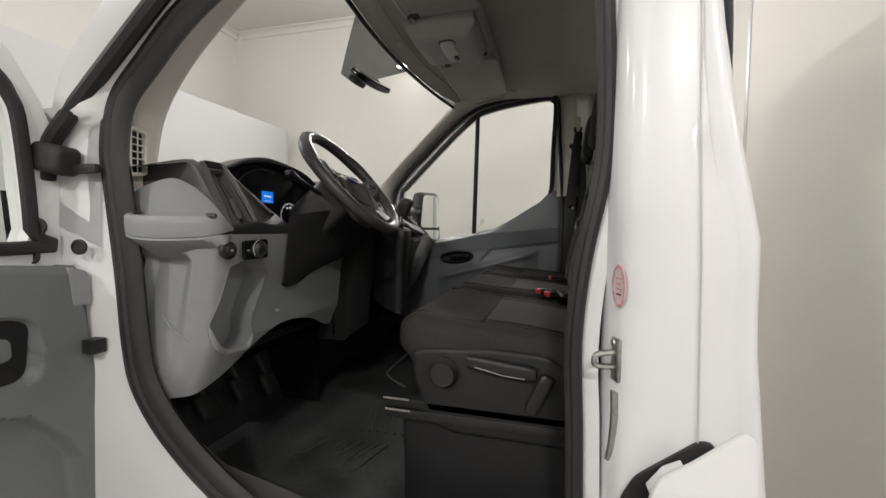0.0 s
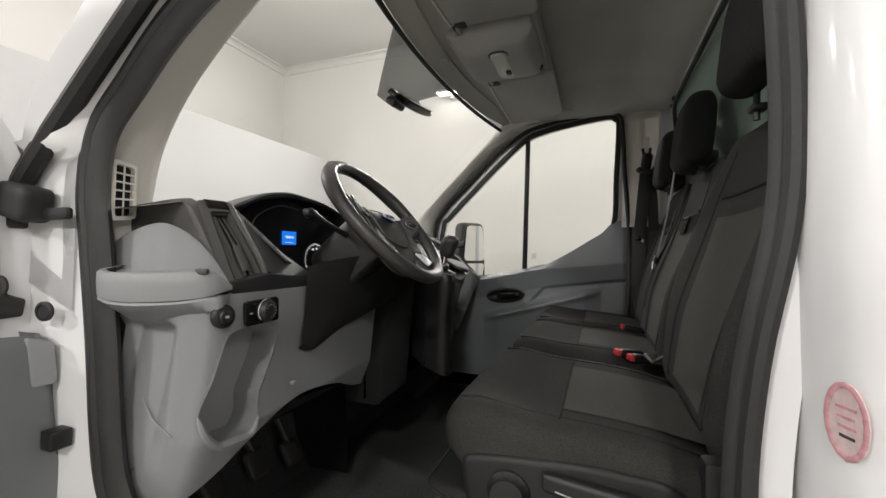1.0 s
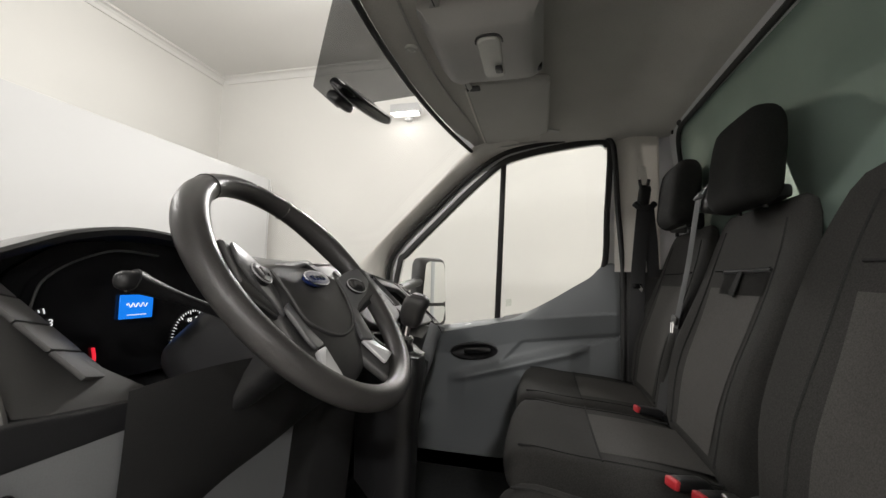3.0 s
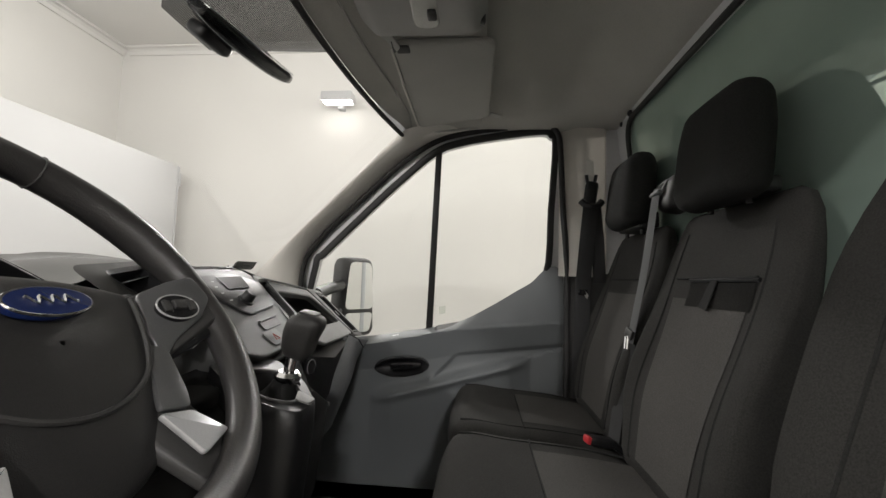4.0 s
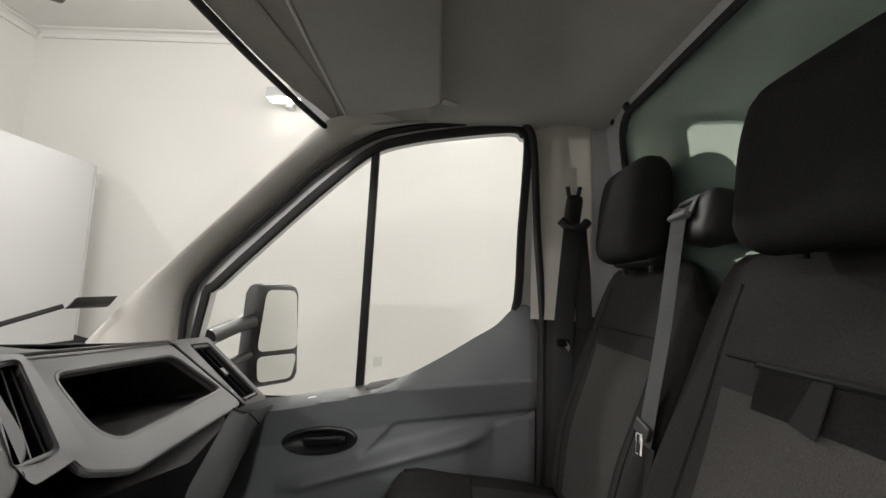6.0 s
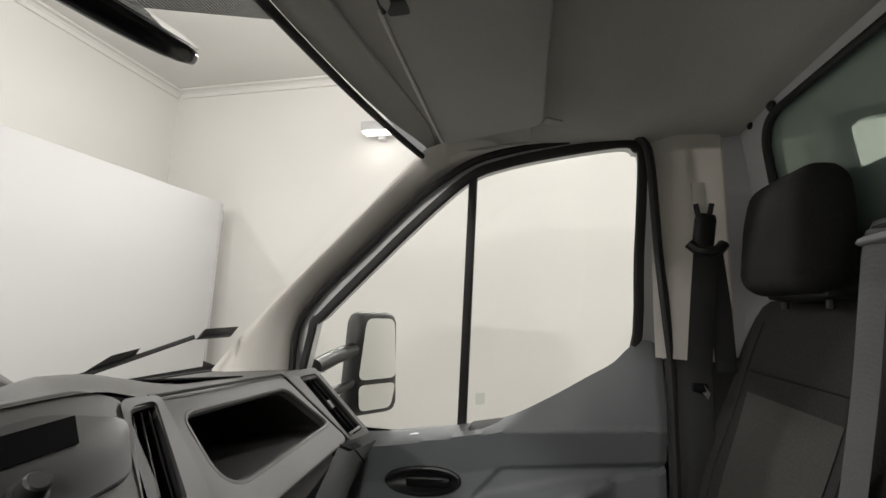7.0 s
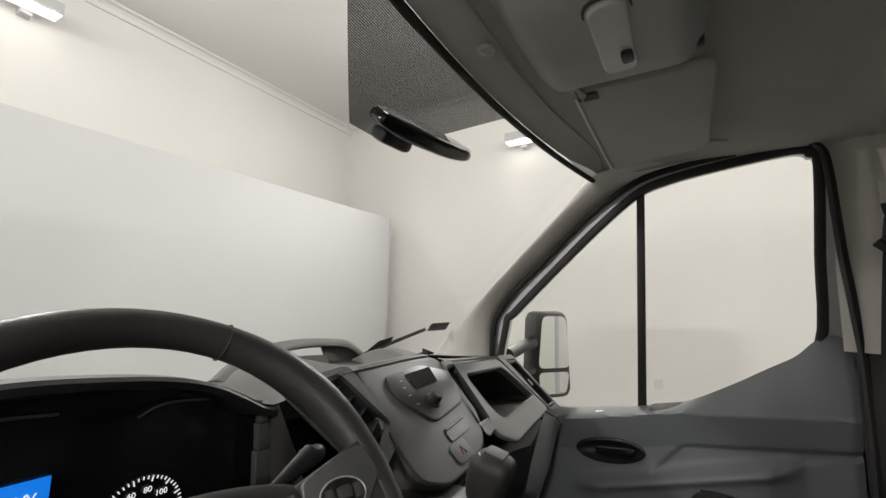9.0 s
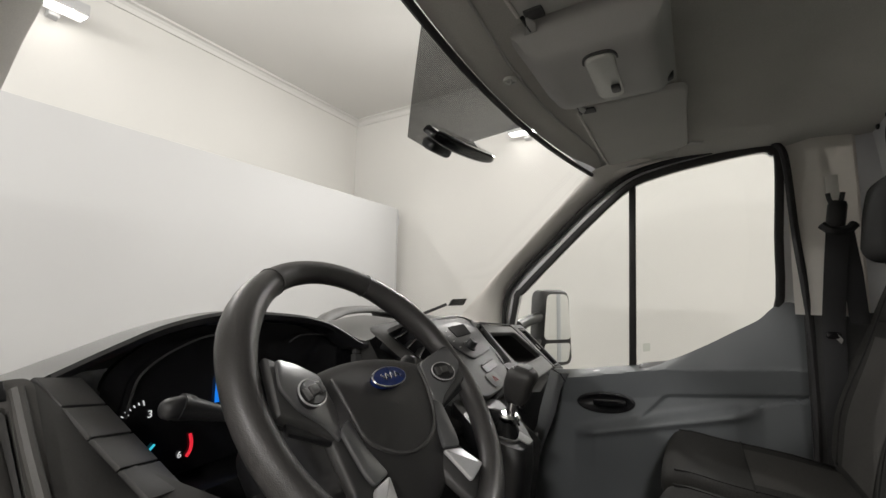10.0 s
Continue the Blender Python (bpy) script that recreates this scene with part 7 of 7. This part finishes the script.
strap = smooth_line([(0.139, 0.354, 1.826), (0.130, 0.356, 1.79), (0.104, 0.356, 1.62), (0.070, 0.352, 1.455), (0.040, 0.350, 1.30), (0.020, 0.345, 1.17)], 6)
part("webbing", tube(strap[:20], 0.0235, 8, flat=0.06, up=(1, 0, 0.2)), WEBBING, bb)
part("lower_webbing", tube(strap[19:], 0.0225, 8, flat=0.06, up=(1, 0.3, 0.2)), DARKWEB, bb)
tg = part("tongue", pillow(0.004, 0.024, 0.012, 0.0038, 4, None, Matrix.Translation((0.063, 0.352, 1.453)) @ pose(0, 0, 0, 10, 12, 0)), CHARCOAL, bb, "belt tongue")
part("tongue_plate", tube([(0.058, 0.344, 1.446), (0.054, 0.339, 1.416), (0.054, 0.355, 1.413), (0.058, 0.360, 1.444)], 0.0028, 6, True), CHROME, tg, "bright steel latch plate")


def buckle(at, yaw, pitch):
    b = thing("belt_buckle", at, "black belt buckle with a red release button", "belt buckle", "belt buckles")
    m = Matrix.Translation(at) @ pose(0, 0, 0, 0, pitch, yaw)
    part("shell", pillow(0.034, 0.017, 0.011, 0.008, 5, None, m @ Matrix.Translation((0.034, 0, 0))), BLACK, b)
    part("release_button", pillow(0.006, 0.0145, 0.009, 0.004, 4, None, m @ Matrix.Translation((-0.001, 0, 0.001))), RED, b, "red release button")
    part("stalk", tube([m @ Vector((0.06, 0, 0)), m @ Vector((0.10, 0, -0.02))], 0.009, 8), BLACK, b)
    return b


buckle((-0.082, -0.150, 1.202), 25, 6), buckle((-0.052, -0.192, 1.200), 25, 6), buckle((-0.046, 0.318, 1.198), 10, 8)
pl = thing("belt_plate", (0.0, -0.19, 1.2), "pale steel belt latch lying beside the buckles", "belt latch")
part("plate", pillow(0.014, 0.020, 0.005, 0.004, 4, None, Matrix.Translation((-0.004, -0.205, 1.205)) @ pose(0, 0, 0, 20, 10, 30)), STEEL, pl)
part("strap", tube(smooth_line([(0.0, -0.21, 1.203), (0.03, -0.215, 1.22), (0.06, -0.21, 1.20)], 5), 0.018, 8, flat=0.08, up=(0, 0, 1)), DARKWEB, pl)
